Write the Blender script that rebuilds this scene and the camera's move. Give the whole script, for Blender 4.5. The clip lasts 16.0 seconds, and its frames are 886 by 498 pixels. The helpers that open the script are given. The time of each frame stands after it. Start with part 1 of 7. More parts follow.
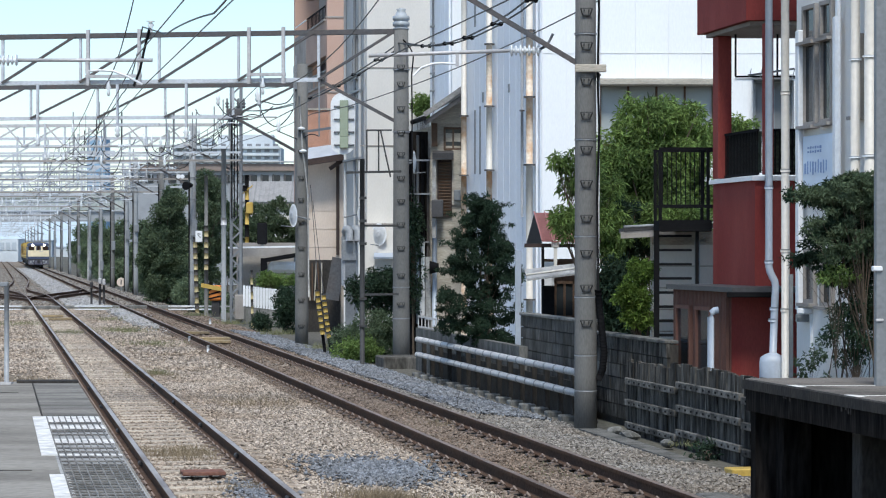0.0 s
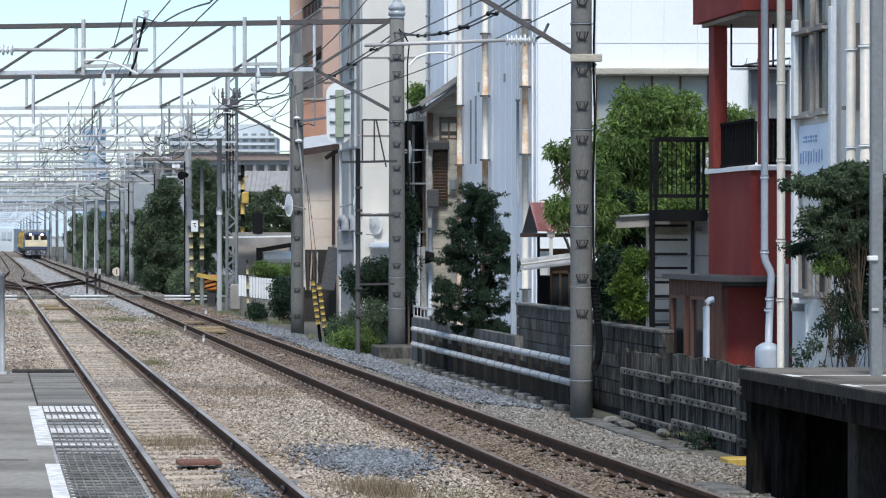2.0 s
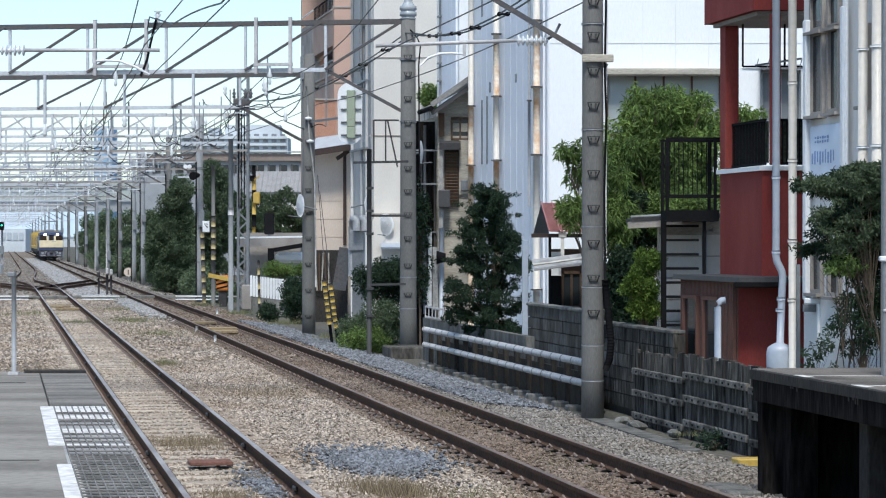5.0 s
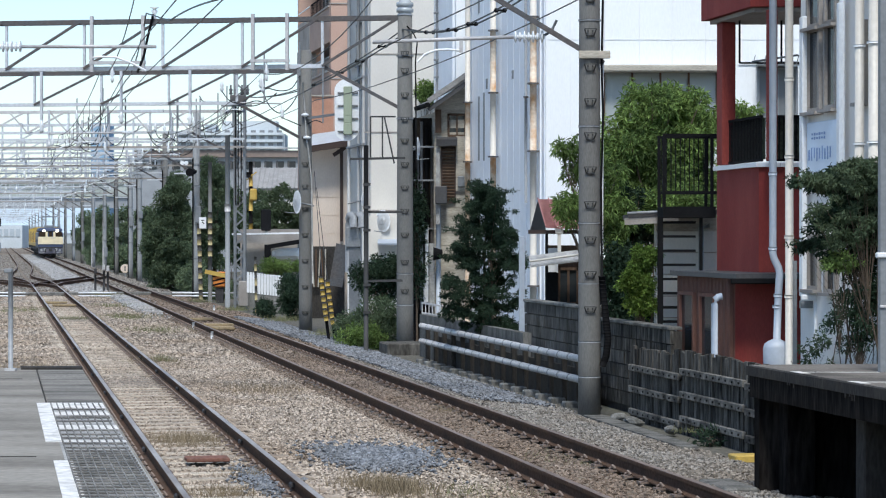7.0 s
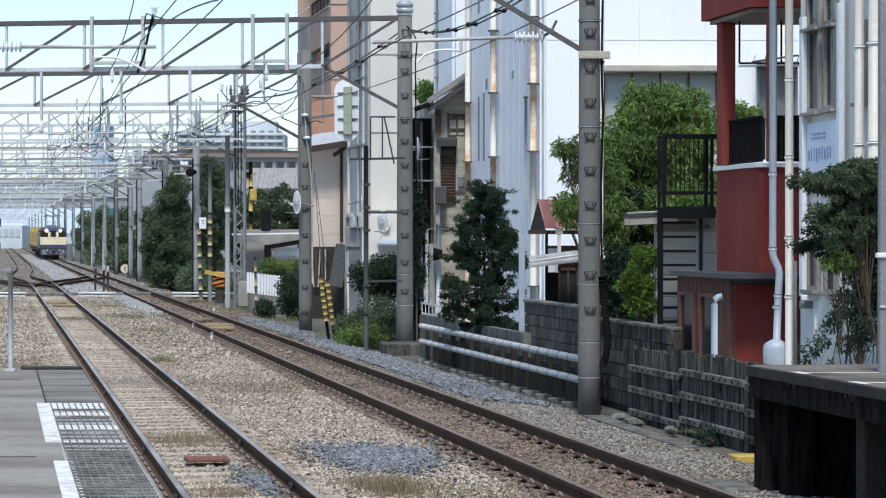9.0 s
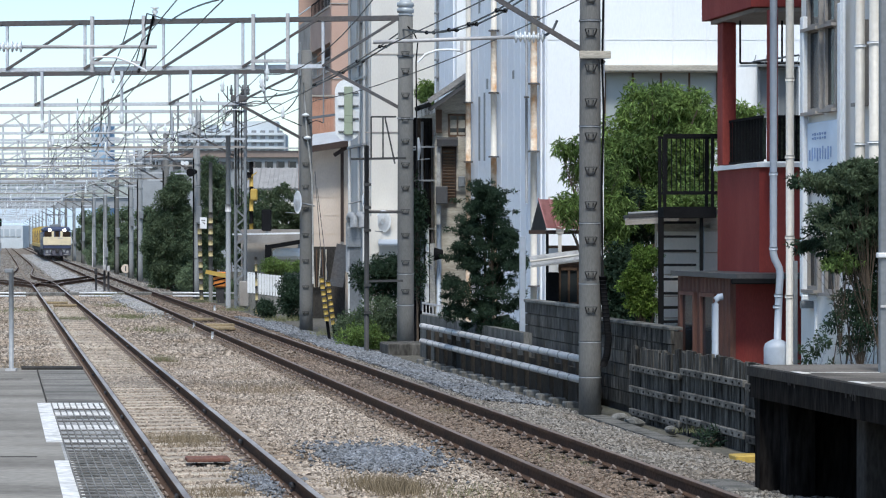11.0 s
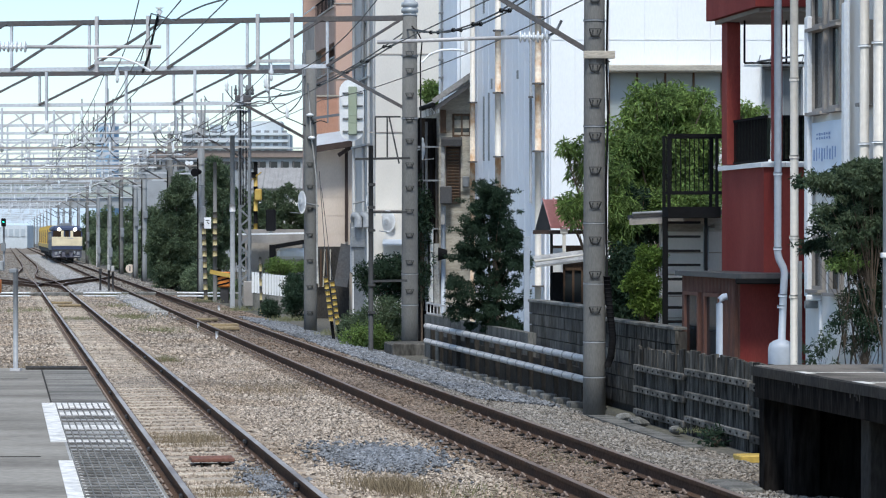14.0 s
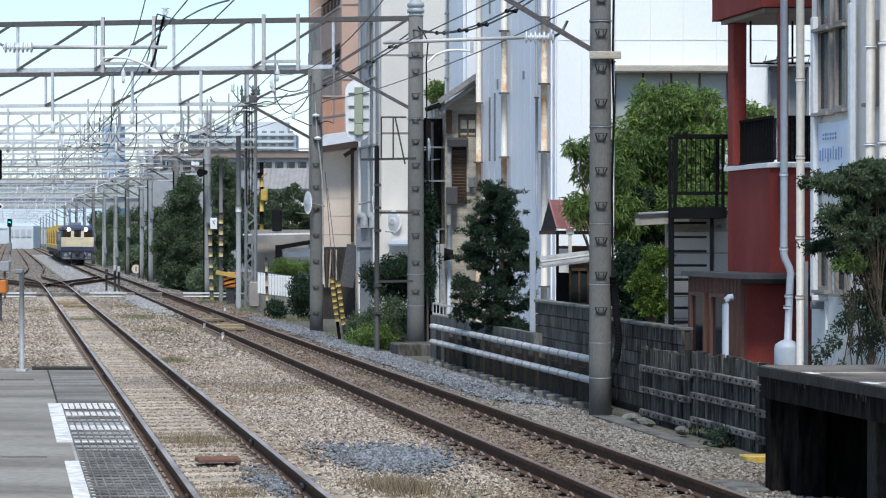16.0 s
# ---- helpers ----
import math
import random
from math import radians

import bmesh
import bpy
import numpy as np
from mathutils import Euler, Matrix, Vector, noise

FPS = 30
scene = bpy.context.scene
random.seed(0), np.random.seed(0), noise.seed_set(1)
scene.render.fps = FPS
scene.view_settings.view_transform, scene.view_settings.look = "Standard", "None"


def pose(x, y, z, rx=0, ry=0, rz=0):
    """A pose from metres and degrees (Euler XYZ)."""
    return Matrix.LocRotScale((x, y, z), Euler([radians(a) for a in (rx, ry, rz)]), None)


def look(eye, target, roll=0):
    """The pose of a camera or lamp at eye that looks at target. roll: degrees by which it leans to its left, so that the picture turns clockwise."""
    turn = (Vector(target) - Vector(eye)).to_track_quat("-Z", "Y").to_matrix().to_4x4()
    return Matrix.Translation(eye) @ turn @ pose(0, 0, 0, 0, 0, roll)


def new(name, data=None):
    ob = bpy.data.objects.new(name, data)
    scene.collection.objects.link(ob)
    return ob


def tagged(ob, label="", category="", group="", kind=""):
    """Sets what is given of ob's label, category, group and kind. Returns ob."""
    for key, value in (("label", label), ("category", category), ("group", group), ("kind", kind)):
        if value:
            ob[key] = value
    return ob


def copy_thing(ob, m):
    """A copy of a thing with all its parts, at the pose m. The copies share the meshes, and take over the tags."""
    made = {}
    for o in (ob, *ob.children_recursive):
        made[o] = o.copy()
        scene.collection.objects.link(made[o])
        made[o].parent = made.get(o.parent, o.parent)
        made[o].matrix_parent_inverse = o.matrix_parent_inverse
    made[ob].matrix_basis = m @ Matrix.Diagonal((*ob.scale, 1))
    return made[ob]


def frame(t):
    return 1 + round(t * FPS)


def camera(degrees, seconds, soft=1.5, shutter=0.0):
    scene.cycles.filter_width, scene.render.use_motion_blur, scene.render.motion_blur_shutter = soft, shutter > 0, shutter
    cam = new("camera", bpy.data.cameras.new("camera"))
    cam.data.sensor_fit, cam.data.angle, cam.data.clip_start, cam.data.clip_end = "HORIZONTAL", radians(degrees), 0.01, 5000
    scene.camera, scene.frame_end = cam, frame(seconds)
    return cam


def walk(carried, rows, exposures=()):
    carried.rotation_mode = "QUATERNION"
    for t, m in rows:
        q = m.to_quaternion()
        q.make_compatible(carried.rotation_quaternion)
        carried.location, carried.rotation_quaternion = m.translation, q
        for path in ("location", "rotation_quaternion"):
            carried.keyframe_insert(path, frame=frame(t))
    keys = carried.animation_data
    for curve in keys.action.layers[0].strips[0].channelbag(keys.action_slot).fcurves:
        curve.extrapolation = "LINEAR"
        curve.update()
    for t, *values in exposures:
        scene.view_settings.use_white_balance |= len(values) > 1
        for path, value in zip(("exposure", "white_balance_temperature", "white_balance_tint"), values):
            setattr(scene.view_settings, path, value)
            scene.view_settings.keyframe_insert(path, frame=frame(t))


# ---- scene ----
cam = camera(21.15, 16.0, soft=1.15)
EYE = 2.25
# seconds, turn to the left and tilt upwards in degrees
SWAY = [(0, -0.082, 0.324), (0.5, -0.019, 0.286), (1, 0.007, 0.249), (1.5, -0.188, 0.199), (2, -0.186, 0.075), (2.5, -0.07, -0.024), (3, 0.043, -0.195),
        (3.2, 0.205, -0.18), (3.5, 0.376, -0.047), (3.7, 0.395, 0), (3.8, 0.4, -0.02), (4, 0.508, -0.007), (4.1, 0.43, -0.01), (4.2, 0.3, 0),
        (6.3, 0.016, 0.12), (6.5, 0.012, 0.094), (7, 0.01, -0.003), (7.5, 0.008, 0), (8, 0.003, 0), (8.5, 0.006, 0.003), (9, 0.008, 0.003),
        (11.5, 0.026, 0), (12, 0.034, 0.003), (12.5, 0.074, 0), (13, 0.078, 0), (13.5, 0.104, 0.003), (14, 0.127, 0), (14.5, 0.19, -0.003),
        (15, 0.197, 0), (15.5, 0.262, 0.002), (16, 0.271, 0.01)]
walk(cam, [(t, pose(0, 0, EYE, 89.7135 + up, 0, left)) for t, left, up in SWAY], exposures=[(0, 0.40, 6150, 7), (16, 0.40, 6150, 7)])

# ---- sky and sun ----
SUN_AZ, SUN_EL = radians(181), radians(57)      # clockwise from the view's forward axis, and height
world = bpy.data.worlds.new("sky")
scene.world = world
world.use_nodes = True
sky = world.node_tree.nodes.new("ShaderNodeTexSky")
sky.sky_type, sky.sun_disc, sky.sun_elevation, sky.sun_rotation = "NISHITA", False, SUN_EL, SUN_AZ
sky.air_density, sky.dust_density, sky.ozone_density = 1.0, 0.8, 1.8
world.node_tree.links.new(sky.outputs[0], world.node_tree.nodes["Background"].inputs[0])
world.node_tree.nodes["Background"].inputs[1].default_value = 0.144
sun = new("sun", bpy.data.lights.new("sun", "SUN"))
sun.data.energy, sun.data.angle, sun.data.color = 2.6, radians(12), (1.0, 0.95, 0.87)
sun.matrix_world = look((math.sin(SUN_AZ) * math.cos(SUN_EL) * 60, math.cos(SUN_AZ) * math.cos(SUN_EL) * 60, math.sin(SUN_EL) * 60), (0, 0, 0))


# ---- materials ----
def material(name, base, rough=0.8, metal=0.0, fine=40.0, coarse=1.5, vary=0.25, bump=0.15, tint=None, amount=0.4, stretch=(1, 1, 1), random_amount=0.0, island=0.0, through_light=0.0):
    """base colour with fine grain, coarse stains towards tint and relief."""
    m = bpy.data.materials.new(name)
    m.use_nodes = True
    n, l = m.node_tree.nodes, m.node_tree.links
    b = n["Principled BSDF"]
    b.inputs["Roughness"].default_value, b.inputs["Metallic"].default_value = rough, metal
    b.inputs["Specular IOR Level"].default_value = 0.5 if rough < 0.6 else max(0.03, 1.1 * (1 - rough))
    co, mp = n.new("ShaderNodeTexCoord"), n.new("ShaderNodeMapping")
    mp.inputs["Scale"].default_value = stretch
    l.new(co.outputs["Object"], mp.inputs[0])
    f, c = n.new("ShaderNodeTexNoise"), n.new("ShaderNodeTexNoise")
    f.inputs["Scale"].default_value, f.inputs["Detail"].default_value = fine, 4
    c.inputs["Scale"].default_value, c.inputs["Detail"].default_value = coarse, 6
    for q in (f, c):
        l.new(mp.outputs[0], q.inputs["Vector"])
    r = n.new("ShaderNodeMapRange")
    r.inputs["From Min"].default_value, r.inputs["From Max"].default_value = 0.42, 0.68
    l.new(c.outputs[0], r.inputs["Value"])
    mx = n.new("ShaderNodeMix")
    mx.data_type = "RGBA"
    mx.inputs["A"].default_value = (*base, 1)
    mx.inputs["B"].default_value = (*(tint or [v * 0.6 for v in base]), 1)
    k = n.new("ShaderNodeMath")
    k.operation = "MULTIPLY"
    k.inputs[1].default_value = amount
    l.new(r.outputs[0], k.inputs[0])
    l.new(k.outputs[0], mx.inputs["Factor"])
    hs = n.new("ShaderNodeHueSaturation")
    l.new(mx.outputs["Result"], hs.inputs["Color"])
    v = n.new("ShaderNodeMapRange")
    v.inputs["From Min"].default_value, v.inputs["From Max"].default_value = 0.3, 0.7
    v.inputs["To Min"].default_value, v.inputs["To Max"].default_value = 1 - vary, 1 + vary
    l.new(f.outputs[0], v.inputs["Value"])
    value = v.outputs[0]
    for size, out in ((random_amount, ("ShaderNodeObjectInfo", "Random")), (island, ("ShaderNodeNewGeometry", "Random Per Island"))):
        if size:
            o = n.new(out[0])
            a = n.new("ShaderNodeMapRange")
            a.inputs["To Min"].default_value, a.inputs["To Max"].default_value = 1 - size, 1 + size
            l.new(o.outputs[out[1]], a.inputs["Value"])
            p = n.new("ShaderNodeMath")
            p.operation = "MULTIPLY"
            l.new(value, p.inputs[0])
            l.new(a.outputs[0], p.inputs[1])
            value = p.outputs[0]
    l.new(value, hs.inputs["Value"])
    l.new(hs.outputs[0], b.inputs["Base Color"])
    if bump:
        u = n.new("ShaderNodeBump")
        u.inputs["Strength"].default_value, u.inputs["Distance"].default_value = bump, 0.02
        l.new(f.outputs[0], u.inputs["Height"])
        l.new(u.outputs[0], b.inputs["Normal"])
    if through_light:
        b.inputs["Transmission Weight"].default_value = 0
        tr_, ms = n.new("ShaderNodeBsdfTranslucent"), n.new("ShaderNodeMixShader")
        l.new(hs.outputs[0], tr_.inputs["Color"])
        ms.inputs[0].default_value = through_light
        l.new(b.outputs[0], ms.inputs[1])
        l.new(tr_.outputs[0], ms.inputs[2])
        l.new(ms.outputs[0], n["Material Output"].inputs[0])
    return m


def glow(name, colour, strength):
    m = bpy.data.materials.new(name)
    m.use_nodes = True
    b = m.node_tree.nodes["Principled BSDF"]
    b.inputs["Base Color"].default_value = (*colour, 1)
    b.inputs["Emission Color"].default_value, b.inputs["Emission Strength"].default_value = (*colour, 1), strength
    return m


def window_glass(name, base=(0.03, 0.035, 0.04)):
    m = bpy.data.materials.new(name)
    m.use_nodes = True
    b = m.node_tree.nodes["Principled BSDF"]
    b.inputs["Base Color"].default_value, b.inputs["Roughness"].default_value = (*base, 1), 0.12
    b.inputs["Specular IOR Level"].default_value = 0.3
    return m


BALLAST = material("ballast_bed", (0.24, 0.20, 0.158), 0.95, fine=30, coarse=0.5, vary=0.5, bump=0.9, tint=(0.16, 0.13, 0.10), amount=0.6)
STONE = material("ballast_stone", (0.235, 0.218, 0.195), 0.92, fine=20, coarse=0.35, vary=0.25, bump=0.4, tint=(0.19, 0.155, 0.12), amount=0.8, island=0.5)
# Lighter, warmer tone than STONE, for the bed left of the far track.
BUFF_STONE = material("buff_ballast_stone", (0.385, 0.325, 0.265), 0.92, fine=20, coarse=0.35, vary=0.25, bump=0.4, tint=(0.29, 0.225, 0.165), amount=0.8, island=0.5)
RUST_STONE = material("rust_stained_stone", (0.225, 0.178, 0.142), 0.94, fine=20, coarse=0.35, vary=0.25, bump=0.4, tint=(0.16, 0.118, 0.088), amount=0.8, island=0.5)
COVER_RED = material("red_brown_board", (0.20, 0.095, 0.07), 0.85, fine=20, coarse=3, vary=0.25, bump=0.2, tint=(0.13, 0.08, 0.06), amount=0.7)
STONE_GREY = material("grey_stone", (0.185, 0.19, 0.198), 0.9, fine=20, coarse=0.8, vary=0.25, bump=0.4, tint=(0.22, 0.24, 0.27), amount=0.5, island=0.45)
EARTH = material("earth", (0.13, 0.122, 0.105), 0.95, fine=12, coarse=0.08, vary=0.35, bump=0.5, tint=(0.085, 0.085, 0.06), amount=0.7)
RAIL_SIDE = material("rusty_rail", (0.10, 0.062, 0.043), 0.95, fine=30, coarse=2, vary=0.3, bump=0.3, tint=(0.07, 0.05, 0.04), amount=0.7)
RAIL_TOP_DULL = material("dull_rail_head", (0.20, 0.15, 0.12), 0.6, fine=15, coarse=0.6, vary=0.2, bump=0.05, tint=(0.11, 0.08, 0.06), amount=0.7)
RAIL_TOP = material("worn_rail_head", (0.42, 0.38, 0.34), 0.45, metal=0.25, fine=15, coarse=0.6, vary=0.2, bump=0.05, tint=(0.14, 0.10, 0.08), amount=0.7)
SLEEPER = material("sleeper_concrete", (0.42, 0.365, 0.295), 0.9, fine=20, coarse=2, vary=0.25, bump=0.4, tint=(0.25, 0.19, 0.14), amount=0.7, random_amount=0.25)
CONCRETE = material("pole_concrete", (0.165, 0.163, 0.155), 0.85, fine=30, coarse=1.2, vary=0.15, bump=0.25, tint=(0.16, 0.155, 0.145), amount=0.7, stretch=(3, 3, 0.5))
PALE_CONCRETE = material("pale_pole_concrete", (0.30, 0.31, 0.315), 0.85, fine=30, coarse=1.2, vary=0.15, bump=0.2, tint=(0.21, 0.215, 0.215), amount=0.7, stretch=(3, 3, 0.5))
OLD_CONCRETE = material("weathered_concrete", (0.20, 0.195, 0.18), 0.9, fine=18, coarse=1.5, vary=0.3, bump=0.4, tint=(0.07, 0.07, 0.065), amount=0.85, stretch=(2.5, 2.5, 0.5), random_amount=0.25)
FENCE_CONCRETE = material("stained_fence_concrete", (0.092, 0.086, 0.076), 0.92, fine=9, coarse=2.6, vary=0.7, bump=0.4, tint=(0.014, 0.013, 0.012), amount=0.95, stretch=(3, 3, 0.5), random_amount=0.35)
RAIL_CONCRETE = material("pale_fence_rail_concrete", (0.15, 0.142, 0.128), 0.92, fine=9, coarse=2.2, vary=0.5, bump=0.4, tint=(0.03, 0.029, 0.027), amount=0.95, stretch=(1.2, 1.2, 2), random_amount=0.4)
# Near-black for soot on the platform edge and for shade painted below it.
SOOT_SHADE = material("soot_and_shade_concrete", (0.021, 0.018, 0.016), 0.97, fine=9, coarse=2.5, vary=0.55, bump=0.3, tint=(0.005, 0.005, 0.005), amount=0.9, stretch=(3, 3, 0.5))
DARK_CONCRETE = material("dark_grey_concrete", (0.054, 0.048, 0.042), 0.9, fine=18, coarse=1.2, vary=0.3, bump=0.3, tint=(0.03, 0.03, 0.03), amount=0.8, stretch=(2, 2, 0.6))
PLATFORM_TOP = material("platform_asphalt", (0.295, 0.272, 0.235), 0.9, fine=45, coarse=0.9, vary=0.22, bump=0.2, tint=(0.165, 0.15, 0.128), amount=0.95, stretch=(0.5, 1.6, 1))
WHITE_LINE = material("white_line", (0.78, 0.755, 0.71), 0.7, fine=25, coarse=9, vary=0.15, bump=0.1, tint=(0.46, 0.44, 0.41), amount=0.9)
PALE_SLAB = material("pale_slab", (0.40, 0.395, 0.38), 0.85, fine=30, coarse=4, vary=0.2, bump=0.15, tint=(0.22, 0.215, 0.21), amount=0.8, stretch=(1, 0.4, 1))
GALV = material("galvanised_steel", (0.52, 0.505, 0.50), 0.55, metal=0.15, fine=15, coarse=1, vary=0.15, bump=0.05, tint=(0.38, 0.36, 0.35), amount=0.5)
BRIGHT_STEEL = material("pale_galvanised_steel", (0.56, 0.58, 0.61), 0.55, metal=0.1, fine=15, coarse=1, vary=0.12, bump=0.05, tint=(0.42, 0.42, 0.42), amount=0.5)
BROWN_STEEL = material("brown_steel", (0.092, 0.092, 0.096), 0.75, fine=20, coarse=1.5, vary=0.2, bump=0.1, tint=(0.12, 0.088, 0.07), amount=0.5)
BLACK_STEEL = material("black_steel", (0.011, 0.011, 0.012), 0.92, metal=0.0, fine=20, coarse=2, vary=0.2, bump=0.05)
WIRE = material("dark_wire", (0.03, 0.03, 0.033), 0.5, metal=0.4, bump=0)
DARK_MAST = material("dark_grey_mast", (0.05, 0.05, 0.05), 0.7, fine=20, coarse=1.5, vary=0.15, bump=0.05)
FADED_YELLOW = material("faded_yellow", (0.46, 0.38, 0.2), 0.7, fine=20, coarse=2, vary=0.15, bump=0.05)
FADED_BLACK = material("faded_black", (0.075, 0.07, 0.062), 0.7, fine=20, coarse=2, vary=0.15, bump=0.05)
PORCELAIN = material("porcelain", (0.75, 0.77, 0.78), 0.2, fine=5, coarse=2, vary=0.05, bump=0)
WHITE_WALL = material("white_panel", (0.86, 0.87, 0.87), 0.6, fine=30, coarse=0.5, vary=0.03, bump=0.05, tint=(0.78, 0.78, 0.77), amount=0.4, stretch=(1, 1, 0.3))
BLUE_WALL = material("pale_blue_panel", (0.82, 0.84, 0.88), 0.55, fine=30, coarse=0.6, vary=0.05, bump=0.06, tint=(0.72, 0.75, 0.80), amount=0.6, stretch=(1, 1, 0.25))
CREAM_WALL = material("cream_wall", (0.71, 0.675, 0.62), 0.8, fine=35, coarse=0.8, vary=0.04, bump=0.05, tint=(0.58, 0.55, 0.51), amount=0.6, stretch=(1, 1, 0.4))
BEIGE_WALL = material("beige_panel", (0.70, 0.595, 0.50), 0.75, fine=30, coarse=0.8, vary=0.06, bump=0.1, tint=(0.48, 0.38, 0.31), amount=0.6, stretch=(1, 1, 0.4))
PINK_WALL = material("salmon_render", (0.50, 0.34, 0.27), 0.85, fine=30, coarse=0.8, vary=0.08, bump=0.15, tint=(0.42, 0.25, 0.19), amount=0.6)
BROWN_WALL = material("pinkish_brown_render", (0.42, 0.31, 0.255), 0.85, fine=30, coarse=0.8, vary=0.08, bump=0.15, tint=(0.34, 0.245, 0.205), amount=0.6)
GREY_WALL = material("grey_render", (0.36, 0.33, 0.30), 0.85, fine=25, coarse=0.8, vary=0.1, bump=0.2, tint=(0.19, 0.17, 0.155), amount=0.6)
PALE_SHEET = material("pale_grey_sheet", (0.50, 0.50, 0.49), 0.7, fine=25, coarse=0.8, vary=0.08, bump=0.05, tint=(0.36, 0.36, 0.36), amount=0.7, stretch=(1, 1, 0.25))
HOUSE_WALL = material("off_white_plaster", (0.80, 0.77, 0.725), 0.8, fine=30, coarse=0.6, vary=0.04, bump=0.05, tint=(0.66, 0.64, 0.61), amount=0.6, stretch=(1.5, 1.5, 0.3))
DARK_BROWN = material("dark_brown_trim", (0.055, 0.036, 0.03), 0.7, fine=20, coarse=2, vary=0.2, bump=0.1)
BALCONY_DIM = material("dim_balcony_green", (0.05, 0.06, 0.045), 0.9, fine=22, coarse=7, vary=0.7, bump=0.1)
RED_PAINT = material("dark_red_paint", (0.205, 0.031, 0.026), 0.74, fine=30, coarse=1.2, vary=0.12, bump=0.12, tint=(0.27, 0.062, 0.048), amount=0.6, stretch=(2, 2, 0.5))
RED_ROOF = material("red_sheet_roof", (0.38, 0.175, 0.16), 0.6, fine=20, coarse=1.5, vary=0.12, bump=0.1, tint=(0.28, 0.1, 0.09), amount=0.6)
ORANGE_SHEET = material("orange_corrugated", (0.52, 0.28, 0.19), 0.6, fine=20, coarse=2, vary=0.1, bump=0.1)
BROWN_WOOD = material("brown_wood", (0.11, 0.068, 0.045), 0.8, fine=25, coarse=2, vary=0.25, bump=0.3, stretch=(6, 6, 0.6), tint=(0.08, 0.055, 0.04), amount=0.7)
RED_WOOD = material("reddish_brown_sheet", (0.165, 0.078, 0.058), 0.75, fine=25, coarse=2, vary=0.2, bump=0.2, stretch=(6, 6, 0.6), tint=(0.10, 0.062, 0.05), amount=0.7)
OLD_BOARD = material("old_board", (0.47, 0.43, 0.36), 0.85, fine=22, coarse=2, vary=0.25, bump=0.3, stretch=(0.6, 0.6, 5), tint=(0.27, 0.24, 0.20), amount=0.7)
ROOF_TILE = material("grey_roof_tile", (0.30, 0.29, 0.28), 0.7, fine=20, coarse=2, vary=0.25, bump=0.3, random_amount=0.2)
DARK_ROOF = material("dark_metal_roof", (0.06, 0.058, 0.06), 0.55, fine=20, coarse=2, vary=0.2, bump=0.1)
PIPE_BLUE = material("pale_blue_pipe", (0.42, 0.46, 0.52), 0.4, fine=15, coarse=1.5, vary=0.06, bump=0.03, tint=(0.28, 0.33, 0.41), amount=0.5)
PIPE_CREAM = material("cream_pipe", (0.62, 0.585, 0.525), 0.45, fine=15, coarse=1.5, vary=0.06, bump=0.03, tint=(0.60, 0.54, 0.46), amount=0.5)
PIPE_RUST = material("rusted_pipe", (0.70, 0.60, 0.48), 0.7, fine=18, coarse=3.5, vary=0.15, bump=0.1, tint=(0.46, 0.24, 0.10), amount=0.95)
GREY_METAL = material("grey_painted_metal", (0.22, 0.23, 0.24), 0.5, metal=0.1, fine=20, coarse=1.5, vary=0.12, bump=0.05)
GREY_BOX = material("blue_grey_box", (0.31, 0.32, 0.33), 0.5, fine=20, coarse=1.5, vary=0.12, bump=0.05)
WHITE_PAINT = material("white_paint", (0.80, 0.81, 0.82), 0.45, fine=20, coarse=2, vary=0.06, bump=0.03, tint=(0.66, 0.67, 0.68), amount=0.5)
YELLOW_PAINT = material("yellow_paint", (0.52, 0.36, 0.085), 0.55, fine=20, coarse=2, vary=0.12, bump=0.05, tint=(0.42, 0.26, 0.04), amount=0.6)
ORANGE_PAINT = material("orange_paint", (0.62, 0.20, 0.03), 0.55, fine=20, coarse=2, vary=0.1, bump=0.05)
TRAIN_CREAM = material("train_cream", (0.78, 0.66, 0.44), 0.35, fine=12, coarse=1.5, vary=0.06, bump=0.02)
TRAIN_BLUE = material("train_blue", (0.04, 0.055, 0.11), 0.5, fine=12, coarse=1.5, vary=0.1, bump=0.02)
TRAIN_GREY = material("train_grey_blue", (0.15, 0.15, 0.19), 0.7, fine=6, coarse=3, vary=0.3, bump=0.1, tint=(0.06, 0.06, 0.075), amount=0.8)
UNDERFRAME = material("underframe", (0.05, 0.048, 0.05), 0.75, fine=12, coarse=2, vary=0.2, bump=0.1)
BLUE_BLOCK = material("blue_cladding", (0.30, 0.44, 0.58), 0.8, fine=3, coarse=0.1, vary=0.06, bump=0)
# The haze of distance is mixed into these three base colours.
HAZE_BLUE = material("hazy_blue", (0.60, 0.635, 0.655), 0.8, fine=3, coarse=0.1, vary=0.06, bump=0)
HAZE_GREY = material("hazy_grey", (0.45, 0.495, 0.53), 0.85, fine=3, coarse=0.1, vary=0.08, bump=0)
HAZE_PALE = material("pale_haze", (0.50, 0.58, 0.63), 0.95, fine=0.05, coarse=0.004, vary=0.06, bump=0, tint=(0.42, 0.50, 0.55), amount=0.6)
BRIDGE_CONCRETE = material("hazed_bridge_concrete", (0.42, 0.45, 0.42), 0.9, fine=3, coarse=0.15, vary=0.08, bump=0, tint=(0.33, 0.36, 0.34), amount=0.7, stretch=(1, 1, 0.3))
FASCIA_BROWN = material("faded_brown_fascia", (0.27, 0.215, 0.185), 0.85, fine=6, coarse=0.5, vary=0.1, bump=0.05)
TIMBER = material("worn_timber", (0.34, 0.26, 0.15), 0.85, fine=20, coarse=2.5, vary=0.25, bump=0.3, tint=(0.2, 0.16, 0.11), amount=0.8)
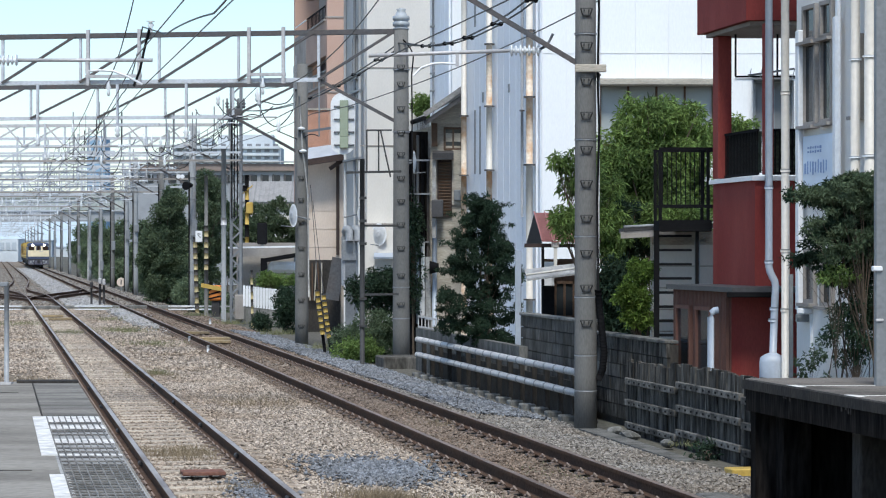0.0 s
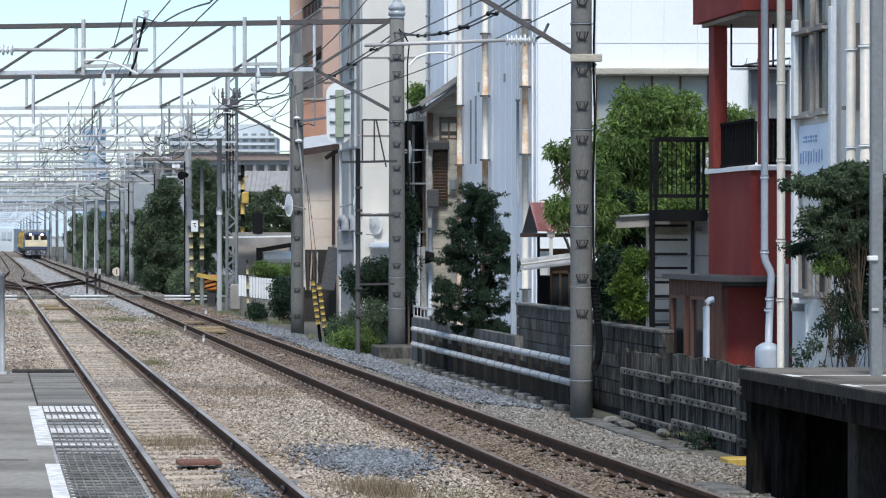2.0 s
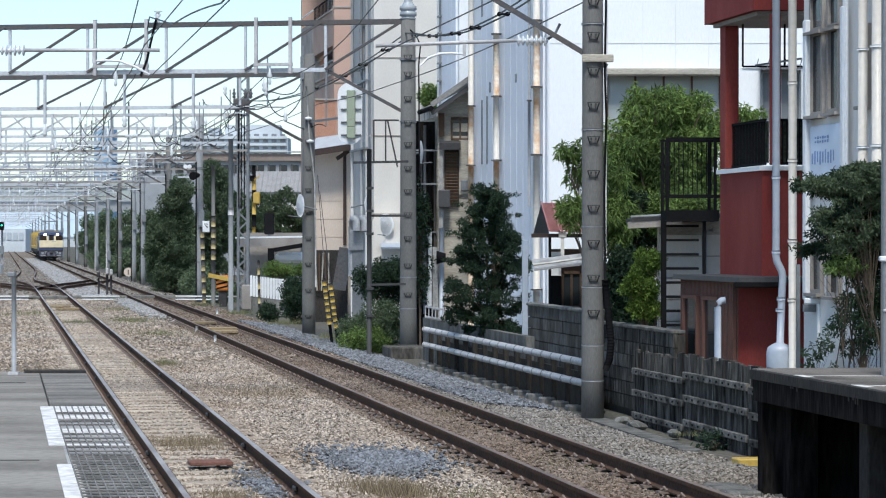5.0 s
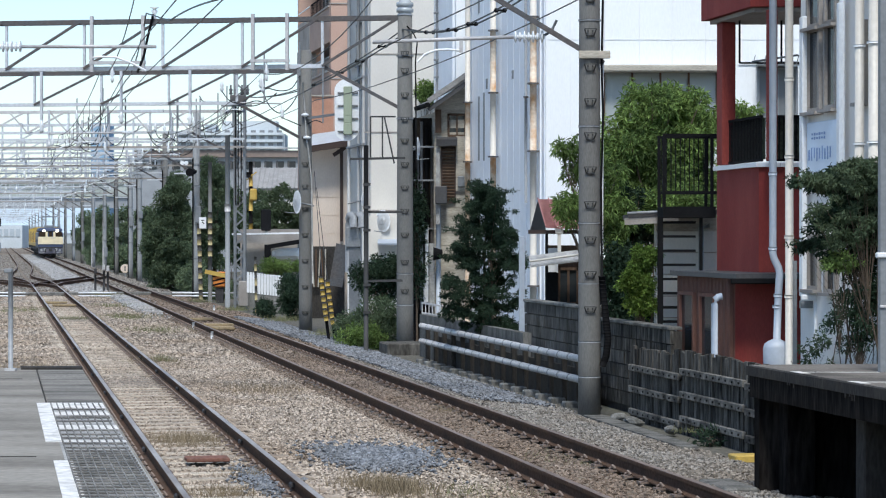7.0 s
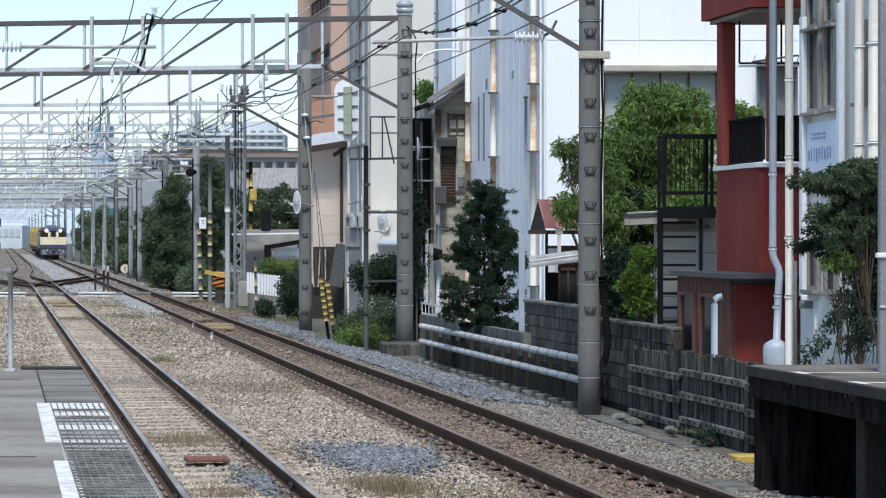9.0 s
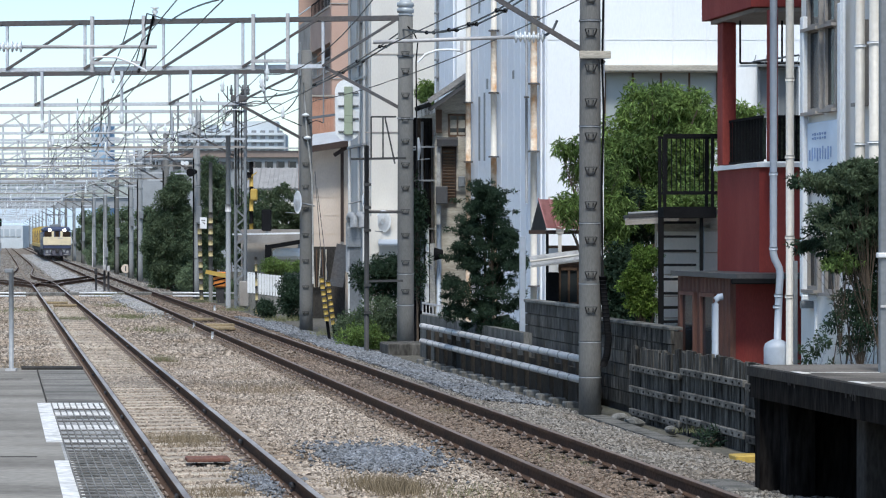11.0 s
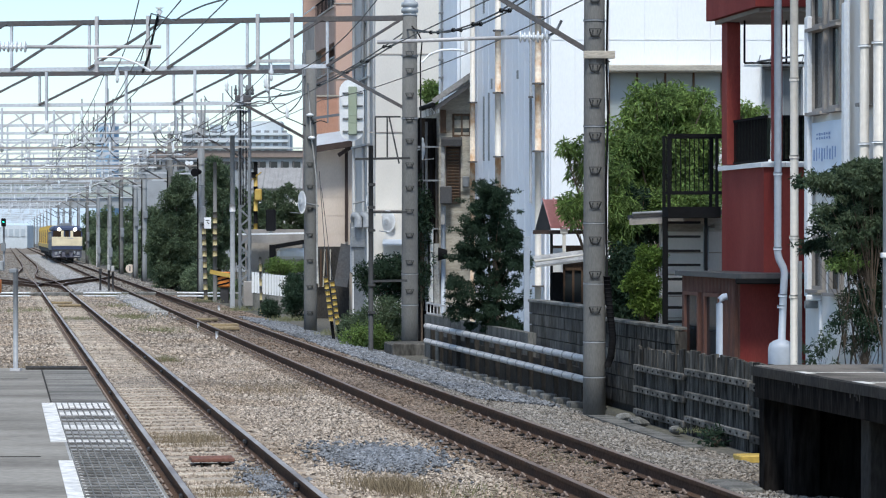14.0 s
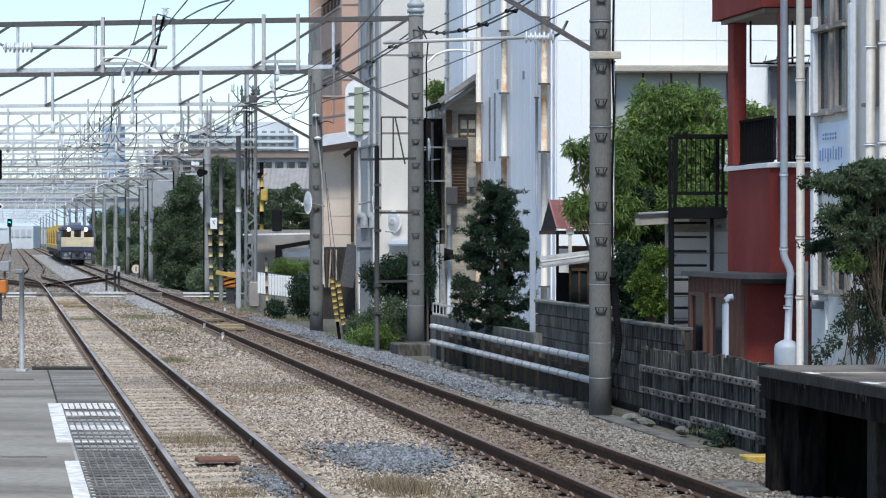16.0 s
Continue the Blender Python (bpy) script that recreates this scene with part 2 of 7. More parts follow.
SIGN_BLUE = material("sign_pale_blue", (0.68, 0.77, 0.90), 0.4, fine=8, coarse=2, vary=0.04, bump=0)
SIGN_INK = material("sign_blue_ink", (0.22, 0.32, 0.55), 0.5, fine=8, coarse=2, vary=0.05, bump=0)
BARK = material("bark", (0.13, 0.10, 0.075), 0.9, fine=25, coarse=3, vary=0.3, bump=0.5, stretch=(3, 3, 0.7))
LEAF = material("leaf_green", (0.185, 0.265, 0.075), 0.78, fine=8, coarse=0.9, vary=0.2, bump=0, tint=(0.06, 0.105, 0.035), amount=0.9, island=0.55, through_light=0.35)
LEAF_DARK = material("leaf_dark", (0.034, 0.060, 0.034), 0.78, fine=8, coarse=0.9, vary=0.2, bump=0, tint=(0.022, 0.040, 0.024), amount=0.8, island=0.35, through_light=0.25)
LEAF_MID = material("leaf_mid_green", (0.112, 0.15, 0.085), 0.8, fine=8, coarse=0.9, vary=0.2, bump=0, tint=(0.05, 0.08, 0.042), amount=0.8, island=0.28, through_light=0.3)
# Distant foliage, paler than the near leaves, with haze in its colour.
LEAF_FAR = material("hazed_far_leaf", (0.155, 0.20, 0.115), 0.85, fine=8, coarse=0.5, vary=0.2, bump=0, tint=(0.085, 0.12, 0.07), amount=0.8, island=0.25, through_light=0.3)
LEAF_LIME = material("leaf_lime", (0.145, 0.215, 0.042), 0.78, fine=8, coarse=0.9, vary=0.2, bump=0, tint=(0.07, 0.13, 0.03), amount=0.9, island=0.5, through_light=0.35)
DRY_GRASS = material("dry_grass", (0.27, 0.215, 0.14), 0.8, fine=8, coarse=0.9, vary=0.2, bump=0, island=0.3, through_light=0.25)
WEED = material("weed", (0.19, 0.195, 0.09), 0.6, fine=8, coarse=0.9, vary=0.2, bump=0, island=0.35, through_light=0.3)
GLASS = window_glass("window_glass")
GREY_GLASS = window_glass("grey_glass", (0.16, 0.17, 0.175))
CAB_GLASS = window_glass("cab_glass", (0.035, 0.022, 0.015))
PALE_GLASS = window_glass("curtained_glass", (0.36, 0.39, 0.38))
CAP_GLASS = material("grey_glazed_ceramic", (0.40, 0.43, 0.45), 0.2, fine=8, coarse=3, vary=0.15, bump=0.02, tint=(0.22, 0.23, 0.24), amount=0.6)
LAMP_WHITE = glow("headlight_glow", (1.0, 0.93, 0.8), 5.0)
LAMP_RED = glow("signal_red_glow", (1.0, 0.035, 0.02), 2.2)
LAMP_GREEN = glow("signal_green_glow", (0.05, 0.9, 0.5), 1.6)

# ---- building blocks ----
SLANT = 0.18786          # the line runs this many metres to the side for each metre ahead
TURN = math.degrees(math.atan(SLANT))
random_state = np.random.RandomState(7)


def along(c, y, z=0.0):
    """A point y metres ahead on the line parallel to the rails that starts c metres beside the camera."""
    return Vector((c - SLANT * y, y, z))


def thing(name, label, category, group="", at=(0, 0, 0), rz=0.0, kind=""):
    e = new(name)
    e.empty_display_size = 0.1
    e.matrix_basis = pose(*at, 0, 0, rz)
    return tagged(e, label, category, group, kind)


def part(name, bm, mat, parent, label="", kind="", smooth=False):
    me = bpy.data.meshes.new(name)
    bm.normal_update()
    bm.to_mesh(me)
    bm.free()
    me.materials.append(mat)
    if smooth:
        me.shade_smooth()
    o = new(name, me)
    o.parent = parent
    return tagged(o, label, kind=kind)


def solo(name, bm, mat, label, category, group="", kind="", m=None, smooth=False):
    o = part(name, bm, mat, None, label, kind, smooth)
    if m:
        o.matrix_basis = m
    return tagged(o, category=category, group=group)


def raw(name, verts, faces, mat, parent=None, kind="", label="", category=""):
    me = bpy.data.meshes.new(name)
    me.from_pydata(verts, [], faces)
    me.materials.append(mat)
    o = new(name, me)
    o.parent = parent
    return tagged(o, label, category, kind=kind)


def box(bm, c, s, rz=0.0, rx=0.0, ry=0.0, bevel=0.0):
    m = pose(*c, rx, ry, rz)
    v = [bm.verts.new(m @ Vector((x * s[0] / 2, y * s[1] / 2, z * s[2] / 2))) for x in (-1, 1) for y in (-1, 1) for z in (-1, 1)]
    fs = [bm.faces.new([v[i] for i in q]) for q in ((0, 1, 3, 2), (4, 6, 7, 5), (0, 4, 5, 1), (2, 3, 7, 6), (0, 2, 6, 4), (1, 5, 7, 3))]
    if bevel:
        bmesh.ops.bevel(bm, geom=list({e for f in fs for e in f.edges}), offset=bevel, segments=1, affect="EDGES")
    return bm


def prism(bm, pts, z0, z1):
    lo = [bm.verts.new((p[0], p[1], z0)) for p in pts]
    hi = [bm.verts.new((p[0], p[1], z1)) for p in pts]
    n = len(pts)
    bm.faces.new(lo[::-1]), bm.faces.new(hi)
    for i in range(n):
        bm.faces.new((lo[i], lo[(i + 1) % n], hi[(i + 1) % n], hi[i]))
    return bm


def tube(bm, pts, r, seg=8, r1=None):
    """A round bar along a run of points."""
    pts = [Vector(p) for p in pts]
    rings = []
    for i, p in enumerate(pts):
        d = (pts[min(i + 1, len(pts) - 1)] - pts[max(i - 1, 0)]).normalized()
        a = d.cross(Vector((0, 0, 1)) if abs(d.z) < 0.9 else Vector((1, 0, 0))).normalized()
        b = d.cross(a)
        rad = r if r1 is None else r + (r1 - r) * i / (len(pts) - 1)
        rings.append([bm.verts.new(p + (a * math.cos(2 * math.pi * k / seg) + b * math.sin(2 * math.pi * k / seg)) * rad) for k in range(seg)])
    for u, v in zip(rings, rings[1:]):
        for k in range(seg):
            f = bm.faces.new((u[k], u[(k + 1) % seg], v[(k + 1) % seg], v[k]))
            f.smooth = seg > 5
    bm.faces.new(rings[0]), bm.faces.new(rings[-1][::-1])
    return bm


def lathe(bm, axis, profile, seg=12):
    """Rings of (radius, height) round the upright axis at (x, y)."""
    rings = [[bm.verts.new((axis[0] + r * math.cos(2 * math.pi * k / seg), axis[1] + r * math.sin(2 * math.pi * k / seg), z)) for k in range(seg)] for r, z in profile]
    for u, v in zip(rings, rings[1:]):
        for k in range(seg):
            bm.faces.new((u[k], u[(k + 1) % seg], v[(k + 1) % seg], v[k])).smooth = True
    bm.faces.new(rings[0][::-1]), bm.faces.new(rings[-1])
    return bm


def bar(bm, p, q, w, d=None):
    """A straight square bar between two points."""
    p, q = Vector(p), Vector(q)
    v = q - p
    m = Matrix.Translation((p + q) / 2) @ v.to_track_quat("Z", "Y").to_matrix().to_4x4()
    k = len(bm.verts)
    box(bm, (0, 0, 0), (w, d or w, v.length))
    bm.verts.ensure_lookup_table()
    for u in bm.verts[k:]:
        u.co = m @ u.co
    return bm


B = bmesh.new

# ---- ground ----
bm = B()
xs = [-3000, -400, -60, -12, 0, 12, 60, 400, 3000]
ys = [-300, -20, 0, 30, 60, 120, 300, 1000, 4500]
grid = [[bm.verts.new((x, y, -0.34)) for x in xs] for y in ys]
for j in range(len(ys) - 1):
    for i in range(len(xs) - 1):
        bm.faces.new((grid[j][i], grid[j][i + 1], grid[j + 1][i + 1], grid[j + 1][i]))
ground = solo("ground", bm, EARTH, "bare brown earth beside the railway with weeds", "ground", kind="structure")

# ballast bed: one long strip, crowned under the two tracks
bm = B()
profile = [(-6.5, -0.33), (-1.2, -0.27), (0.6, -0.21), (1.2, -0.19), (3.3, -0.19), (3.9, -0.23), (4.5, -0.22), (4.9, -0.19), (6.9, -0.19), (7.5, -0.24), (8.35, -0.33)]
stations = [-25, 5, 15, 25, 35, 50, 70, 100, 150, 250, 450, 900]
rows_ = [[bm.verts.new(along(c, y, z)) for c, z in profile] for y in stations]
for u, v in zip(rows_, rows_[1:]):
    for i in range(len(profile) - 1):
        bm.faces.new((u[i], u[i + 1], v[i + 1], v[i]))
ballast = solo("ballast_bed", bm, BALLAST, "brown crushed stone ballast bed under the tracks", "ballast", kind="structure")

TRACK_A, TRACK_B = 2.21, 5.85
GAUGE = 1.067 + 0.065
LATERAL = math.cos(radians(TURN))


def rail(name, c, y0, y1, parent, label, bend=None, top=RAIL_TOP_DULL):
    """One rail: foot, web and head; the head's running surface is a part of its own."""
    ny = 1 if bend is None else 24
    prof = [(-0.064, -0.153), (0.064, -0.153), (0.064, -0.14), (0.012, -0.122), (0.010, -0.045), (0.033, -0.036), (0.033, -0.003), (-0.033, -0.003), (-0.033, -0.036), (-0.010, -0.045), (-0.012, -0.122), (-0.064, -0.14)]
    rails, tops = B(), B()
    ring, tring = [], []
    for i in range(ny + 1):
        y = y0 + (y1 - y0) * i / ny
        cc = c if bend is None else c + bend(y)
        ring.append([rails.verts.new(along(cc + a / LATERAL, y, z)) for a, z in prof])
        tring.append([tops.verts.new(along(cc + a / LATERAL, y, z)) for a, z in ((-0.030, -0.004), (0.030, -0.004), (0.027, 0.001), (-0.027, 0.001))])
    for u, v in zip(ring, ring[1:]):
        for k in range(12):
            rails.faces.new((u[k], u[(k + 1) % 12], v[(k + 1) % 12], v[k]))
    for u, v in zip(tring, tring[1:]):
        for k in range(4):
            tops.faces.new((u[k], u[(k + 1) % 4], v[(k + 1) % 4], v[k]))
    o = part(name, rails, RAIL_SIDE, parent, label)
    part("running_surface", tops, top, o, "worn shiny steel running surface")
    return o


track_a = thing("railway_track", "rusty steel track on half-buried sleepers beside the platform", "railway track", "tracks", kind="structure")
track_b = thing("railway_track", "rusty steel track carrying the approaching train", "railway track", "tracks", kind="structure")
for track, c in ((track_a, TRACK_A), (track_b, TRACK_B)):
    for s in (-1, 1):
        top = RAIL_TOP if track is track_a else RAIL_TOP_DULL
        if track is track_a:        # a short sideways sweep at the points
            rail("rail", c + s * GAUGE / 2 / LATERAL, -20, 112, track, "long rusty brown rail", top=top)
            rail("rail", c + s * GAUGE / 2 / LATERAL, 112, 232, track, "curved rusty rail at the points", lambda y: -0.8 * math.exp(-((y - 138) / (11 if y < 138 else 32)) ** 2), top=RAIL_TOP_DULL)
            rail("rail", c + s * GAUGE / 2 / LATERAL, 232, 900, track, "long rusty brown rail", top=RAIL_TOP_DULL)
        else:
            rail("rail", c + s * GAUGE / 2 / LATERAL, -20, 900, track, "long rusty brown rail", top=top)

# ---- platforms ----
DARK_SURFACING = material("dark_surfacing", (0.18, 0.163, 0.145), 0.9, fine=45, coarse=1.5, vary=0.3, bump=0.2, tint=(0.07, 0.064, 0.058), amount=0.9)
END_SLAB = material("worn_end_slab", (0.245, 0.228, 0.20), 0.9, fine=45, coarse=1.6, vary=0.3, bump=0.2, tint=(0.10, 0.095, 0.086), amount=0.9, stretch=(0.6, 2.5, 1))
LEFT_TOP, RIGHT_TOP = 1.10, 0.985
platform_left = thing("platform_left", "grey asphalt station platform with white edge line", "platform", kind="structure")
bm = B()
prism(bm, [along(0.735, 20.8), along(-7, 21.2), along(-7, -15), along(0.735, -15)][::-1], LEFT_TOP - 0.16, LEFT_TOP)
part("platform_deck", bm, PLATFORM_TOP, platform_left)
bm = B()
prism(bm, [along(0.60, 20.7), along(-6.9, 21.1), along(-6.9, -15), along(0.60, -15)][::-1], -0.34, LEFT_TOP - 0.16)
part("platform_wall", bm, OLD_CONCRETE, platform_left)
platform_right = thing("platform_right", "dark weathered concrete platform on posts with white marks", "platform", kind="structure")
bm = B()
prism(bm, [along(7.35, -10), along(9.6, -10), along(9.6, 23.6), along(7.35, 23.3)], RIGHT_TOP - 0.09, RIGHT_TOP)
part("platform_deck", bm, DARK_CONCRETE, platform_right)
bm = B()
prism(bm, [along(7.37, -10), along(9.58, -10), along(9.58, 23.56), along(7.37, 23.27)], RIGHT_TOP + 0.001, RIGHT_TOP + 0.012)
part("surfacing", bm, DARK_SURFACING, platform_right, "grey-brown worn surfacing")
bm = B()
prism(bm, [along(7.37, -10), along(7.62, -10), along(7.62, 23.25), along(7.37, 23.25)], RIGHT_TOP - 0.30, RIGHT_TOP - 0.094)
part("edge_beam", bm, SOOT_SHADE, platform_right)
# Added black end panel closes the void and deepens the shade under the deck.
part("end_wall", prism(B(), [along(7.40, 23.05), along(9.5, 23.05), along(9.5, 23.2), along(7.40, 23.2)], -0.36, RIGHT_TOP - 0.1), SOOT_SHADE, platform_right)
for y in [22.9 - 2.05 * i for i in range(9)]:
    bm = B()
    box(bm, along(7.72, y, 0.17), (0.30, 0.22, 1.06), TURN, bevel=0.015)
    part("post", bm, DARK_CONCRETE if y < 22 else SOOT_SHADE, platform_right)

# ---- poles and gantries ----
def pole(c, y, r, top, label, z0=-0.36, lean=0.0):
    p = along(c, y)
    e = thing("concrete_pole", label, "utility pole", "catenary poles", at=(p.x, p.y, 0))
    bm = B()
    lathe(bm, (0, 0), [(r, z0), (r, 0.5), (r * 0.93, top * 0.6), (r * 0.86, top)], 20)
    # Most poles beyond 90 m get paler concrete in place of haze.
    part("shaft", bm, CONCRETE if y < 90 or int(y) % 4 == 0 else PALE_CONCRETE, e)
    return e


pole_1 = pole(8.48, 34.0, 0.162, 8.2, "round grey concrete catenary pole with step irons")
pole_2 = pole(9.201, 53.6, 0.19, 7.24, "round grey concrete catenary pole with cap insulator")
pole_3 = pole(8.305, 64.0, 0.18, 7.279, "round grey concrete catenary pole beside shed")


def gantry(p, top, low, span, panel, steel, label, skew=-9.0, brace=(-1.9, 0.12, 1.1), vee=False):
    """A lattice beam that runs from its pole over both tracks, with upright and slanting bars."""
    e = thing("overhead_line_gantry", label, "catenary gantry", "gantries over the line", at=(p.x, p.y, 0), rz=skew)
    chord_mat = BRIGHT_STEEL
    for nm, z, m, w in (("top_chord", top, steel, 0.11), ("bottom_chord", low, chord_mat, 0.09)):
        bm = B()
        end = 0.0 if nm == "top_chord" else -1.85
        box(bm, ((end - span) / 2, 0, z), (span + end, 0.1, w))
        box(bm, ((end - span) / 2, 0.07, z - w / 2 + 0.01), (span + end, 0.1, 0.015))
        part(nm, bm, m, e)
    n = int(span / panel)
    for i in range(n):
        x = -1.9 - panel * i
        bm = B()
        box(bm, (x, 0, (top + low) / 2), (0.06, 0.06, top - low))
        part("upright", bm, chord_mat, e)
        bm = B()
        bar(bm, (x, -0.06, low), (x + panel - 0.1, -0.06, top), 0.055)
        part("diagonal", bm, steel, e)
        if vee:
            part("diagonal", bar(B(), (x, -0.06, low), (x - panel * 0.45, -0.06, top), 0.05), steel, e)
    rs = random.Random(int(p.y * 7))
    for x in (rs.uniform(-3.4, -2.6), rs.uniform(-5.2, -4.4), rs.uniform(-7.6, -6.8), rs.uniform(-9.6, -8.8)) if p.y > 60 else ():
        a, b = top + rs.uniform(0.05, 0.2), low - rs.uniform(0.15, 0.5)
        part("hanger", box(B(), (x, -0.12, (a + b) / 2), (0.07, 0.07, a - b)), chord_mat, e)
        part("insulator", lathe(B(), (x, -0.12), [(0.03, b - 0.35), (0.08, b - 0.28), (0.04, b - 0.22), (0.09, b - 0.15), (0.04, b - 0.08), (0.03, b + 0.02)], 8), PORCELAIN, e)
    if p.y > 60:
        x = rs.uniform(-6, -4)
        part("hanger_beam", box(B(), (x, -0.12, low - 0.2), (1.3, 0.07, 0.07)), chord_mat, e)
    bm = B()
    bar(bm, (brace[0], 0.02, low), (brace[1], 0.02, low - brace[2]), 0.075)
    part("knee_brace", bm, BROWN_STEEL, e)
    return e


gantry_1 = gantry(along(9.201, 53.6), 7.202, 6.13, 16.0, 1.87, BROWN_STEEL, "brown and galvanised steel lattice gantry over both tracks")
gantry(along(8.48, 34.0), 7.4, 6.3, 14.0, 1.87, BROWN_STEEL, "steel lattice gantry with long knee brace", brace=(-2.36, 0.2, 1.56))
gantry(along(8.305, 64.0), 6.73, 5.877, 16.0, 1.9, BROWN_STEEL, "galvanised steel lattice gantry over both tracks")
for y, c, h in ((85, 8.8, 6.76), (98, 8.2, 6.9), (116, 8.2, 6.9), (134, 8, 7), (143, 8, 6.7), (160, 8, 7.0), (177, 8, 7), (198, 8, 7), (224, 8, 7), (250, 8, 7), (280, 8, 7), (310, 8, 7), (340, 8, 7), (395, 8, 7), (430, 8, 7), (465, 8, 7), (505, 8, 7), (550, 8, 7), (600, 8, 7)):
    if y > 90:
        far_pole = pole(c, y, 0.16 if y % 3 else 0.14, h + 0.5, "grey concrete catenary pole in a receding row")
        rs = random.Random(y)
        for z in (rs.uniform(1, 2), rs.uniform(2.5, 3.5), rs.uniform(4, 5), rs.uniform(5.2, 6)):
            part("band", tube(B(), [(0, 0, z - 0.03), (0, 0, z + 0.03)], 0.175, 12), GREY_METAL, far_pole)
        part("arm", box(B(), (-0.45, 0, rs.uniform(4.4, 5.4)), (0.9, 0.06, 0.06)), BRIGHT_STEEL, far_pole)
        if y < 320:
            part("cable_box", box(B(), (0.1, -0.2, rs.uniform(1.0, 4.0)), (0.24, 0.16, rs.uniform(0.4, 0.8)), bevel=0.02), GREY_METAL, far_pole)
            part("riser", tube(B(), [(-0.12, -0.16, -0.3), (-0.12, -0.16, 5.5)], 0.03, 6), BLACK_STEEL if y % 3 else GALV, far_pole)
    # Haze on gantries past 90 m is imitated by the paler steel.
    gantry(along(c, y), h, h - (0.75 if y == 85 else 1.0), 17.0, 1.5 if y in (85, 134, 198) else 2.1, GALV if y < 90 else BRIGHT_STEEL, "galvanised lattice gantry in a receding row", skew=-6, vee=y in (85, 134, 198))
for y, c, z in ((84.6, 8.8, 5.75), (98.4, 8.2, 5.5), (116.4, 8.2, 5.4), (134.4, 8, 5.6), (160.4, 8, 5.5), (198.4, 8, 5.5)):
    p = along(c, y)
    e = thing("cross_beam", "pale steel cross beam between gantries", "catenary beam", "cross beams", at=(p.x, p.y, 0), rz=-6)
    for dz in (0.0, -0.28):
        part("beam", box(B(), (-8, 0, z + dz), (16, 0.08, 0.07)), GREY_WALL if dz else BRIGHT_STEEL, e)
    for i in range(14):
        part("tie", box(B(), (-0.6 - i * 1.1, 0, z - 0.14), (0.05, 0.05, 0.22)), BRIGHT_STEEL, e)


# ---- helpers for facades: boxes on walls that run beside the line (c) or stand across it ----
def side(bm, c, y, z, depth, length, height, bevel=0.0):
    return box(bm, along(c, y, z), (depth, length, height), TURN, bevel=bevel)


def mass_part(name, c, y0, y1, width, z0, z1, mat, parent, label=""):
    a, d = along(c, y0), along(c, y1)
    return part(name, prism(B(), [a, (a.x + width, a.y), (d.x + width, d.y), d], z0, z1), mat, parent, label)


def run(c, y, pts):
    """Points (offset along the line, height) on an upright plane beside the line."""
    return [along(c, y + a, z) for a, z in pts]


def side_window(parent, c, y, z, length, height, glass=GLASS, frame=GREY_METAL, bars=1):
    f = B()
    for s in (-1, 1):
        side(f, c, y + s * length / 2, z, 0.07, 0.05, height + 0.05)
        side(f, c, y, z + s * height / 2, 0.07, length, 0.05)
    for i in range(bars):
        side(f, c, y - length / 2 + length * (i + 1) / (bars + 1), z, 0.05, 0.03, height)
    w = part("window", f, frame, parent)
    part("pane", side(B(), c + 0.015, y, z, 0.02, length, height), glass, w)
    part("sill", side(B(), c - 0.03, y, z - height / 2 - 0.04, 0.14, length + 0.12, 0.04), frame, w)


def front_window(parent, x, y, z, width, height, glass=GLASS, frame=GREY_METAL, bars=1):
    f = B()
    for s in (-1, 1):
        box(f, (x + s * width / 2, y, z), (0.05, 0.07, height + 0.05))
        box(f, (x, y, z + s * height / 2), (width, 0.07, 0.05))
    w = part("window", f, frame, parent)
    for i in range(bars):
        part("mullion", box(B(), (x - width / 2 + width * (i + 1) / (bars + 1), y, z), (0.04, 0.05, height)), frame, w)
    part("pane", box(B(), (x, y + 0.015, z), (width, 0.02, height)), glass, w)


def wall_pipe(parent, c, y, z0, z1, r, flanges, mats, label):
    """An upright pipe made of lengths, each with its own rust, joined by flanges."""
    cuts = [z0, *flanges, z1]
    for i, (a, b) in enumerate(zip(cuts, cuts[1:])):
        part("pipe", tube(B(), [along(c, y, a), along(c, y, b)], r, 12), mats[i % len(mats)], parent, label)
    for z in flanges:
        part("flange", tube(B(), [along(c, y, z - 0.015), along(c, y, z + 0.015)], r * 1.75, 12), BROWN_STEEL, parent, "rusty pipe flange")


# ---- white panelled building ----
white = thing("panelled_building", "tall white panelled building with pale blue flank and rusty pipes", "building")
mass_part("front_wall", 11.02, 47.7, 47.95, 9.5, -0.36, 12.5, WHITE_WALL, white)
mass_part("flank_wall", 11.0, 47.75, 55.4, 0.3, -0.36, 12.5, BLUE_WALL, white, "pale blue sheet-clad flank")
mass_part("back_wall", 11.0, 55.45, 55.8, 9.0, -0.36, 12.5, WHITE_WALL, white)
mass_part("roof", 10.9, 47.6, 56, 9.6, 12.5, 12.7, GREY_METAL, white)
for i, (x0, x1) in enumerate(zip((2.067, 2.544, 3.191, 3.93, 4.588, 5.258, 5.928, 6.599), (2.544, 3.191, 3.93, 4.588, 5.258, 5.928, 6.599, 7.269))):
    low = -0.36 if i < 2 or i == 5 else 5.703
    for z0, z1 in ((low, 6.202), (6.202, 8.6), (8.6, 11.4)):
        part("wall_panel", box(B(), ((x0 + x1) / 2, 47.685, (z0 + z1) / 2), (x1 - x0 - 0.02, 0.03, z1 - z0 - 0.02)), WHITE_WALL, white)
# ribs of the pale blue flank
for y in np.arange(48.3, 55.3, 0.62):
    part("wall_panel", side(B(), 10.985, float(y), 6.0, 0.03, 0.60, 12.6), BLUE_WALL, white)
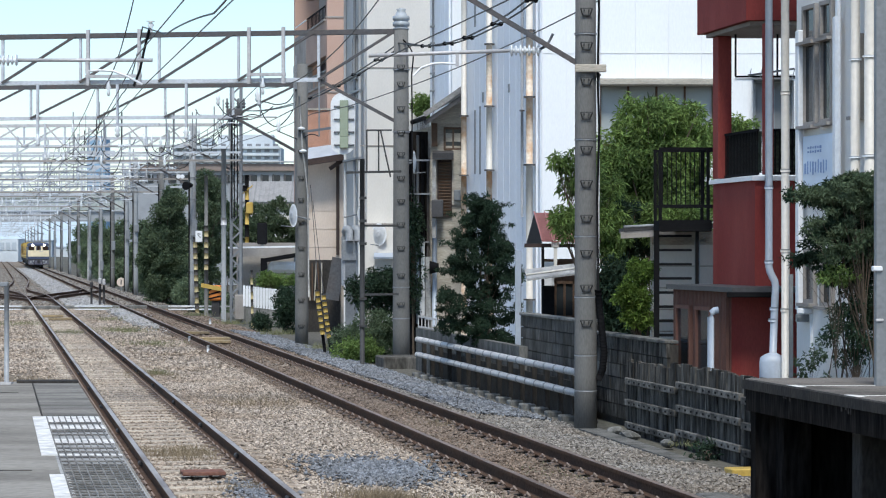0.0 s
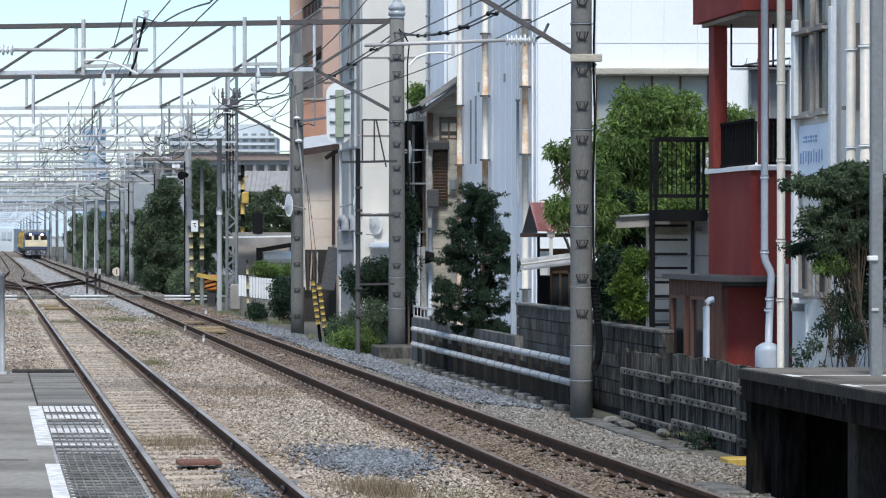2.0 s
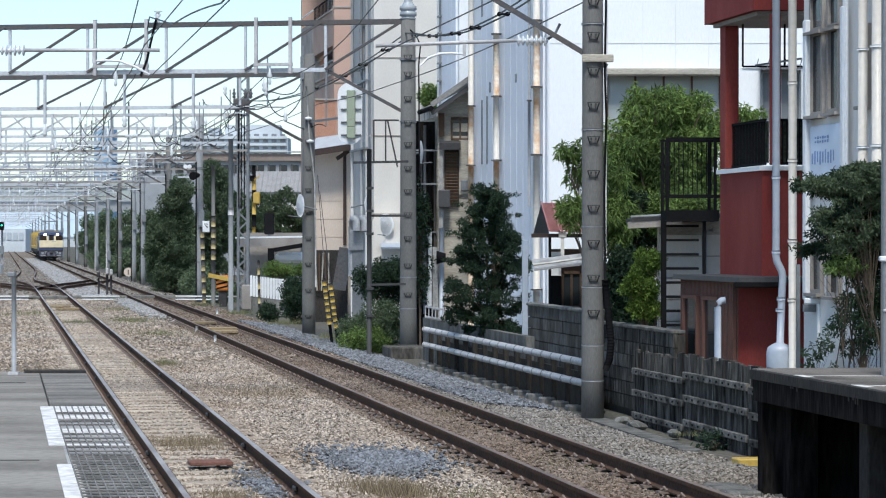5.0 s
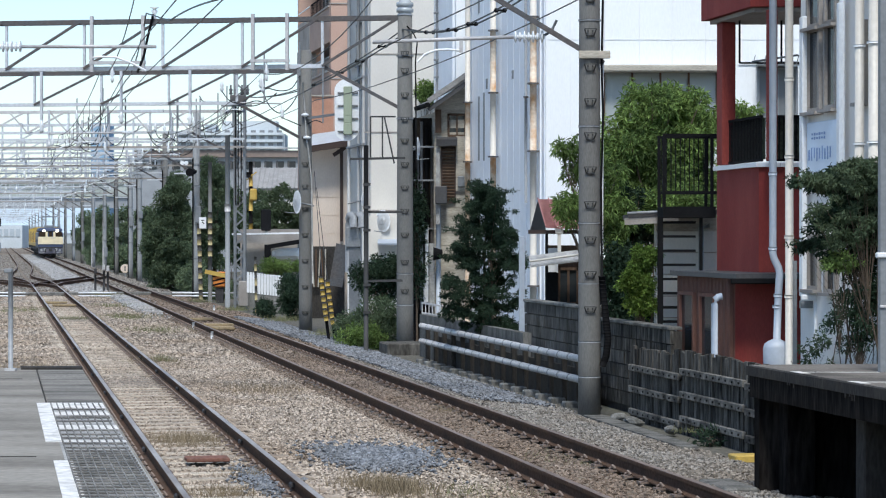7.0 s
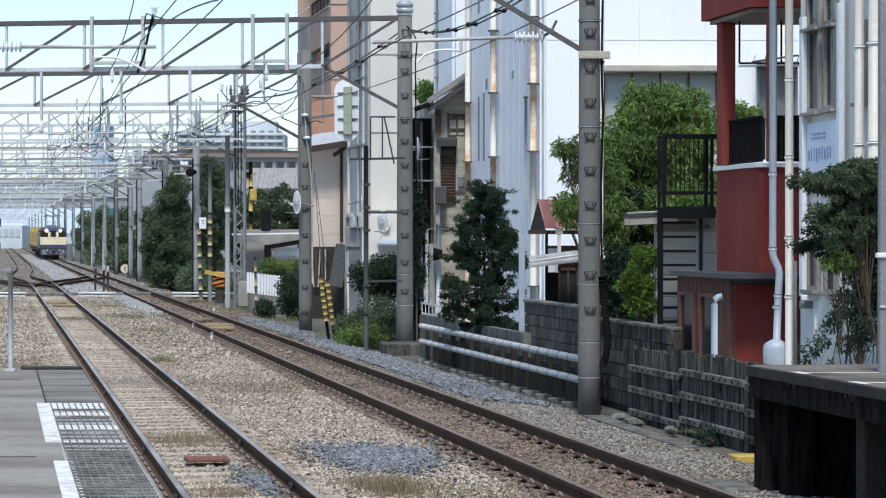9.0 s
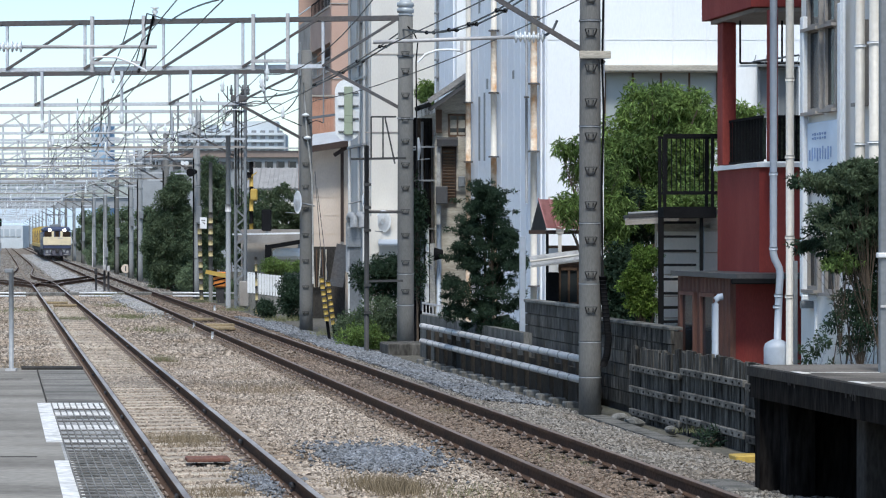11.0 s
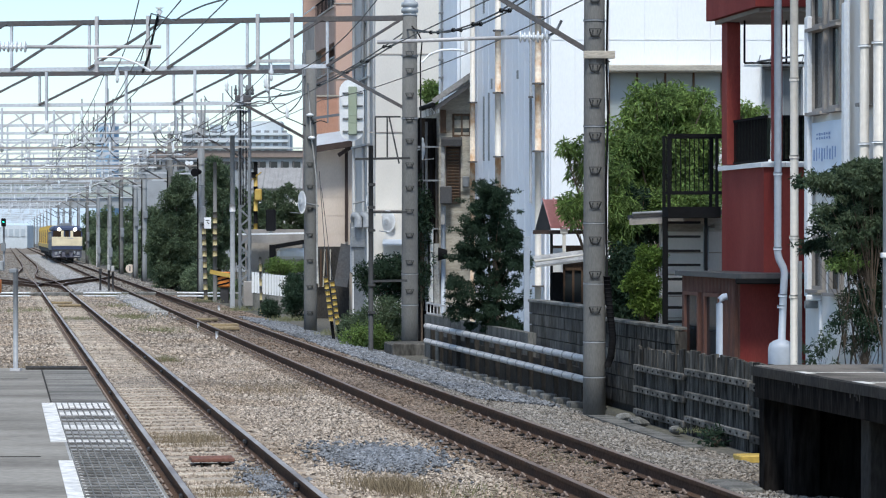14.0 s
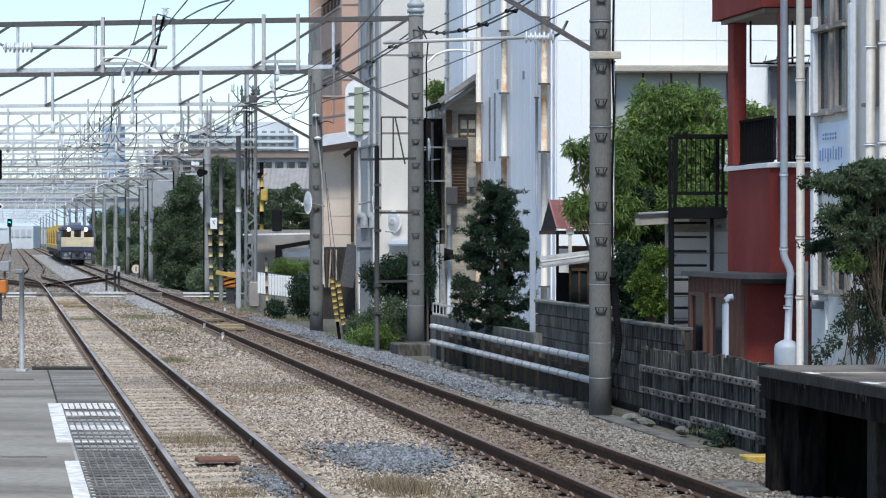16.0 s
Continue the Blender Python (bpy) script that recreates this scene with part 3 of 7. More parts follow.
for px_y, z0, z1 in ((54.063, 3.992, 5.45), (53.499, 3.973, 5.504), (54.063, 7.347, 7.928), (50.51, 5.617, 5.797), (53.19, 5.569, 5.797)):
    part("vent_slot", side(B(), 10.965, px_y, (z0 + z1) / 2, 0.02, 0.14, z1 - z0), GREY_METAL, white, "narrow dark vent slot")
wall_pipe(white, 10.85, 54.772, -0.2, 10, 0.062, [3.985, 5.355], [PIPE_RUST, PIPE_RUST, PIPE_CREAM], "cream pipe with rust below its flanges")
wall_pipe(white, 10.85, 51.961, -0.2, 10, 0.066, [4.008, 5.407, 6.769], [PIPE_RUST, PIPE_CREAM, PIPE_RUST, PIPE_CREAM], "cream pipe with rust below its flanges")
wall_pipe(white, 10.85, 48.07, -0.1, 10, 0.068, [1.256, 3.987, 5.359, 6.707], [PIPE_CREAM, PIPE_CREAM, PIPE_RUST, PIPE_RUST, PIPE_CREAM], "cream pipe with rust below its flanges")
wall_pipe(white, 10.88, 48.873, 2.947, 10, 0.03, [5.132], [GREY_BOX], "thin grey conduit")
# window band under a projecting ledge
part("window_ledge", box(B(), (4.343, 47.45, 5.609), (2.352, 0.5, 0.13), bevel=0.02), OLD_BOARD, white, "brown projecting window ledge")
front_window(white, 4.352, 47.62, 4.97, 2.267, 1.2, PALE_GLASS, BROWN_WOOD, bars=3)
front_window(white, 6.698, 47.6, 5.14, 0.771, 1.0, GREY_GLASS, GREY_METAL, bars=1)
part("awning", box(B(), (6.684, 47.4, 5.722), (0.814, 0.5, 0.06), rx=8), GREY_METAL, white)
# pale square post before the flank
p = along(9.501, 43)
post = thing("square_post", "pale blue square steel post by the garden wall", "post", at=(p.x, p.y, 0))
part("shaft", box(B(), (0, 0, 0.95), (0.11, 0.11, 2.62), bevel=0.01), PIPE_BLUE, post)
part("base", box(B(), (0, 0, -0.33), (0.22, 0.22, 0.06)), OLD_CONCRETE, post)

# ---- red building with balcony, stair and lean-to ----
red = thing("red_house", "dark red house with balcony, lean-to and outside stair", "house")
RC, RY0, RY1 = 10.2, 31.8, 33.65
mass_part("wall", RC, RY0, RY1, 0.22, 1.62, 3.189, RED_PAINT, red)
mass_part("wall", RC + 0.23, RY0 + 0.02, RY0 + 0.2, 3.5, 0.2, 3.189, RED_PAINT, red, "dark red end wall in shade")
mass_part("parapet_cap", RC - 0.05, RY0 - 0.05, RY1 + 0.03, 0.32, 3.189, 3.249, WHITE_PAINT, red, "white parapet cap")
mass_part("parapet_cap", RC + 0.275, RY0 - 0.05, RY0 + 0.2, 3.4, 3.189, 3.249, WHITE_PAINT, red, "white parapet cap")
mass_part("roof_beam", RC - 0.18, RY0 - 0.2, RY1 + 0.15, 4.2, 5.32, 6.4, RED_PAINT, red)
mass_part("balcony_ceiling", RC - 0.1, RY0 - 0.1, RY1, 3.9, 5.26, 5.315, GREY_WALL, red)
for nm, y, w in (("column", 33.39, 0.2), ("column", 31.423, 0.11)):
    part(nm, side(B(), RC + 0.05, y, (3.26 + 5.26) / 2, w, w + 0.05, 2.0, bevel=0.01), RED_PAINT, red)
rail_bm = B()
for z in (3.868, 3.283):
    bar(rail_bm, along(RC + 0.06, RY0 + 0.05, z), along(RC + 0.06, RY1 - 0.25, z), 0.035)
    bar(rail_bm, along(RC + 0.12, RY0 + 0.05, z), along(RC + 2.5, RY0 + 0.03, z), 0.035)
balcony_rail = part("balcony_railing", rail_bm, BLACK_STEEL, red, "black vertical-bar balcony railing")
for i in range(23):
    part("baluster", bar(B(), along(RC + 0.06, RY0 + 0.09 + i * 0.065, 3.283), along(RC + 0.06, RY0 + 0.09 + i * 0.065, 3.868), 0.016, 0.016), BLACK_STEEL, balcony_rail)
for i in range(25):
    part("baluster", bar(B(), along(RC + 0.12 + i * 0.056, RY0 + 0.04, 3.283), along(RC + 0.12 + i * 0.056, RY0 + 0.04, 3.868), 0.018, 0.018), BLACK_STEEL, balcony_rail)
# Two added dark sheets stand for the dim balcony interior.
part("screen", side(B(), RC + 0.11, (RY0 + RY1) / 2 - 0.1, 3.575, 0.012, RY1 - RY0 - 0.32, 0.56), BALCONY_DIM, balcony_rail, "added dark green sheet for the dim balcony behind the bars")
a0_, a1_ = along(RC + 0.14, RY0 + 0.09), along(RC + 2.5, RY0 + 0.07)
part("screen", box(B(), ((a0_.x + a1_.x) / 2, a0_.y, 3.575), (a1_.x - a0_.x, 0.012, 0.56)), BALCONY_DIM, balcony_rail, "added dark green sheet for the dim balcony behind the bars")
hang = B()
a0, a1, b0 = 4.117, 4.699, 33.0
for p, q in (((a0, b0, 5.338), (a0, b0, 4.67)), ((a0, b0, 4.67), (a1 + 0.3, b0, 4.67)), ((a1, b0, 5.338), (a1, b0, 4.67)), ((a0 - 0.15, b0, 5.299), (a1 + 0.3, b0, 5.299))):
    bar(hang, p, q, 0.025)
part("drying_frame", hang, BLACK_STEEL, red, "black hanging laundry frame")
bm = tube(B(), [(4.264, 32.8, 4.671), (4.904, 32.8, 4.765)], 0.014)
for i in range(5):
    tube(bm, [(4.28 + i * 0.15, 32.8, 4.64), (4.311 + i * 0.15, 32.8, 4.765)], 0.006, 5)
part("laundry_pole", bm, GREY_METAL, red)
# lean-to
lean_to = thing("lean_to", "brown corrugated lean-to with dark red end wall", "shed")
LC, LY0, LY1 = 9.62, 31.1, 33.5
mass_part("end_wall", LC + 0.05, LY0, LY0 + 0.1, 2.0, -0.36, 1.68, RED_PAINT, lean_to, "dark red painted end wall")
mass_part("flank_wall", LC + 0.03, LY0 + 0.01, LY1, 0.1, -0.36, 1.717, RED_WOOD, lean_to)
mass_part("roof", LC - 0.1, LY0 - 0.5, LY1 + 0.1, 2.2, 1.709, 1.776, DARK_ROOF, lean_to)
part("gutter", box(B(), (4.02, 30.56, 1.682), (0.635, 0.09, 0.07), bevel=0.01), BLACK_STEEL, lean_to)
y = LY0 + 0.03
while y < LY1:
    low = 1.50 if min(abs(y - 32.968), abs(y - 32.025)) < 0.36 else 0.2
    part("corrugation", side(B(), LC, y, (low + 1.72) / 2, 0.05, 0.035, 1.72 - low), RED_WOOD, lean_to)
    y += 0.062
for wx in (32.968, 32.025):
    side_window(lean_to, LC - 0.03, wx, 0.96, 0.64, 1.02, GLASS, RED_WOOD, bars=0)
p = along(9.35, 30.946)
spout = thing("vent_pipe", "pale blue bent vent pipe by the lean-to", "pipe", at=(p.x, p.y, 0))
part("pipe", tube(B(), [(0, 0, -0.36), (0, 0, 1.379), (0.015, 0, 1.438), (0.05, 0, 1.468), (0.1, 0, 1.475)], 0.045, 12), PIPE_BLUE, spout)
# outside stair
stair = thing("outside_stair", "black steel outside stair with railed landing", "staircase")
SY = 34.4
sx0, sx1 = 3.17, 3.931
part("landing", box(B(), ((sx0 + sx1) / 2, SY + 0.3, 2.61), (sx1 - sx0, 0.9, 0.16)), BLACK_STEEL, stair)
for x in (sx0 + 0.02, sx1 - 0.05):
    for dy in (-0.1, 0.7):
        part("post", box(B(), (x, SY + dy, (2.61 + 3.724) / 2), (0.045, 0.045, 1.12)), BLACK_STEEL, stair)
for z in (3.724, 2.897):
    for dy in (-0.1, 0.7):
        part("handrail", box(B(), ((sx0 + sx1) / 2 + 0.08, SY + dy, z), (sx1 - sx0 + 0.16, 0.04, 0.035)), BLACK_STEEL, stair)
for i in range(11):
    part("baluster", box(B(), (sx0 + 0.06 + i * 0.068, SY + 0.7, (2.897 + 3.724) / 2), (0.014, 0.014, 0.8)), BLACK_STEEL, stair)
for dx in (0.0, 0.62):
    part("stringer", box(B(), (3.145 + dx * (0.95 if dx else 1), SY, (2.537 - 0.36) / 2), (0.075 if not dx else 0.04, 0.1, 2.537 + 0.36)), BLACK_STEEL, stair)
for i in range(9):
    part("tread", box(B(), (3.407, SY + 0.12, 2.463 - i * 0.206), (0.50, 0.26, 0.035)), BLACK_STEEL, stair)
bm = prism(B(), [(3.223, 36), (4.166, 36), (4.166, 36.3), (3.223, 36.3)], -0.36, 2.559)
outhouse = thing("outhouse", "beige board outhouse behind the stair", "shed")
part("wall", bm, OLD_BOARD, outhouse)
for i in range(7):
    part("weatherboard", box(B(), (3.694, 35.985, 0.2 + i * 0.33), (0.926, 0.03, 0.31), rx=2), CREAM_WALL, outhouse)
part("roof", box(B(), (3.437, 35.9, 2.584), (1.371, 1.0, 0.07), ry=-3), DARK_ROOF, outhouse)
part("fascia", box(B(), (3.1, 35.38, 2.50), (0.8, 0.04, 0.10), ry=-3), GREY_WALL, outhouse)
part("eaves_gutter", tube(B(), [(2.74, 35.33, 2.60), (3.5, 35.33, 2.64)], 0.022, 8), GREY_BOX, outhouse)
part("downpipe", tube(B(), [(3.887, 35.8, 0.3), (3.887, 35.8, 2.403), (4.015, 35.8, 2.42)], 0.04, 10), GREY_BOX, outhouse)

# downpipes before the red house
def downpipe(name, label, pts, r, mat, brackets, y):
    e = thing(name, label, "pipe")
    part("pipe", tube(B(), [(x, y, z) for x, z in pts], r, 14), mat, e)
    for x, z in brackets:
        part("bracket", tube(B(), [(x, y, z - 0.02), (x, y, z + 0.02)], r * 1.18, 14), mat, e)
    return e


vent = downpipe("vent_stack", "pale blue ventilation stack with domed base", [(4.164, 9), (4.164, 2.05), (4.179, 1.979), (4.236, 1.864), (4.25, 1.793), (4.236, 1.536), (4.214, 0.879)], 0.047, PIPE_BLUE,
                [(4.164, 3.05), (4.164, 2.107), (4.229, 1.514), (4.214, 1.371)], 30.0)
part("domed_base", lathe(B(), (4.207, 30.0), [(0.165, -0.36), (0.165, 0.843), (0.15, 0.9), (0.10, 0.936), (0.05, 0.957)], 20), PIPE_BLUE, vent, "pale grey-blue domed base")
downpipe("downpipe", "cream plastic downpipe strapped to the wall", [(4.335, 9), (4.349, -0.3)], 0.052, PIPE_CREAM, [(4.342, z) for z in (4.23, 3.258, 2.25, 1.505)], 29.8)

# ---- white house by the platform ----
house = thing("white_house", "white plastered house with tall windows and many pipes", "house")
HC, HY = 10.0, 29.55
mass_part("wall", HC, 12, HY, 0.3, -0.36, 8.5, HOUSE_WALL, house)
mass_part("wall", HC + 0.31, HY - 0.3, HY, 4.5, -0.36, 8.5, HOUSE_WALL, house)
mass_part("wall", HC + 0.31, 12, 12.3, 4.5, -0.36, 8.5, HOUSE_WALL, house)
mass_part("roof", HC - 0.3, 11.8, HY + 0.2, 5.4, 8.5, 8.7, DARK_ROOF, house)
for y, z, l, h in ((28.986, 4.287, 0.42, 0.98), (28.398, 4.306, 0.36, 1.0), (28.986, 5.026, 0.42, 0.4), (28.398, 5.022, 0.36, 0.4), (29.006, 1.939, 0.34, 0.62), (28.398, 1.912, 0.34, 0.62), (27.362, 4.272, 0.2, 0.9)):
    side_window(house, HC - 0.02, y, z, l, h, GLASS, GREY_WALL, bars=0)
for y, z0, z1, w, m in ((29.22, 1.52, 4.961, 0.07, WHITE_PAINT), (27.925, 3.114, 5.007, 0.07, WHITE_PAINT), (27.879, 3.044, 8, 0.045, WHITE_PAINT)):
    part("square_duct", side(B(), HC - 0.08, y, (z0 + z1) / 2, w, w + 0.05, z1 - z0, bevel=0.012), m, house, "white square duct")
for y, z0, r in ((27.181, 3.027, 0.055), (26.725, 2.824, 0.065)):
    part("downpipe", tube(B(), [along(HC - 0.13, y, z0), along(HC - 0.13, y, 8.4)], r, 14), PIPE_CREAM, house, "thick cream downpipe")
    for z in (4.439, 3.319):
        part("pipe_bracket", tube(B(), [along(HC - 0.13, y, z - 0.012), along(HC - 0.13, y, z + 0.012)], r * 1.3, 14), WHITE_PAINT, house)
part("duct", box(B(), (4.488, 29.0, 1.511), (0.235, 0.06, 0.07), bevel=0.012), WHITE_PAINT, house)
part("duct", box(B(), (4.557, 29.0, 1.145), (0.06, 0.06, 0.66), bevel=0.012), WHITE_PAINT, house)
part("window_box", box(B(), (4.505, 29.15, 1.421), (0.249, 0.1, 0.09)), GREY_METAL, house)
# pale blue notice board on the wall
board = part("notice_board", side(B(), HC - 0.05, 28.623, 3.237, 0.03, 1.059, 0.82, bevel=0.006), SIGN_BLUE, house, "pale blue notice board with blue writing")
for i in range(9):
    y = 29.041 - i * 0.092
    part("writing_line", side(B(), HC - 0.07, y, 3.25 + 0.01 * (i % 3), 0.006, 0.04 - 0.008 * (i % 3), 0.13 + 0.03 * (i % 2)), SIGN_INK, board)
for i in range(6):
    for k in range(2):
        part("writing_mark", side(B(), HC - 0.07, 28.93 - i * 0.085, 3.45 + 0.05 * k, 0.006, 0.05 - 0.012 * ((i + k) % 2), 0.022 + 0.012 * (i % 2)), SIGN_INK, board)
p = along(9.0, 28.2)
thin = thing("steel_post", "thin grey steel post by the platform", "post", at=(4.147, 28.0, 0))
part("shaft", box(B(), (0, 0, (1.97 - 0.36) / 2), (0.045, 0.045, 1.97 + 0.36)), GREY_METAL, thin)
grey_post = thing("platform_post", "dark grey steel column on the platform with clamp", "post", at=(4.091, 22.0, RIGHT_TOP))
part("shaft", box(B(), (0, 0, 2.2), (0.11, 0.11, 4.4), bevel=0.01), GREY_METAL, grey_post)
part("clamp", box(B(), (-0.04, -0.03, 2.082 - RIGHT_TOP), (0.09, 0.1, 0.05), bevel=0.01), WHITE_PAINT, grey_post)
part("clamp", box(B(), (-0.02, -0.03, 1.606 - RIGHT_TOP), (0.07, 0.08, 0.025), bevel=0.005), GALV, grey_post)

# ---- old timber house and pale tower behind it ----
old = thing("timber_house", "weathered beige timber house with tiled roof", "house")
OY = 56.5
ox0, ox1 = -0.215, 0.888
part("wall", prism(B(), [(ox0, OY), (ox1, OY), (ox1, OY + 3.2), (ox0 - 0.58, OY + 3.2)], -0.36, 5.21), OLD_BOARD, old)
for i in range(18):
    z = -0.2 + i * 0.30
    if z < 5.008:
        part("weatherboard", box(B(), ((ox0 + ox1) / 2 + 0.02, OY - 0.02, z), (ox1 - ox0, 0.035, 0.285), rx=2.5), OLD_BOARD, old)
bm = B()
gable = [[bm.verts.new((x, y, z)) for x, z in ((ox0, 5.196), (ox1, 5.196), (ox1, 6.138), (ox0, 5.384))] for y in (OY - 0.03, OY + 0.15)]
bm.faces.new(gable[0])
bm.faces.new(gable[1][::-1])
for k in range(4):
    bm.faces.new((gable[0][k], gable[1][k], gable[1][(k + 1) % 4], gable[0][(k + 1) % 4]))
bmesh.ops.recalc_face_normals(bm, faces=bm.faces[:])
part("gable", bm, OLD_BOARD, old)
bm = B()
v = [bm.verts.new(q) for q in ((-0.36, OY - 0.5, 5.423), (0.88, OY - 0.5, 6.277), (0.88, OY + 3.2, 6.277), (-0.36 - 0.58, OY + 3.2, 5.423))]
bm.faces.new(v)
bmesh.ops.solidify(bm, geom=bm.faces[:], thickness=0.12)
roof = part("roof", bm, ROOF_TILE, old, "grey tiled roof slope")
for i in range(7):
    f = i / 7
    part("roof_rib", box(B(), (-0.36 + 1.24 * (f + 0.07), OY - 0.48, 5.423 + 0.87 * (f + 0.07) + 0.03), (0.2, 0.12, 0.05), ry=-35), ROOF_TILE, roof)
part("verge", bar(B(), (-0.36, OY - 0.56, 5.45), (0.88, OY - 0.56, 6.303), 0.10, 0.12), ROOF_TILE, old, "grey verge tiles")
part("bargeboard", bar(B(), (-0.36, OY - 0.52, 5.25), (0.88, OY - 0.52, 6.103), 0.05, 0.10), DARK_ROOF, old)
part("gutter", tube(B(), [(-0.36, OY - 0.6, 5.37), (-0.36 - 0.3, OY + 1.2, 5.37)], 0.06, 8), BLACK_STEEL, old)
# Dark brown box put in for the shade below the gable.
part("gable_shade", box(B(), (-0.121, OY - 0.06, 5.003), (0.14, 0.14, 0.55)), BROWN_WOOD, old)
front_window(old, 0.322, OY - 0.04, 4.909, 0.403, 0.5, GLASS, BROWN_WOOD)
front_window(old, 0.12, OY - 0.06, 3.727, 0.30, 1.3, GLASS, DARK_BROWN)
for i in range(17):
    part("louvre", box(B(), (0.12, OY - 0.1, 3.14 + i * 0.074), (0.28, 0.03, 0.05), rx=25), BROWN_WOOD, old)
part("awning", box(B(), (0.08, OY - 0.25, 4.515), (0.5, 0.4, 0.16), rx=10), DARK_ROOF, old)
part("screen_post", box(B(), (-0.13, OY - 0.3, 3.5), (0.09, 0.05, 1.9)), PALE_SLAB, old)
part("flower_box", box(B(), (-0.054, OY - 0.35, 3.24), (0.28, 0.3, 0.42), bevel=0.02), DARK_ROOF, old)
part("downpipe", tube(B(), [(-0.12, OY - 0.2, 2.986), (-0.12, OY - 0.2, 0.444)], 0.06, 10), PIPE_BLUE, old)
part("meter_box", box(B(), (0.416, OY - 0.1, 3.564), (0.16, 0.14, 0.26), bevel=0.02), GREY_METAL, old)
part("hatch", box(B(), (0.456, OY - 0.06, 3.993), (0.32, 0.05, 1.3)), OLD_BOARD, old)

tower = thing("pale_tower", "slim pale blue and white building with pipes", "building")
mass_part("flank_wall", 11.6, 60.32, 62.83, 0.27, -0.36, 10.98, BLUE_WALL, tower)
mass_part("front_wall", 11.617, 60.14, 60.31, 2.7, -0.36, 10.98, WHITE_WALL, tower)
mass_part("back_wall", 11.6, 62.87, 63.1, 2.7, -0.36, 10.98, WHITE_WALL, tower)
mass_part("roof", 11.55, 60.05, 63.2, 3.0, 10.98, 11.15, GREY_METAL, tower)
for y in (60.64, 61.22, 61.8, 62.38):
    part("wall_panel", side(B(), 11.585, y, 5.4, 0.03, 0.57, 11), BLUE_WALL, tower)
part("conduit", tube(B(), [along(11.53, 62.3, 1), along(11.53, 62.3, 10.9)], 0.03), GREY_BOX, tower)
for z in (8.13, 7.69, 6.9, 6.44):
    part("bracket", side(B(), 11.51, 62.3, z, 0.1, 0.18, 0.04), GREY_METAL, tower)

# ---- cream building ----
cream = thing("cream_building", "tall cream plastered building with grey-blue flank", "building")
mass_part("front_wall", 10.5, 66.8, 67.1, 1.8, -0.36, 14, CREAM_WALL, cream)
mass_part("flank_wall", 10.48, 67.12, 70.6, 0.3, -0.36, 14, PALE_SHEET, cream, "pale grey sheet flank wall")
mass_part("back_wall", 10.5, 70.65, 71, 1.8, -0.36, 14, CREAM_WALL, cream)
mass_part("roof", 10.4, 66.7, 71.1, 2.0, 14, 14.2, GREY_METAL, cream)
for y, z in ((68.071, 7.836), (68.817, 7.836)):
    side_window(cream, 10.46, y, z, 0.55, 1.2, GLASS, GREY_BOX)
for y in (67.3, 68.3, 70.1):
    part("conduit", tube(B(), [along(10.38, y, 0), along(10.38, y, 13)], 0.045), PALE_SHEET if y != 68.3 else GREY_BOX, cream)
for z in (7.275, 4.882, 6.796):
    part("conduit_clamp", side(B(), 10.36, 68.7, z, 0.1, 3.0, 0.06), GREY_METAL, cream)
for z in (3.0, 5.2, 7.4):
    part("wall_seam", box(B(), (-1.336, 66.79, z), (1.8, 0.02, 0.03)), GREY_WALL, cream)
part("low_block", box(B(), (-1.639, 66.4, 2.25), (0.849, 0.7, 1.179)), CREAM_WALL, cream)
part("awning", box(B(), (-1.551, 65.8, 2.109), (0.534, 0.6, 0.05), rx=12), PIPE_BLUE, cream)
# white oblong board with green-grey insulated panels
plate_panel = thing("switch_panel", "white rounded board with green-grey insulated boxes", "switch panel")
PX, PY = -2.484, 61.0
bm = B()
pts = []
hw, hh = 0.32, 0.799
for k in range(20):
    a = 2 * math.pi * k / 20
    pts.append((PX + hw * math.cos(a), 5.518 + (hh - hw) * (1 if math.sin(a) >= 0 else -1) + hw * math.sin(a)))
lo = [bm.verts.new((x, PY, z)) for x, z in pts]
hi = [bm.verts.new((x, PY + 0.06, z)) for x, z in pts]
bm.faces.new(lo), bm.faces.new(hi[::-1])
for k in range(20):
    bm.faces.new((lo[k], hi[k], hi[(k + 1) % 20], lo[(k + 1) % 20]))
part("backboard", bm, WHITE_PAINT, plate_panel)
GREEN_BOX = material("green_grey_box", (0.33, 0.38, 0.28), 0.5, vary=0.1)
for zc, h in ((5.736, 52), (5.271, 14), (5.024, 20)):
    part("switch_box", box(B(), (PX + 0.03, PY - 0.06, zc), (0.218, 0.12, h * 61 / 4200), bevel=0.015), GREEN_BOX, plate_panel)
for i in range(4):
    for s in (-1, 1):
        part("insulator", tube(B(), [(PX + 0.03 + s * 0.11, PY - 0.03, 5.954 - i * 0.33), (PX + 0.03 + s * 0.26, PY - 0.03, 5.954 - i * 0.33)], 0.022), GREY_METAL, plate_panel)
part("bracket", bar(B(), (PX, PY + 0.05, 5.445), along(8.305, 64.0, 5.445), 0.06), GREY_METAL, plate_panel)

# ---- beige house with brown eaves ----
beige = thing("beige_house", "beige panelled house with brown eaves", "house")
mass_part("wall", 9.95, 76, 77.3, 6, -0.36, 5.109, BEIGE_WALL, beige)
for i in range(7):
    part("siding", box(B(), (-4.325 + 0.55, 75.985, 0.9 + i * 0.58), (1.15, 0.03, 0.565)), BEIGE_WALL, beige)
bm = B()
v = [bm.verts.new(q) for q in ((-4.416, 75.2, 4.979), (-2.872, 75.2, 5.266), (-2.585, 78, 5.871), (-4.291, 78, 5.63))]
bm.faces.new(v)
bmesh.ops.solidify(bm, geom=bm.faces[:], thickness=0.16)
part("roof", bm, WHITE_PAINT, beige, "white sheet roof")
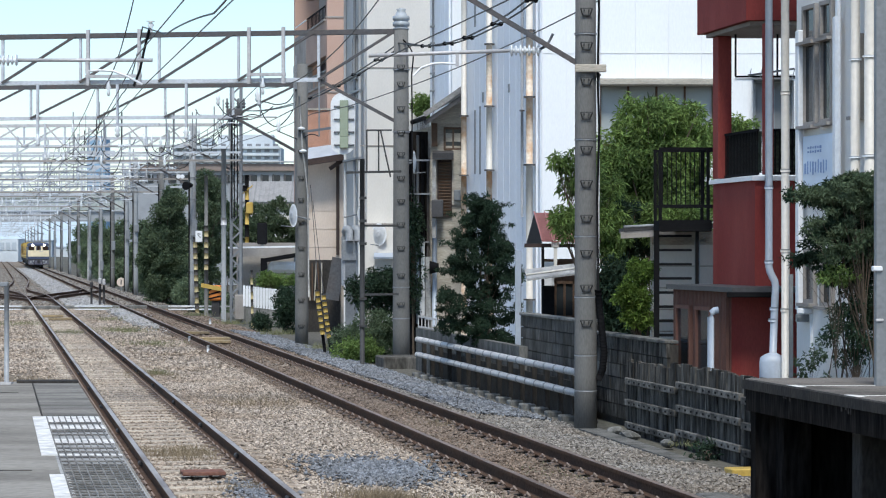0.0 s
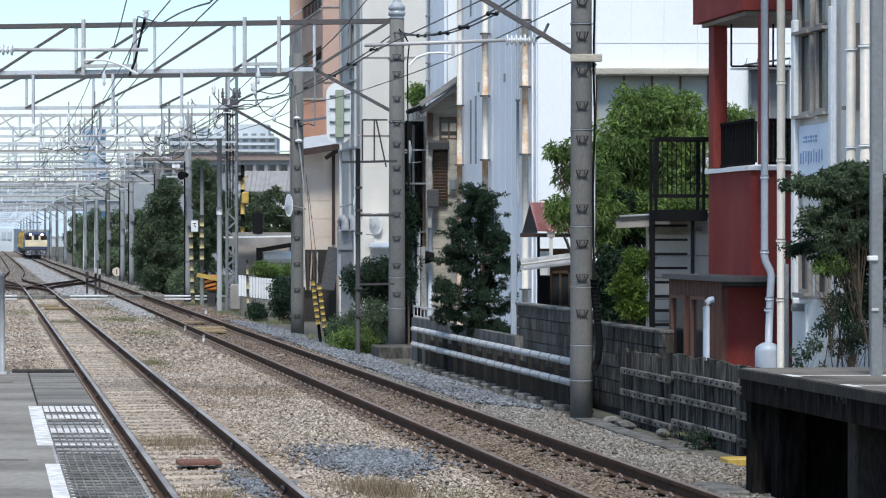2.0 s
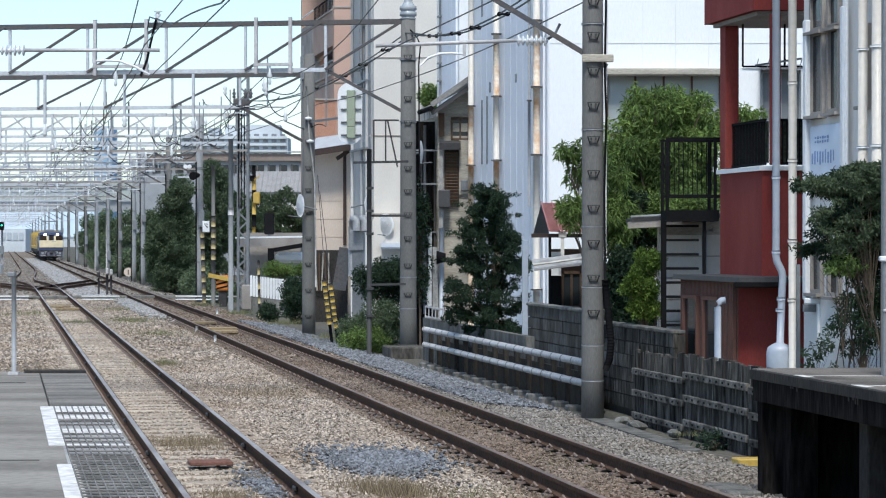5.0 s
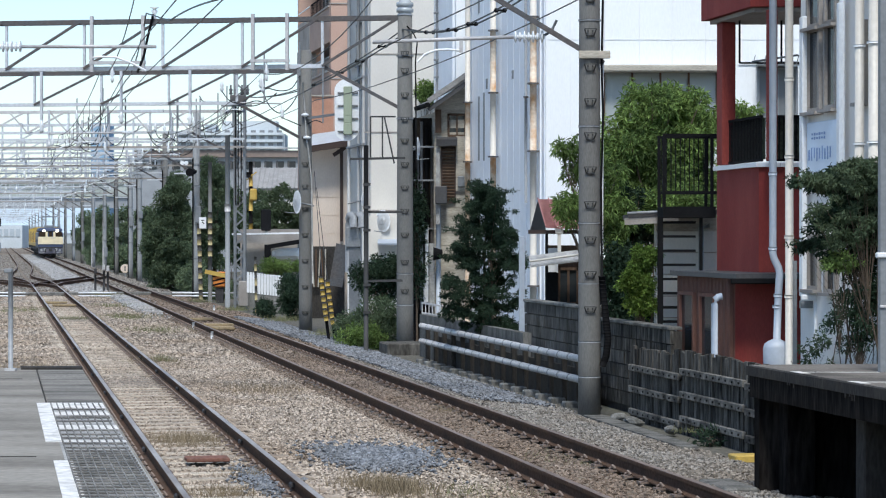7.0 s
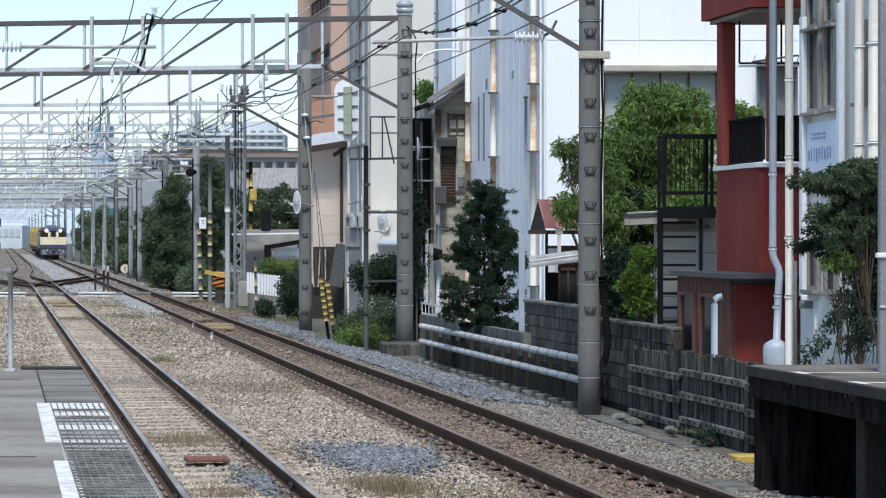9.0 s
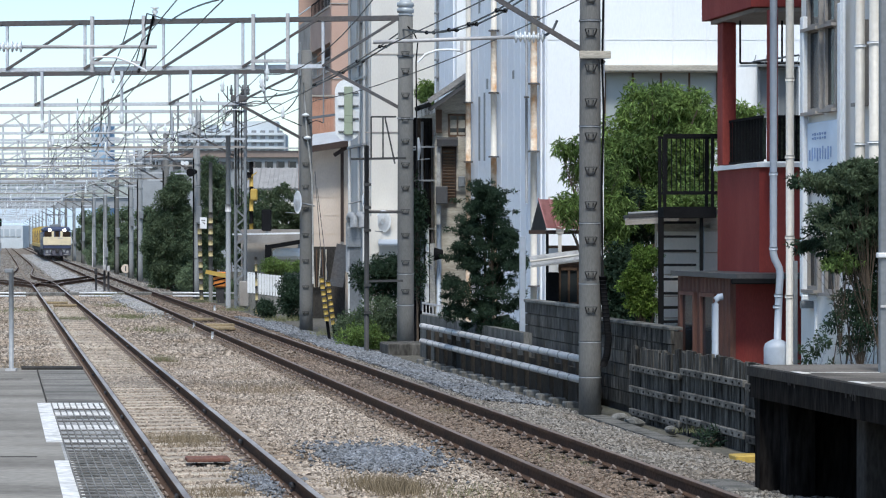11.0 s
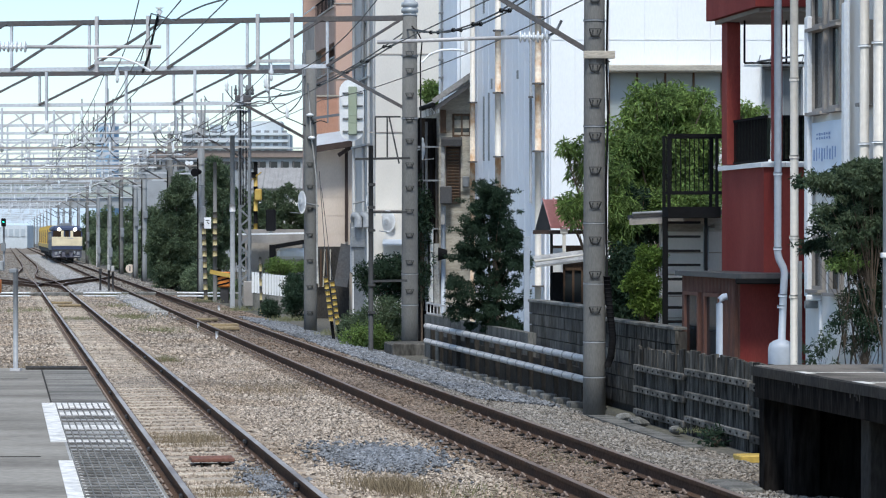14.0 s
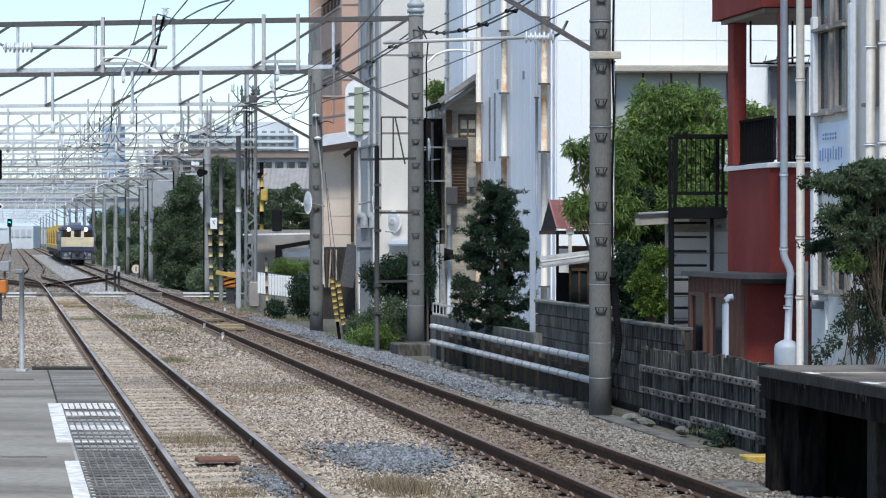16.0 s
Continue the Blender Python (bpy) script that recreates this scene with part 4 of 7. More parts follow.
part("eave", bar(B(), (-4.375, 75.15, 5.011), (-2.976, 75.15, 5.226), 0.13, 0.2), DARK_BROWN, beige, "dark brown eave board")
part("corner_trim", box(B(), (-3.257, 75.9, 3.607), (0.10, 0.12, 3.0)), DARK_BROWN, beige)
part("eave_bracket", bar(B(), (-3.492, 75.3, 4.842), (-2.916, 75.3, 5.22), 0.12), DARK_BROWN, beige)
part("corner_pipe", tube(B(), [(-4.205, 75.8, 1.889), (-4.277, 75.8, 5.318)], 0.03), PIPE_RUST, beige)
# The low wall is coloured dark to give the shade under the shed.
part("low_wall", box(B(), (-3.762, 75.7, 0.8), (1.2, 0.3, 2.3)), DARK_CONCRETE, beige)
for i in range(5):
    part("batten", box(B(), (-4.147 + i * 0.1, 75.4, 1.263), (0.04, 0.06, 1.2), ry=3 * (i % 3 - 1)), BROWN_WOOD if i % 2 else OLD_BOARD, beige)
part("hanging_sheet", box(B(), (-3.286, 74.8, 1.357), (0.429, 0.05, 1.339), ry=10), BROWN_STEEL, beige, "grey leaning sheet")

# salmon apartment tower with balconies
salmon = thing("apartment_tower", "salmon and grey apartment tower with balconies", "apartment building")
mass_part("front_wall", 13.345, 95, 95.4, 3.4, -0.36, 16, PINK_WALL, salmon)
mass_part("back_wall", 13.345, 105.2, 105.5, 3.4, -0.36, 16, PINK_WALL, salmon)
mass_part("roof", 13.323, 94.9, 105.6, 3.8, 16, 16.2, GREY_METAL, salmon)
# flank: solid storey bands with recessed balconies between them
for z0, z1 in ((-0.36, 8.0), (8.0, 8.9), (10.1, 11.5), (12.9, 16)):
    mass_part("storey_band", 13.345, 95.45, 101.4, 0.3, z0, z1, BROWN_WALL, salmon, "pinkish brown storey band")
mass_part("flank_wall", 13.33, 101.45, 105.15, 0.3, -0.36, 11.62, GREY_WALL, salmon, "grey-brown flank wall")
mass_part("recess_wall", 14.4, 95.45, 105.1, 0.2, 7, 16, GREY_WALL, salmon)
for z in (8.9, 11.5):
    bal = part("balcony", side(B(), 13.75, 98.4, z + 0.04, 0.9, 5.8, 0.08), GREY_WALL, salmon)
    part("pane", side(B(), 14.3, 98.4, z + 0.7, 0.05, 4.6, 1.1), GLASS, bal)
    rails = part("balcony_rail", side(B(), 13.38, 98.4, z + 0.62, 0.04, 5.8, 0.05), BLACK_STEEL if z > 10 else GREY_METAL, bal)
    for i in range(14):
        part("rail_bar", side(B(), 13.38, 95.8 + i * 0.42, z + 0.32, 0.03, 0.04, 0.6), BLACK_STEEL if z > 10 else GREY_METAL, bal)
part("roof_rail", side(B(), 13.36, 103.3, 12.1, 0.04, 3.6, 0.05), WHITE_PAINT, salmon, "white roof terrace rail")
for z in (2.6, 5.6, 8.6, 11.6):
    part("floor_line", box(B(), (-4.026, 94.98, z), (1.1, 0.04, 0.05)), GREY_WALL, salmon)
for z in (4.0, 7.0, 10.0):
    front_window(salmon, -3.257, 94.97, z, 0.7, 1.3)
# orange corrugated screen on the roof in front of it
screen = thing("corrugated_screen", "orange corrugated sheet screen on the roof", "screen")
for i in range(14):
    part("corrugation", box(B(), (-4.419 + i * 0.052, 80, 6.364), (0.03 + 0.012 * (i % 2), 0.05, 1.257)), ORANGE_SHEET, screen)
part("sheet", box(B(), (-4.076, 80.04, 6.364), (0.724, 0.03, 1.257)), ORANGE_SHEET, screen)
part("top_rail", box(B(), (-4.076, 79.97, 7.012), (0.762, 0.08, 0.05)), OLD_BOARD, screen)
part("support", box(B(), (-4.076, 80.15, (6.917 - 0.36) / 2), (0.571, 0.1, 6.917 + 0.36)), GREY_WALL, screen)

DARK_BLOCK = material("weathered_block", (0.13, 0.122, 0.11), 0.92, fine=10, coarse=1.6, vary=0.35, bump=0.3, tint=(0.04, 0.038, 0.033), amount=0.9, stretch=(2, 2, 0.6), random_amount=0.2)

# ---- garden shed with red roof, awning and block wall ----
shed = thing("garden_shed", "small red-roofed shed with awning and wooden window", "shed")
SH = 42.6
rx0, rx1 = 1.684, 2.536
bm = B()
v = [bm.verts.new(q) for q in ((1.82, SH - 0.5, 2.41), (rx1 + 0.5, SH - 0.5, 2.36), (rx1 + 0.4, SH + 0.5, 2.936), (1.71, SH + 0.4, 2.936))]
bm.faces.new(v)
bmesh.ops.solidify(bm, geom=bm.faces[:], thickness=0.05)
roof = part("roof", bm, RED_ROOF, shed, "dull red sheet roof")
for i in range(6):
    f = i / 6
    part("roof_seam", bar(B(), (1.82 + f * 1.1, SH - 0.5, 2.43), (1.71 + f * 1.15, SH + 0.4, 2.956), 0.02), RED_ROOF, roof)
bm = B()
v = [bm.verts.new(q) for q in ((1.71, SH + 0.38, 2.915), (1.82, SH - 0.5, 2.38), (1.577, SH + 0.9, 2.332))]
bm.faces.new(v)
bmesh.ops.solidify(bm, geom=bm.faces[:], thickness=0.06)
part("gable", bm, DARK_ROOF, shed)
part("beam", box(B(), (2.06, SH - 0.35, 2.34), (1.1, 0.1, 0.07)), DARK_BROWN, shed)
part("cabinet", box(B(), (1.93, SH - 0.35, 1.35), (0.22, 0.3, 0.55), bevel=0.02), BLACK_STEEL, shed, "small black cabinet")
part("post", box(B(), (1.84, SH - 0.3, 1.75), (0.05, 0.06, 1.25)), BLACK_STEEL, shed)
part("post", box(B(), (2.06, SH - 0.4, 2.15), (0.06, 0.06, 0.5)), PIPE_CREAM, shed)
part("post_cap", box(B(), (2.06, SH - 0.4, 2.37), (0.14, 0.12, 0.14), bevel=0.02), PIPE_CREAM, shed)
part("wall", box(B(), (2.292, SH + 0.2, 0.45), (0.86, 0.1, 3.3)), BROWN_WOOD, shed)
part("white_panel", box(B(), (1.95, SH - 0.1, 1.75), (0.2, 0.04, 0.6)), WHITE_PAINT, shed)
part("awning", box(B(), (1.986, SH - 0.9, 1.875), (0.949, 0.8, 0.03), rx=12, ry=-7), PALE_SLAB, shed, "pale sloping awning sheet")
part("awning_roll", tube(B(), [(1.502, SH - 1.3, 1.825), (2.45, SH - 1.3, 1.954)], 0.02), PIPE_CREAM, shed)
front_window(shed, 2.24, SH - 0.05, 1.37, 0.34, 0.62, GLASS, BROWN_WOOD)
part("bench", box(B(), (2.01, SH - 0.3, 1.04), (0.7, 0.4, 0.06)), BROWN_WOOD, shed)


def block_wall(name, label, c, y0, y1, z0, z1, course=0.2, length=0.4, mat=FENCE_CONCRETE):
    e = thing(name, label, "wall")
    part("core", prism(B(), [along(c + 0.02, y0), along(c + 0.13, y0), along(c + 0.13, y1), along(c + 0.02, y1)], z0, z1 - 0.02), DARK_CONCRETE, e)
    blk = None
    for j in range(int((z1 - z0) / course)):
        y = y0 - (j % 2) * length / 2
        while y < y1 - 0.05:
            a, b = max(y, y0), min(y + length, y1)
            if b - a > 0.06:
                part("block", side(B(), c + random.uniform(-0.006, 0.006), (a + b) / 2, z1 - course * (j + 0.5), 0.06, b - a - 0.014, course - 0.014), mat, e)
            y += length
    part("coping", side(B(), c + 0.04, (y0 + y1) / 2, z1 + 0.02, 0.2, y1 - y0 + 0.05, 0.05, bevel=0.01), OLD_CONCRETE, e)
    return e


block_wall("garden_wall", "grey stained concrete block garden wall", 9.32, 36.755, 41.865, -0.36, 1.115, 0.2, 0.55, DARK_BLOCK)
block_wall("boundary_wall", "dark streaked concrete block boundary wall", 9.3, 32.686, 36.745, -0.36, 0.968)
bm = prism(B(), [along(9.15, 41.323), along(9.3, 41.323), along(9.3, 51.446), along(9.15, 51.446)], -0.36, 0.58)
solo("retaining_wall", bm, OLD_CONCRETE, "low stained concrete retaining wall behind the guard pipes", "wall")
step = thing("concrete_block", "weathered concrete footing block beside the pole", "footing")
part("footing", side(B(), 9.0, 52.5, -0.23, 0.95, 1.2, 0.30, bevel=0.03), DARK_BLOCK, step)

# guard pipes on concrete posts
guard = thing("guard_rail", "two galvanised guard pipes on old concrete posts", "guard rail")
GC = 8.7
for z, yy in ((0.43, 0.0), (0.12, 0.0)):
    part("guard_pipe", tube(B(), run(GC, 0, [(y, z) for y in (34.967, 38, 40, 42, 44, 46, 48.72)]), 0.057, 12), GALV, guard)
    for i in range(20):
        part("coupling", tube(B(), run(GC, 0, [(36.0 + i * 0.66, z), (36.05 + i * 0.66, z)]), 0.062, 12), GREY_METAL, guard)
for i in range(15):
    part("post", side(B(), GC + 0.13, 36.1 + i * 0.9, -0.08, 0.09, 0.09, 0.95, bevel=0.01), DARK_CONCRETE, guard)
    part("footing", side(B(), GC + 0.02, 36.1 + i * 0.9, -0.36, 0.24, 0.26, 0.22, bevel=0.02), OLD_CONCRETE, guard)
bm = side(B(), GC + 0.28, 42.4, -0.05, 0.05, 12.9, 0.55)
part("back_board", bm, DARK_CONCRETE, guard)

# low handrail behind the second pole
hand_rail = thing("low_handrail", "low galvanised handrail beside the pole", "railing")
for z in (0.82, 0.60):
    part("rail", bar(B(), (-0.46, 51.6, z), (0.06, 50.6, z - 0.06), 0.035), GALV, hand_rail)
for i in range(8):
    f = i / 7
    part("upright", box(B(), (-0.46 + 0.52 * f, 51.6 - f, 0.22 - 0.03 * f), (0.022, 0.022, 1.2)), GALV, hand_rail)

# fence of upright concrete planks
fence = thing("plank_fence", "dark weathered concrete plank fence with cross rails", "fence")
FC = 9.0
y, i = 24.4, 0
while y < 33.63:
    h = 1.12 + random.uniform(-0.025, 0.02) - (0.06 if y > 31.5 else 0)
    part("plank", side(B(), FC + random.uniform(-0.012, 0.012), y, -0.36 + h / 2, 0.045, 0.118, h, bevel=0.006), FENCE_CONCRETE, fence)
    y, i = y + 0.128, i + 1
for y0, y1, dz in ((24.4, 28.4, 0.0), (28.4, 31.1, 0.03), (31.1, 33.6, -0.05)):
    for z in (0.46, 0.16, -0.16):
        part("cross_rail", side(B(), FC - 0.05, (y0 + y1) / 2, z + dz, 0.06, y1 - y0 - 0.02, 0.09, bevel=0.008), RAIL_CONCRETE, fence)
        for k in range(int((y1 - y0) / 0.256)):
            part("bolt", side(B(), FC - 0.085, y0 + 0.15 + k * 0.256, z + dz, 0.02, 0.025, 0.025), BLACK_STEEL, fence)
solo("concrete_strip", prism(B(), [along(8.22, 28.6), along(8.46, 28.6), along(8.6, 33.7), along(8.3, 33.7)], -0.40, -0.275), OLD_CONCRETE, "flat grey concrete strip along the fence foot", "kerb")
solo("yellow_kerb", side(B(), 8.64, 27.4, -0.31, 0.34, 0.3, 0.10, bevel=0.012), YELLOW_PAINT, "yellow painted concrete kerb block by the platform", "kerb")
solo("cable_cover", side(B(), 7.12, 23.128, -0.21, 0.34, 0.9, 0.12, bevel=0.02), OLD_CONCRETE, "flat grey concrete cable trough cover", "cable trough")
for c, y, s in ((8.7, 33.2, 0.22), (8.72, 32.7, 0.2), (8.65, 32.2, 0.24), (8.7, 34.6, 0.2), (8.75, 30.8, 0.2)):
    bm = B()
    bmesh.ops.create_icosphere(bm, subdivisions=2, radius=s / 2)
    for v in bm.verts:
        v.co *= 1 + 0.55 * noise.noise(v.co * 8 + Vector((c, y, 0)))
        v.co.z *= 0.6
    solo("rubble_stone", bm, OLD_CONCRETE, "loose grey rubble stone beside the fence", "stone", "rubble", m=Matrix.Translation(along(c, y, -0.27)))

# ---- train ----
loco = thing("electric_locomotive", "blue and cream electric locomotive with lit headlights", "locomotive")


def rounded_box(bm, c, s, bev):
    return box(bm, c, s, bevel=bev)


part("lower_body", rounded_box(B(), (0, 8.2, 1.36), (2.76, 16.4, 0.62), 0.05), TRAIN_BLUE, loco, "dark blue lower body")
part("upper_body", rounded_box(B(), (0, 8.2, 2.22), (2.74, 16.36, 1.12), 0.06), TRAIN_BLUE, loco)
part("front_panel", rounded_box(B(), (0, 0.02, 1.86), (2.74, 0.12, 0.84), 0.04), TRAIN_CREAM, loco, "cream cab front band")
part("roof", rounded_box(B(), (0, 8.2, 3.02), (2.6, 16.3, 0.52), 0.2), TRAIN_BLUE, loco)
for x, w in ((-0.82, 0.86), (0.0, 0.34), (0.82, 0.86)):
    part("windscreen", box(B(), (x, -0.01, 2.54), (w, 0.06, 0.52), bevel=0.02), CAB_GLASS, loco)
for x in (-0.42, 0.42):
    part("window_post", box(B(), (x, -0.03, 2.52), (0.24, 0.1, 0.62)), TRAIN_CREAM, loco)
part("brow", box(B(), (0, -0.01, 2.93), (2.62, 0.1, 0.12), bevel=0.03), TRAIN_BLUE, loco)
for x in (-0.72, 0.72):
    part("headlight", tube(B(), [(x, -0.12, 2.95), (x, 0.02, 2.95)], 0.15, 16), LAMP_WHITE, loco, "round lit headlight")
part("number_mark", box(B(), (0.3, -0.05, 2.15), (0.5, 0.02, 0.08)), GALV, loco)
part("skirt", rounded_box(B(), (0, 0.3, 0.72), (2.62, 0.72, 0.70), 0.08), TRAIN_GREY, loco)
part("coupler", box(B(), (0, -0.28, 0.86), (0.34, 0.6, 0.3), bevel=0.05), UNDERFRAME, loco)
part("buffer_beam", box(B(), (0, -0.06, 1.08), (2.6, 0.14, 0.14)), UNDERFRAME, loco)
for x in (-1.0, -0.62, 0.62, 1.0):
    part("jumper_box", box(B(), (x, -0.12, 0.78 + 0.08 * (abs(x) < 0.8)), (0.24, 0.16, 0.26), bevel=0.02), GREY_BOX, loco)
for x in (-0.9, 0.9):
    part("step", box(B(), (x, -0.1, 0.5), (0.5, 0.25, 0.05)), GALV, loco)
    part("hose", tube(B(), [(x * 0.6, -0.2, 0.95), (x * 0.62, -0.3, 0.7), (x * 0.55, -0.24, 0.5)], 0.035, 6), BLACK_STEEL, loco)
part("underframe", box(B(), (0, 8.5, 0.72), (2.3, 15.2, 0.5)), UNDERFRAME, loco)
for yb in (2.6, 8.2, 13.8):
    bog = part("bogie", box(B(), (0, yb, 0.55), (2.2, 3.2, 0.4), bevel=0.05), UNDERFRAME, loco)
    for dy in (-1.2, 1.2):
        for x in (-0.56, 0.56):
            part("wheel", tube(B(), [(x - 0.06, yb + dy, 0.555), (x + 0.06, yb + dy, 0.555)], 0.55, 20), UNDERFRAME, bog)
for y0 in (3.0, 12.5):
    pan = B()
    tube(pan, [(-0.7, y0, 3.3), (-0.5, y0 + 1.0, 3.8), (-0.7, y0 + 0.1, 4.55)], 0.025, 6)
    tube(pan, [(0.7, y0, 3.3), (0.5, y0 + 1.0, 3.8), (0.7, y0 + 0.1, 4.55)], 0.025, 6)
    tube(pan, [(-0.85, y0 + 0.1, 4.56), (0.85, y0 + 0.1, 4.56)], 0.04, 6)
    part("pantograph", pan, GREY_METAL, loco)
    part("roof_gear", box(B(), (0, y0 + 2.2, 3.42), (0.9, 1.4, 0.3), bevel=0.05), GREY_METAL, loco)
for i in range(5):
    part("side_grille", box(B(), (-1.375, 3.2 + i * 2.4, 2.3), (0.04, 1.5, 0.6)), GREY_METAL, loco)


def wagon():
    w = thing("works_wagon", "yellow works wagon loaded with frames", "railway wagon", "wagons behind the locomotive")
    part("frame", box(B(), (0, 6.5, 0.95), (2.5, 12.6, 0.4)), UNDERFRAME, w)
    part("lower_side", box(B(), (0, 6.5, 1.38), (2.7, 12.4, 0.4), bevel=0.04), YELLOW_PAINT, w)
    part("hopper", box(B(), (0.1, 6.5, 1.95), (1.9, 11.0, 0.8), bevel=0.06), UNDERFRAME, w, "dark load between yellow frames")
    for i, (y, h, m) in enumerate(((0.9, 1.5, YELLOW_PAINT), (3.4, 1.1, BROWN_STEEL), (5.2, 1.75, YELLOW_PAINT), (8.8, 1.35, BROWN_STEEL), (11.3, 1.6, YELLOW_PAINT))):
        post = B()
        for x in (-1.26, -0.5, 0.6, 1.26):
            box(post, (x, y, 1.6 + h / 2), (0.12, 0.12, h))
        box(post, (0, y, 1.6 + h), (2.64, 0.12, 0.12))
        box(post, (0, y, 1.6 + h * 0.5), (2.64, 0.08, 0.08))
        part("load_frame", post, m, w)
    part("tool_box", box(B(), (-0.6, 4.2, 1.95), (0.9, 1.2, 0.7), bevel=0.03), GREY_METAL, w)
    part("end_ladder", box(B(), (-0.7, 0.25, 2.2), (0.5, 0.06, 1.5)), UNDERFRAME, w)
    part("top_rail", box(B(), (-1.2, 6.5, 2.3), (0.08, 11.4, 0.08)), YELLOW_PAINT, w)
    part("cabin", box(B(), (-0.5, 11.6, 2.6), (1.4, 1.4, 1.6), bevel=0.08), YELLOW_PAINT, w)
    for yb in (2.4, 10.6):
        bog = part("bogie", box(B(), (0, yb, 0.5), (2.1, 2.3, 0.35), bevel=0.04), UNDERFRAME, w)
        for dy in (-0.8, 0.8):
            for x in (-0.56, 0.56):
                part("wheel", tube(B(), [(x - 0.06, yb + dy, 0.43), (x + 0.06, yb + dy, 0.43)], 0.43, 16), UNDERFRAME, bog)
    return w


wagons = [wagon()]
for i in range(4):
    wagons.append(copy_thing(wagons[0], pose(0, 0, 0)))

# ---- track furniture ----
for track, c in ((track_a, TRACK_A), (track_b, TRACK_B)):
    sl = box(B(), (0, 0, 0), (2.0, 0.2, 0.14), bevel=0.012)
    me = bpy.data.meshes.new("sleeper")
    sl.to_mesh(me)
    sl.free()
    me.materials.append(SLEEPER)
    plate = B()
    for s in (-1, 1):
        box(plate, (s * GAUGE / 2, 0, 0.0), (0.30, 0.15, 0.02))
        for q in (-1, 1):
            tube(plate, [(s * GAUGE / 2 + q * 0.075, -0.06, 0.02), (s * GAUGE / 2 + q * 0.10, -0.02, 0.055), (s * GAUGE / 2 + q * 0.085, 0.03, 0.03), (s * GAUGE / 2 + q * 0.11, 0.06, 0.02)], 0.014, 5)
    pm = bpy.data.meshes.new("fastening")
    plate.to_mesh(pm)
    plate.free()
    pm.materials.append(RAIL_TOP_DULL)
    for i in range(150):
        y = 9.0 + i * 0.59
        for nm, data, z in (("sleeper", me, -0.240 if track is track_a else -0.272), ("fastening", pm, -0.154)):
            if nm == "fastening" and i > 110:
                continue
            o = new(nm, data)
            o.parent = track
            o.matrix_basis = pose(*along(c, y, z + (random.uniform(-0.006, 0.006) if nm == "sleeper" else 0)), 0, 0, TURN)


anchor = bpy.data.meshes.new("rail_anchor")
bm = box(B(), (0, 0, 0), (0.105, 0.15, 0.05), bevel=0.012)
bm.to_mesh(anchor)
bm.free()
anchor.materials.append(UNDERFRAME)
for s in (-1, 1):
    for i in range(13):
        o = new("rail_anchor", anchor)
        o.parent = track_a
        o.matrix_basis = pose(*along(TRACK_A + s * GAUGE / 2 / LATERAL, 12.3 + i * 4.72 + 0.5 * s, -0.075), 0, 0, TURN)


def crossover(c0, c1, y0, y1):
    """A smooth change from one track to its neighbour."""
    return lambda y: (c1 - c0) * (lambda f: f * f * (3 - 2 * f))(min(max((y - y0) / (y1 - y0), 0), 1))


turnout = thing("turnout", "rusty crossover rails between the two tracks", "turnout", kind="structure")
for s in (-1, 1):
    rail("rail", TRACK_A + s * GAUGE / 2, 111, 142, turnout, "rusty crossover rail", crossover(TRACK_A, TRACK_B, 111, 142))
    rail("rail", TRACK_A + s * GAUGE / 2, 109, 135, turnout, "rusty crossover rail", crossover(TRACK_A, -1.45, 109, 135))
    rail("rail", -1.45 + s * GAUGE / 2, 135, 900, turnout, "long rusty siding rail")
crossing = thing("crossing_planks", "grey concrete crossing slab across both tracks", "crossing", kind="structure")
part("slab", side(B(), 4.0, 99.0, -0.12, 9.5, 1.0, 0.14, bevel=0.02), OLD_CONCRETE, crossing)
for c in (-0.3, 8.2):
    part("edge_line", side(B(), c + 0.5, 97.7, -0.05, 2.2, 0.12, 0.05), PALE_SLAB, crossing)
for c0, c1, y in ((-0.577, 1.132, 97), (3.303, 4.85, 97), (7.136, 8.892, 97)):
    e = thing("cable_pipe", "white cable pipe lying across the line", "pipe", "cable pipes")
    for dz in (0.0, 0.13):
        part("pipe", tube(B(), [along(c0, y, -0.16 + dz), along(c1, y, -0.16 + dz)], 0.03, 8), WHITE_PAINT, e)
# signal stands and drain posts near the turnout
for c, y, h in ((4.449, 108, 0.75), (4.745, 106, 0.95), (4.921, 106, 0.9)):
    p = along(c, y)
    e = thing("ground_signal", "small grey ground signal on a thin stand", "ground signal", "ground signals", at=(p.x, p.y, 0))
    part("stand", tube(B(), [(0, 0, -0.3), (0, 0, h - 0.2)], 0.05, 8), UNDERFRAME, e)
    part("head", box(B(), (0, 0, h - 0.05), (0.13, 0.12, 0.24), bevel=0.02), GALV if h > 0.8 else UNDERFRAME, e)
# loose boards and timbers on the line
solo("cover_board", side(B(), TRACK_A + 0.02, 25.292, -0.115, 0.46, 0.34, 0.04, bevel=0.008), COVER_RED, "red-brown cover board between the rails", "board")
for c, y in ((TRACK_B - 0.05, 68.5), (TRACK_B + 0.1, 64.0), (TRACK_B - 0.1, 61.8), (TRACK_A - 0.1, 86), (TRACK_A + 0.1, 82.5)):
    solo("crossing_timber", side(B(), c, y, -0.12, 0.8, 0.55, 0.07, bevel=0.01), TIMBER, "worn yellow-brown timber between the rails", "timber", "timbers")
for c, y in ((5.2, 63), (5.15, 57), (6.5, 58.2), (6.48, 62.5), (7.2, 79)):
    solo("marker_post", tube(B(), [along(c, y, -0.25), along(c, y, -0.02)], 0.035, 8), WHITE_PAINT, "short white marker peg beside the rail", "marker", "markers")

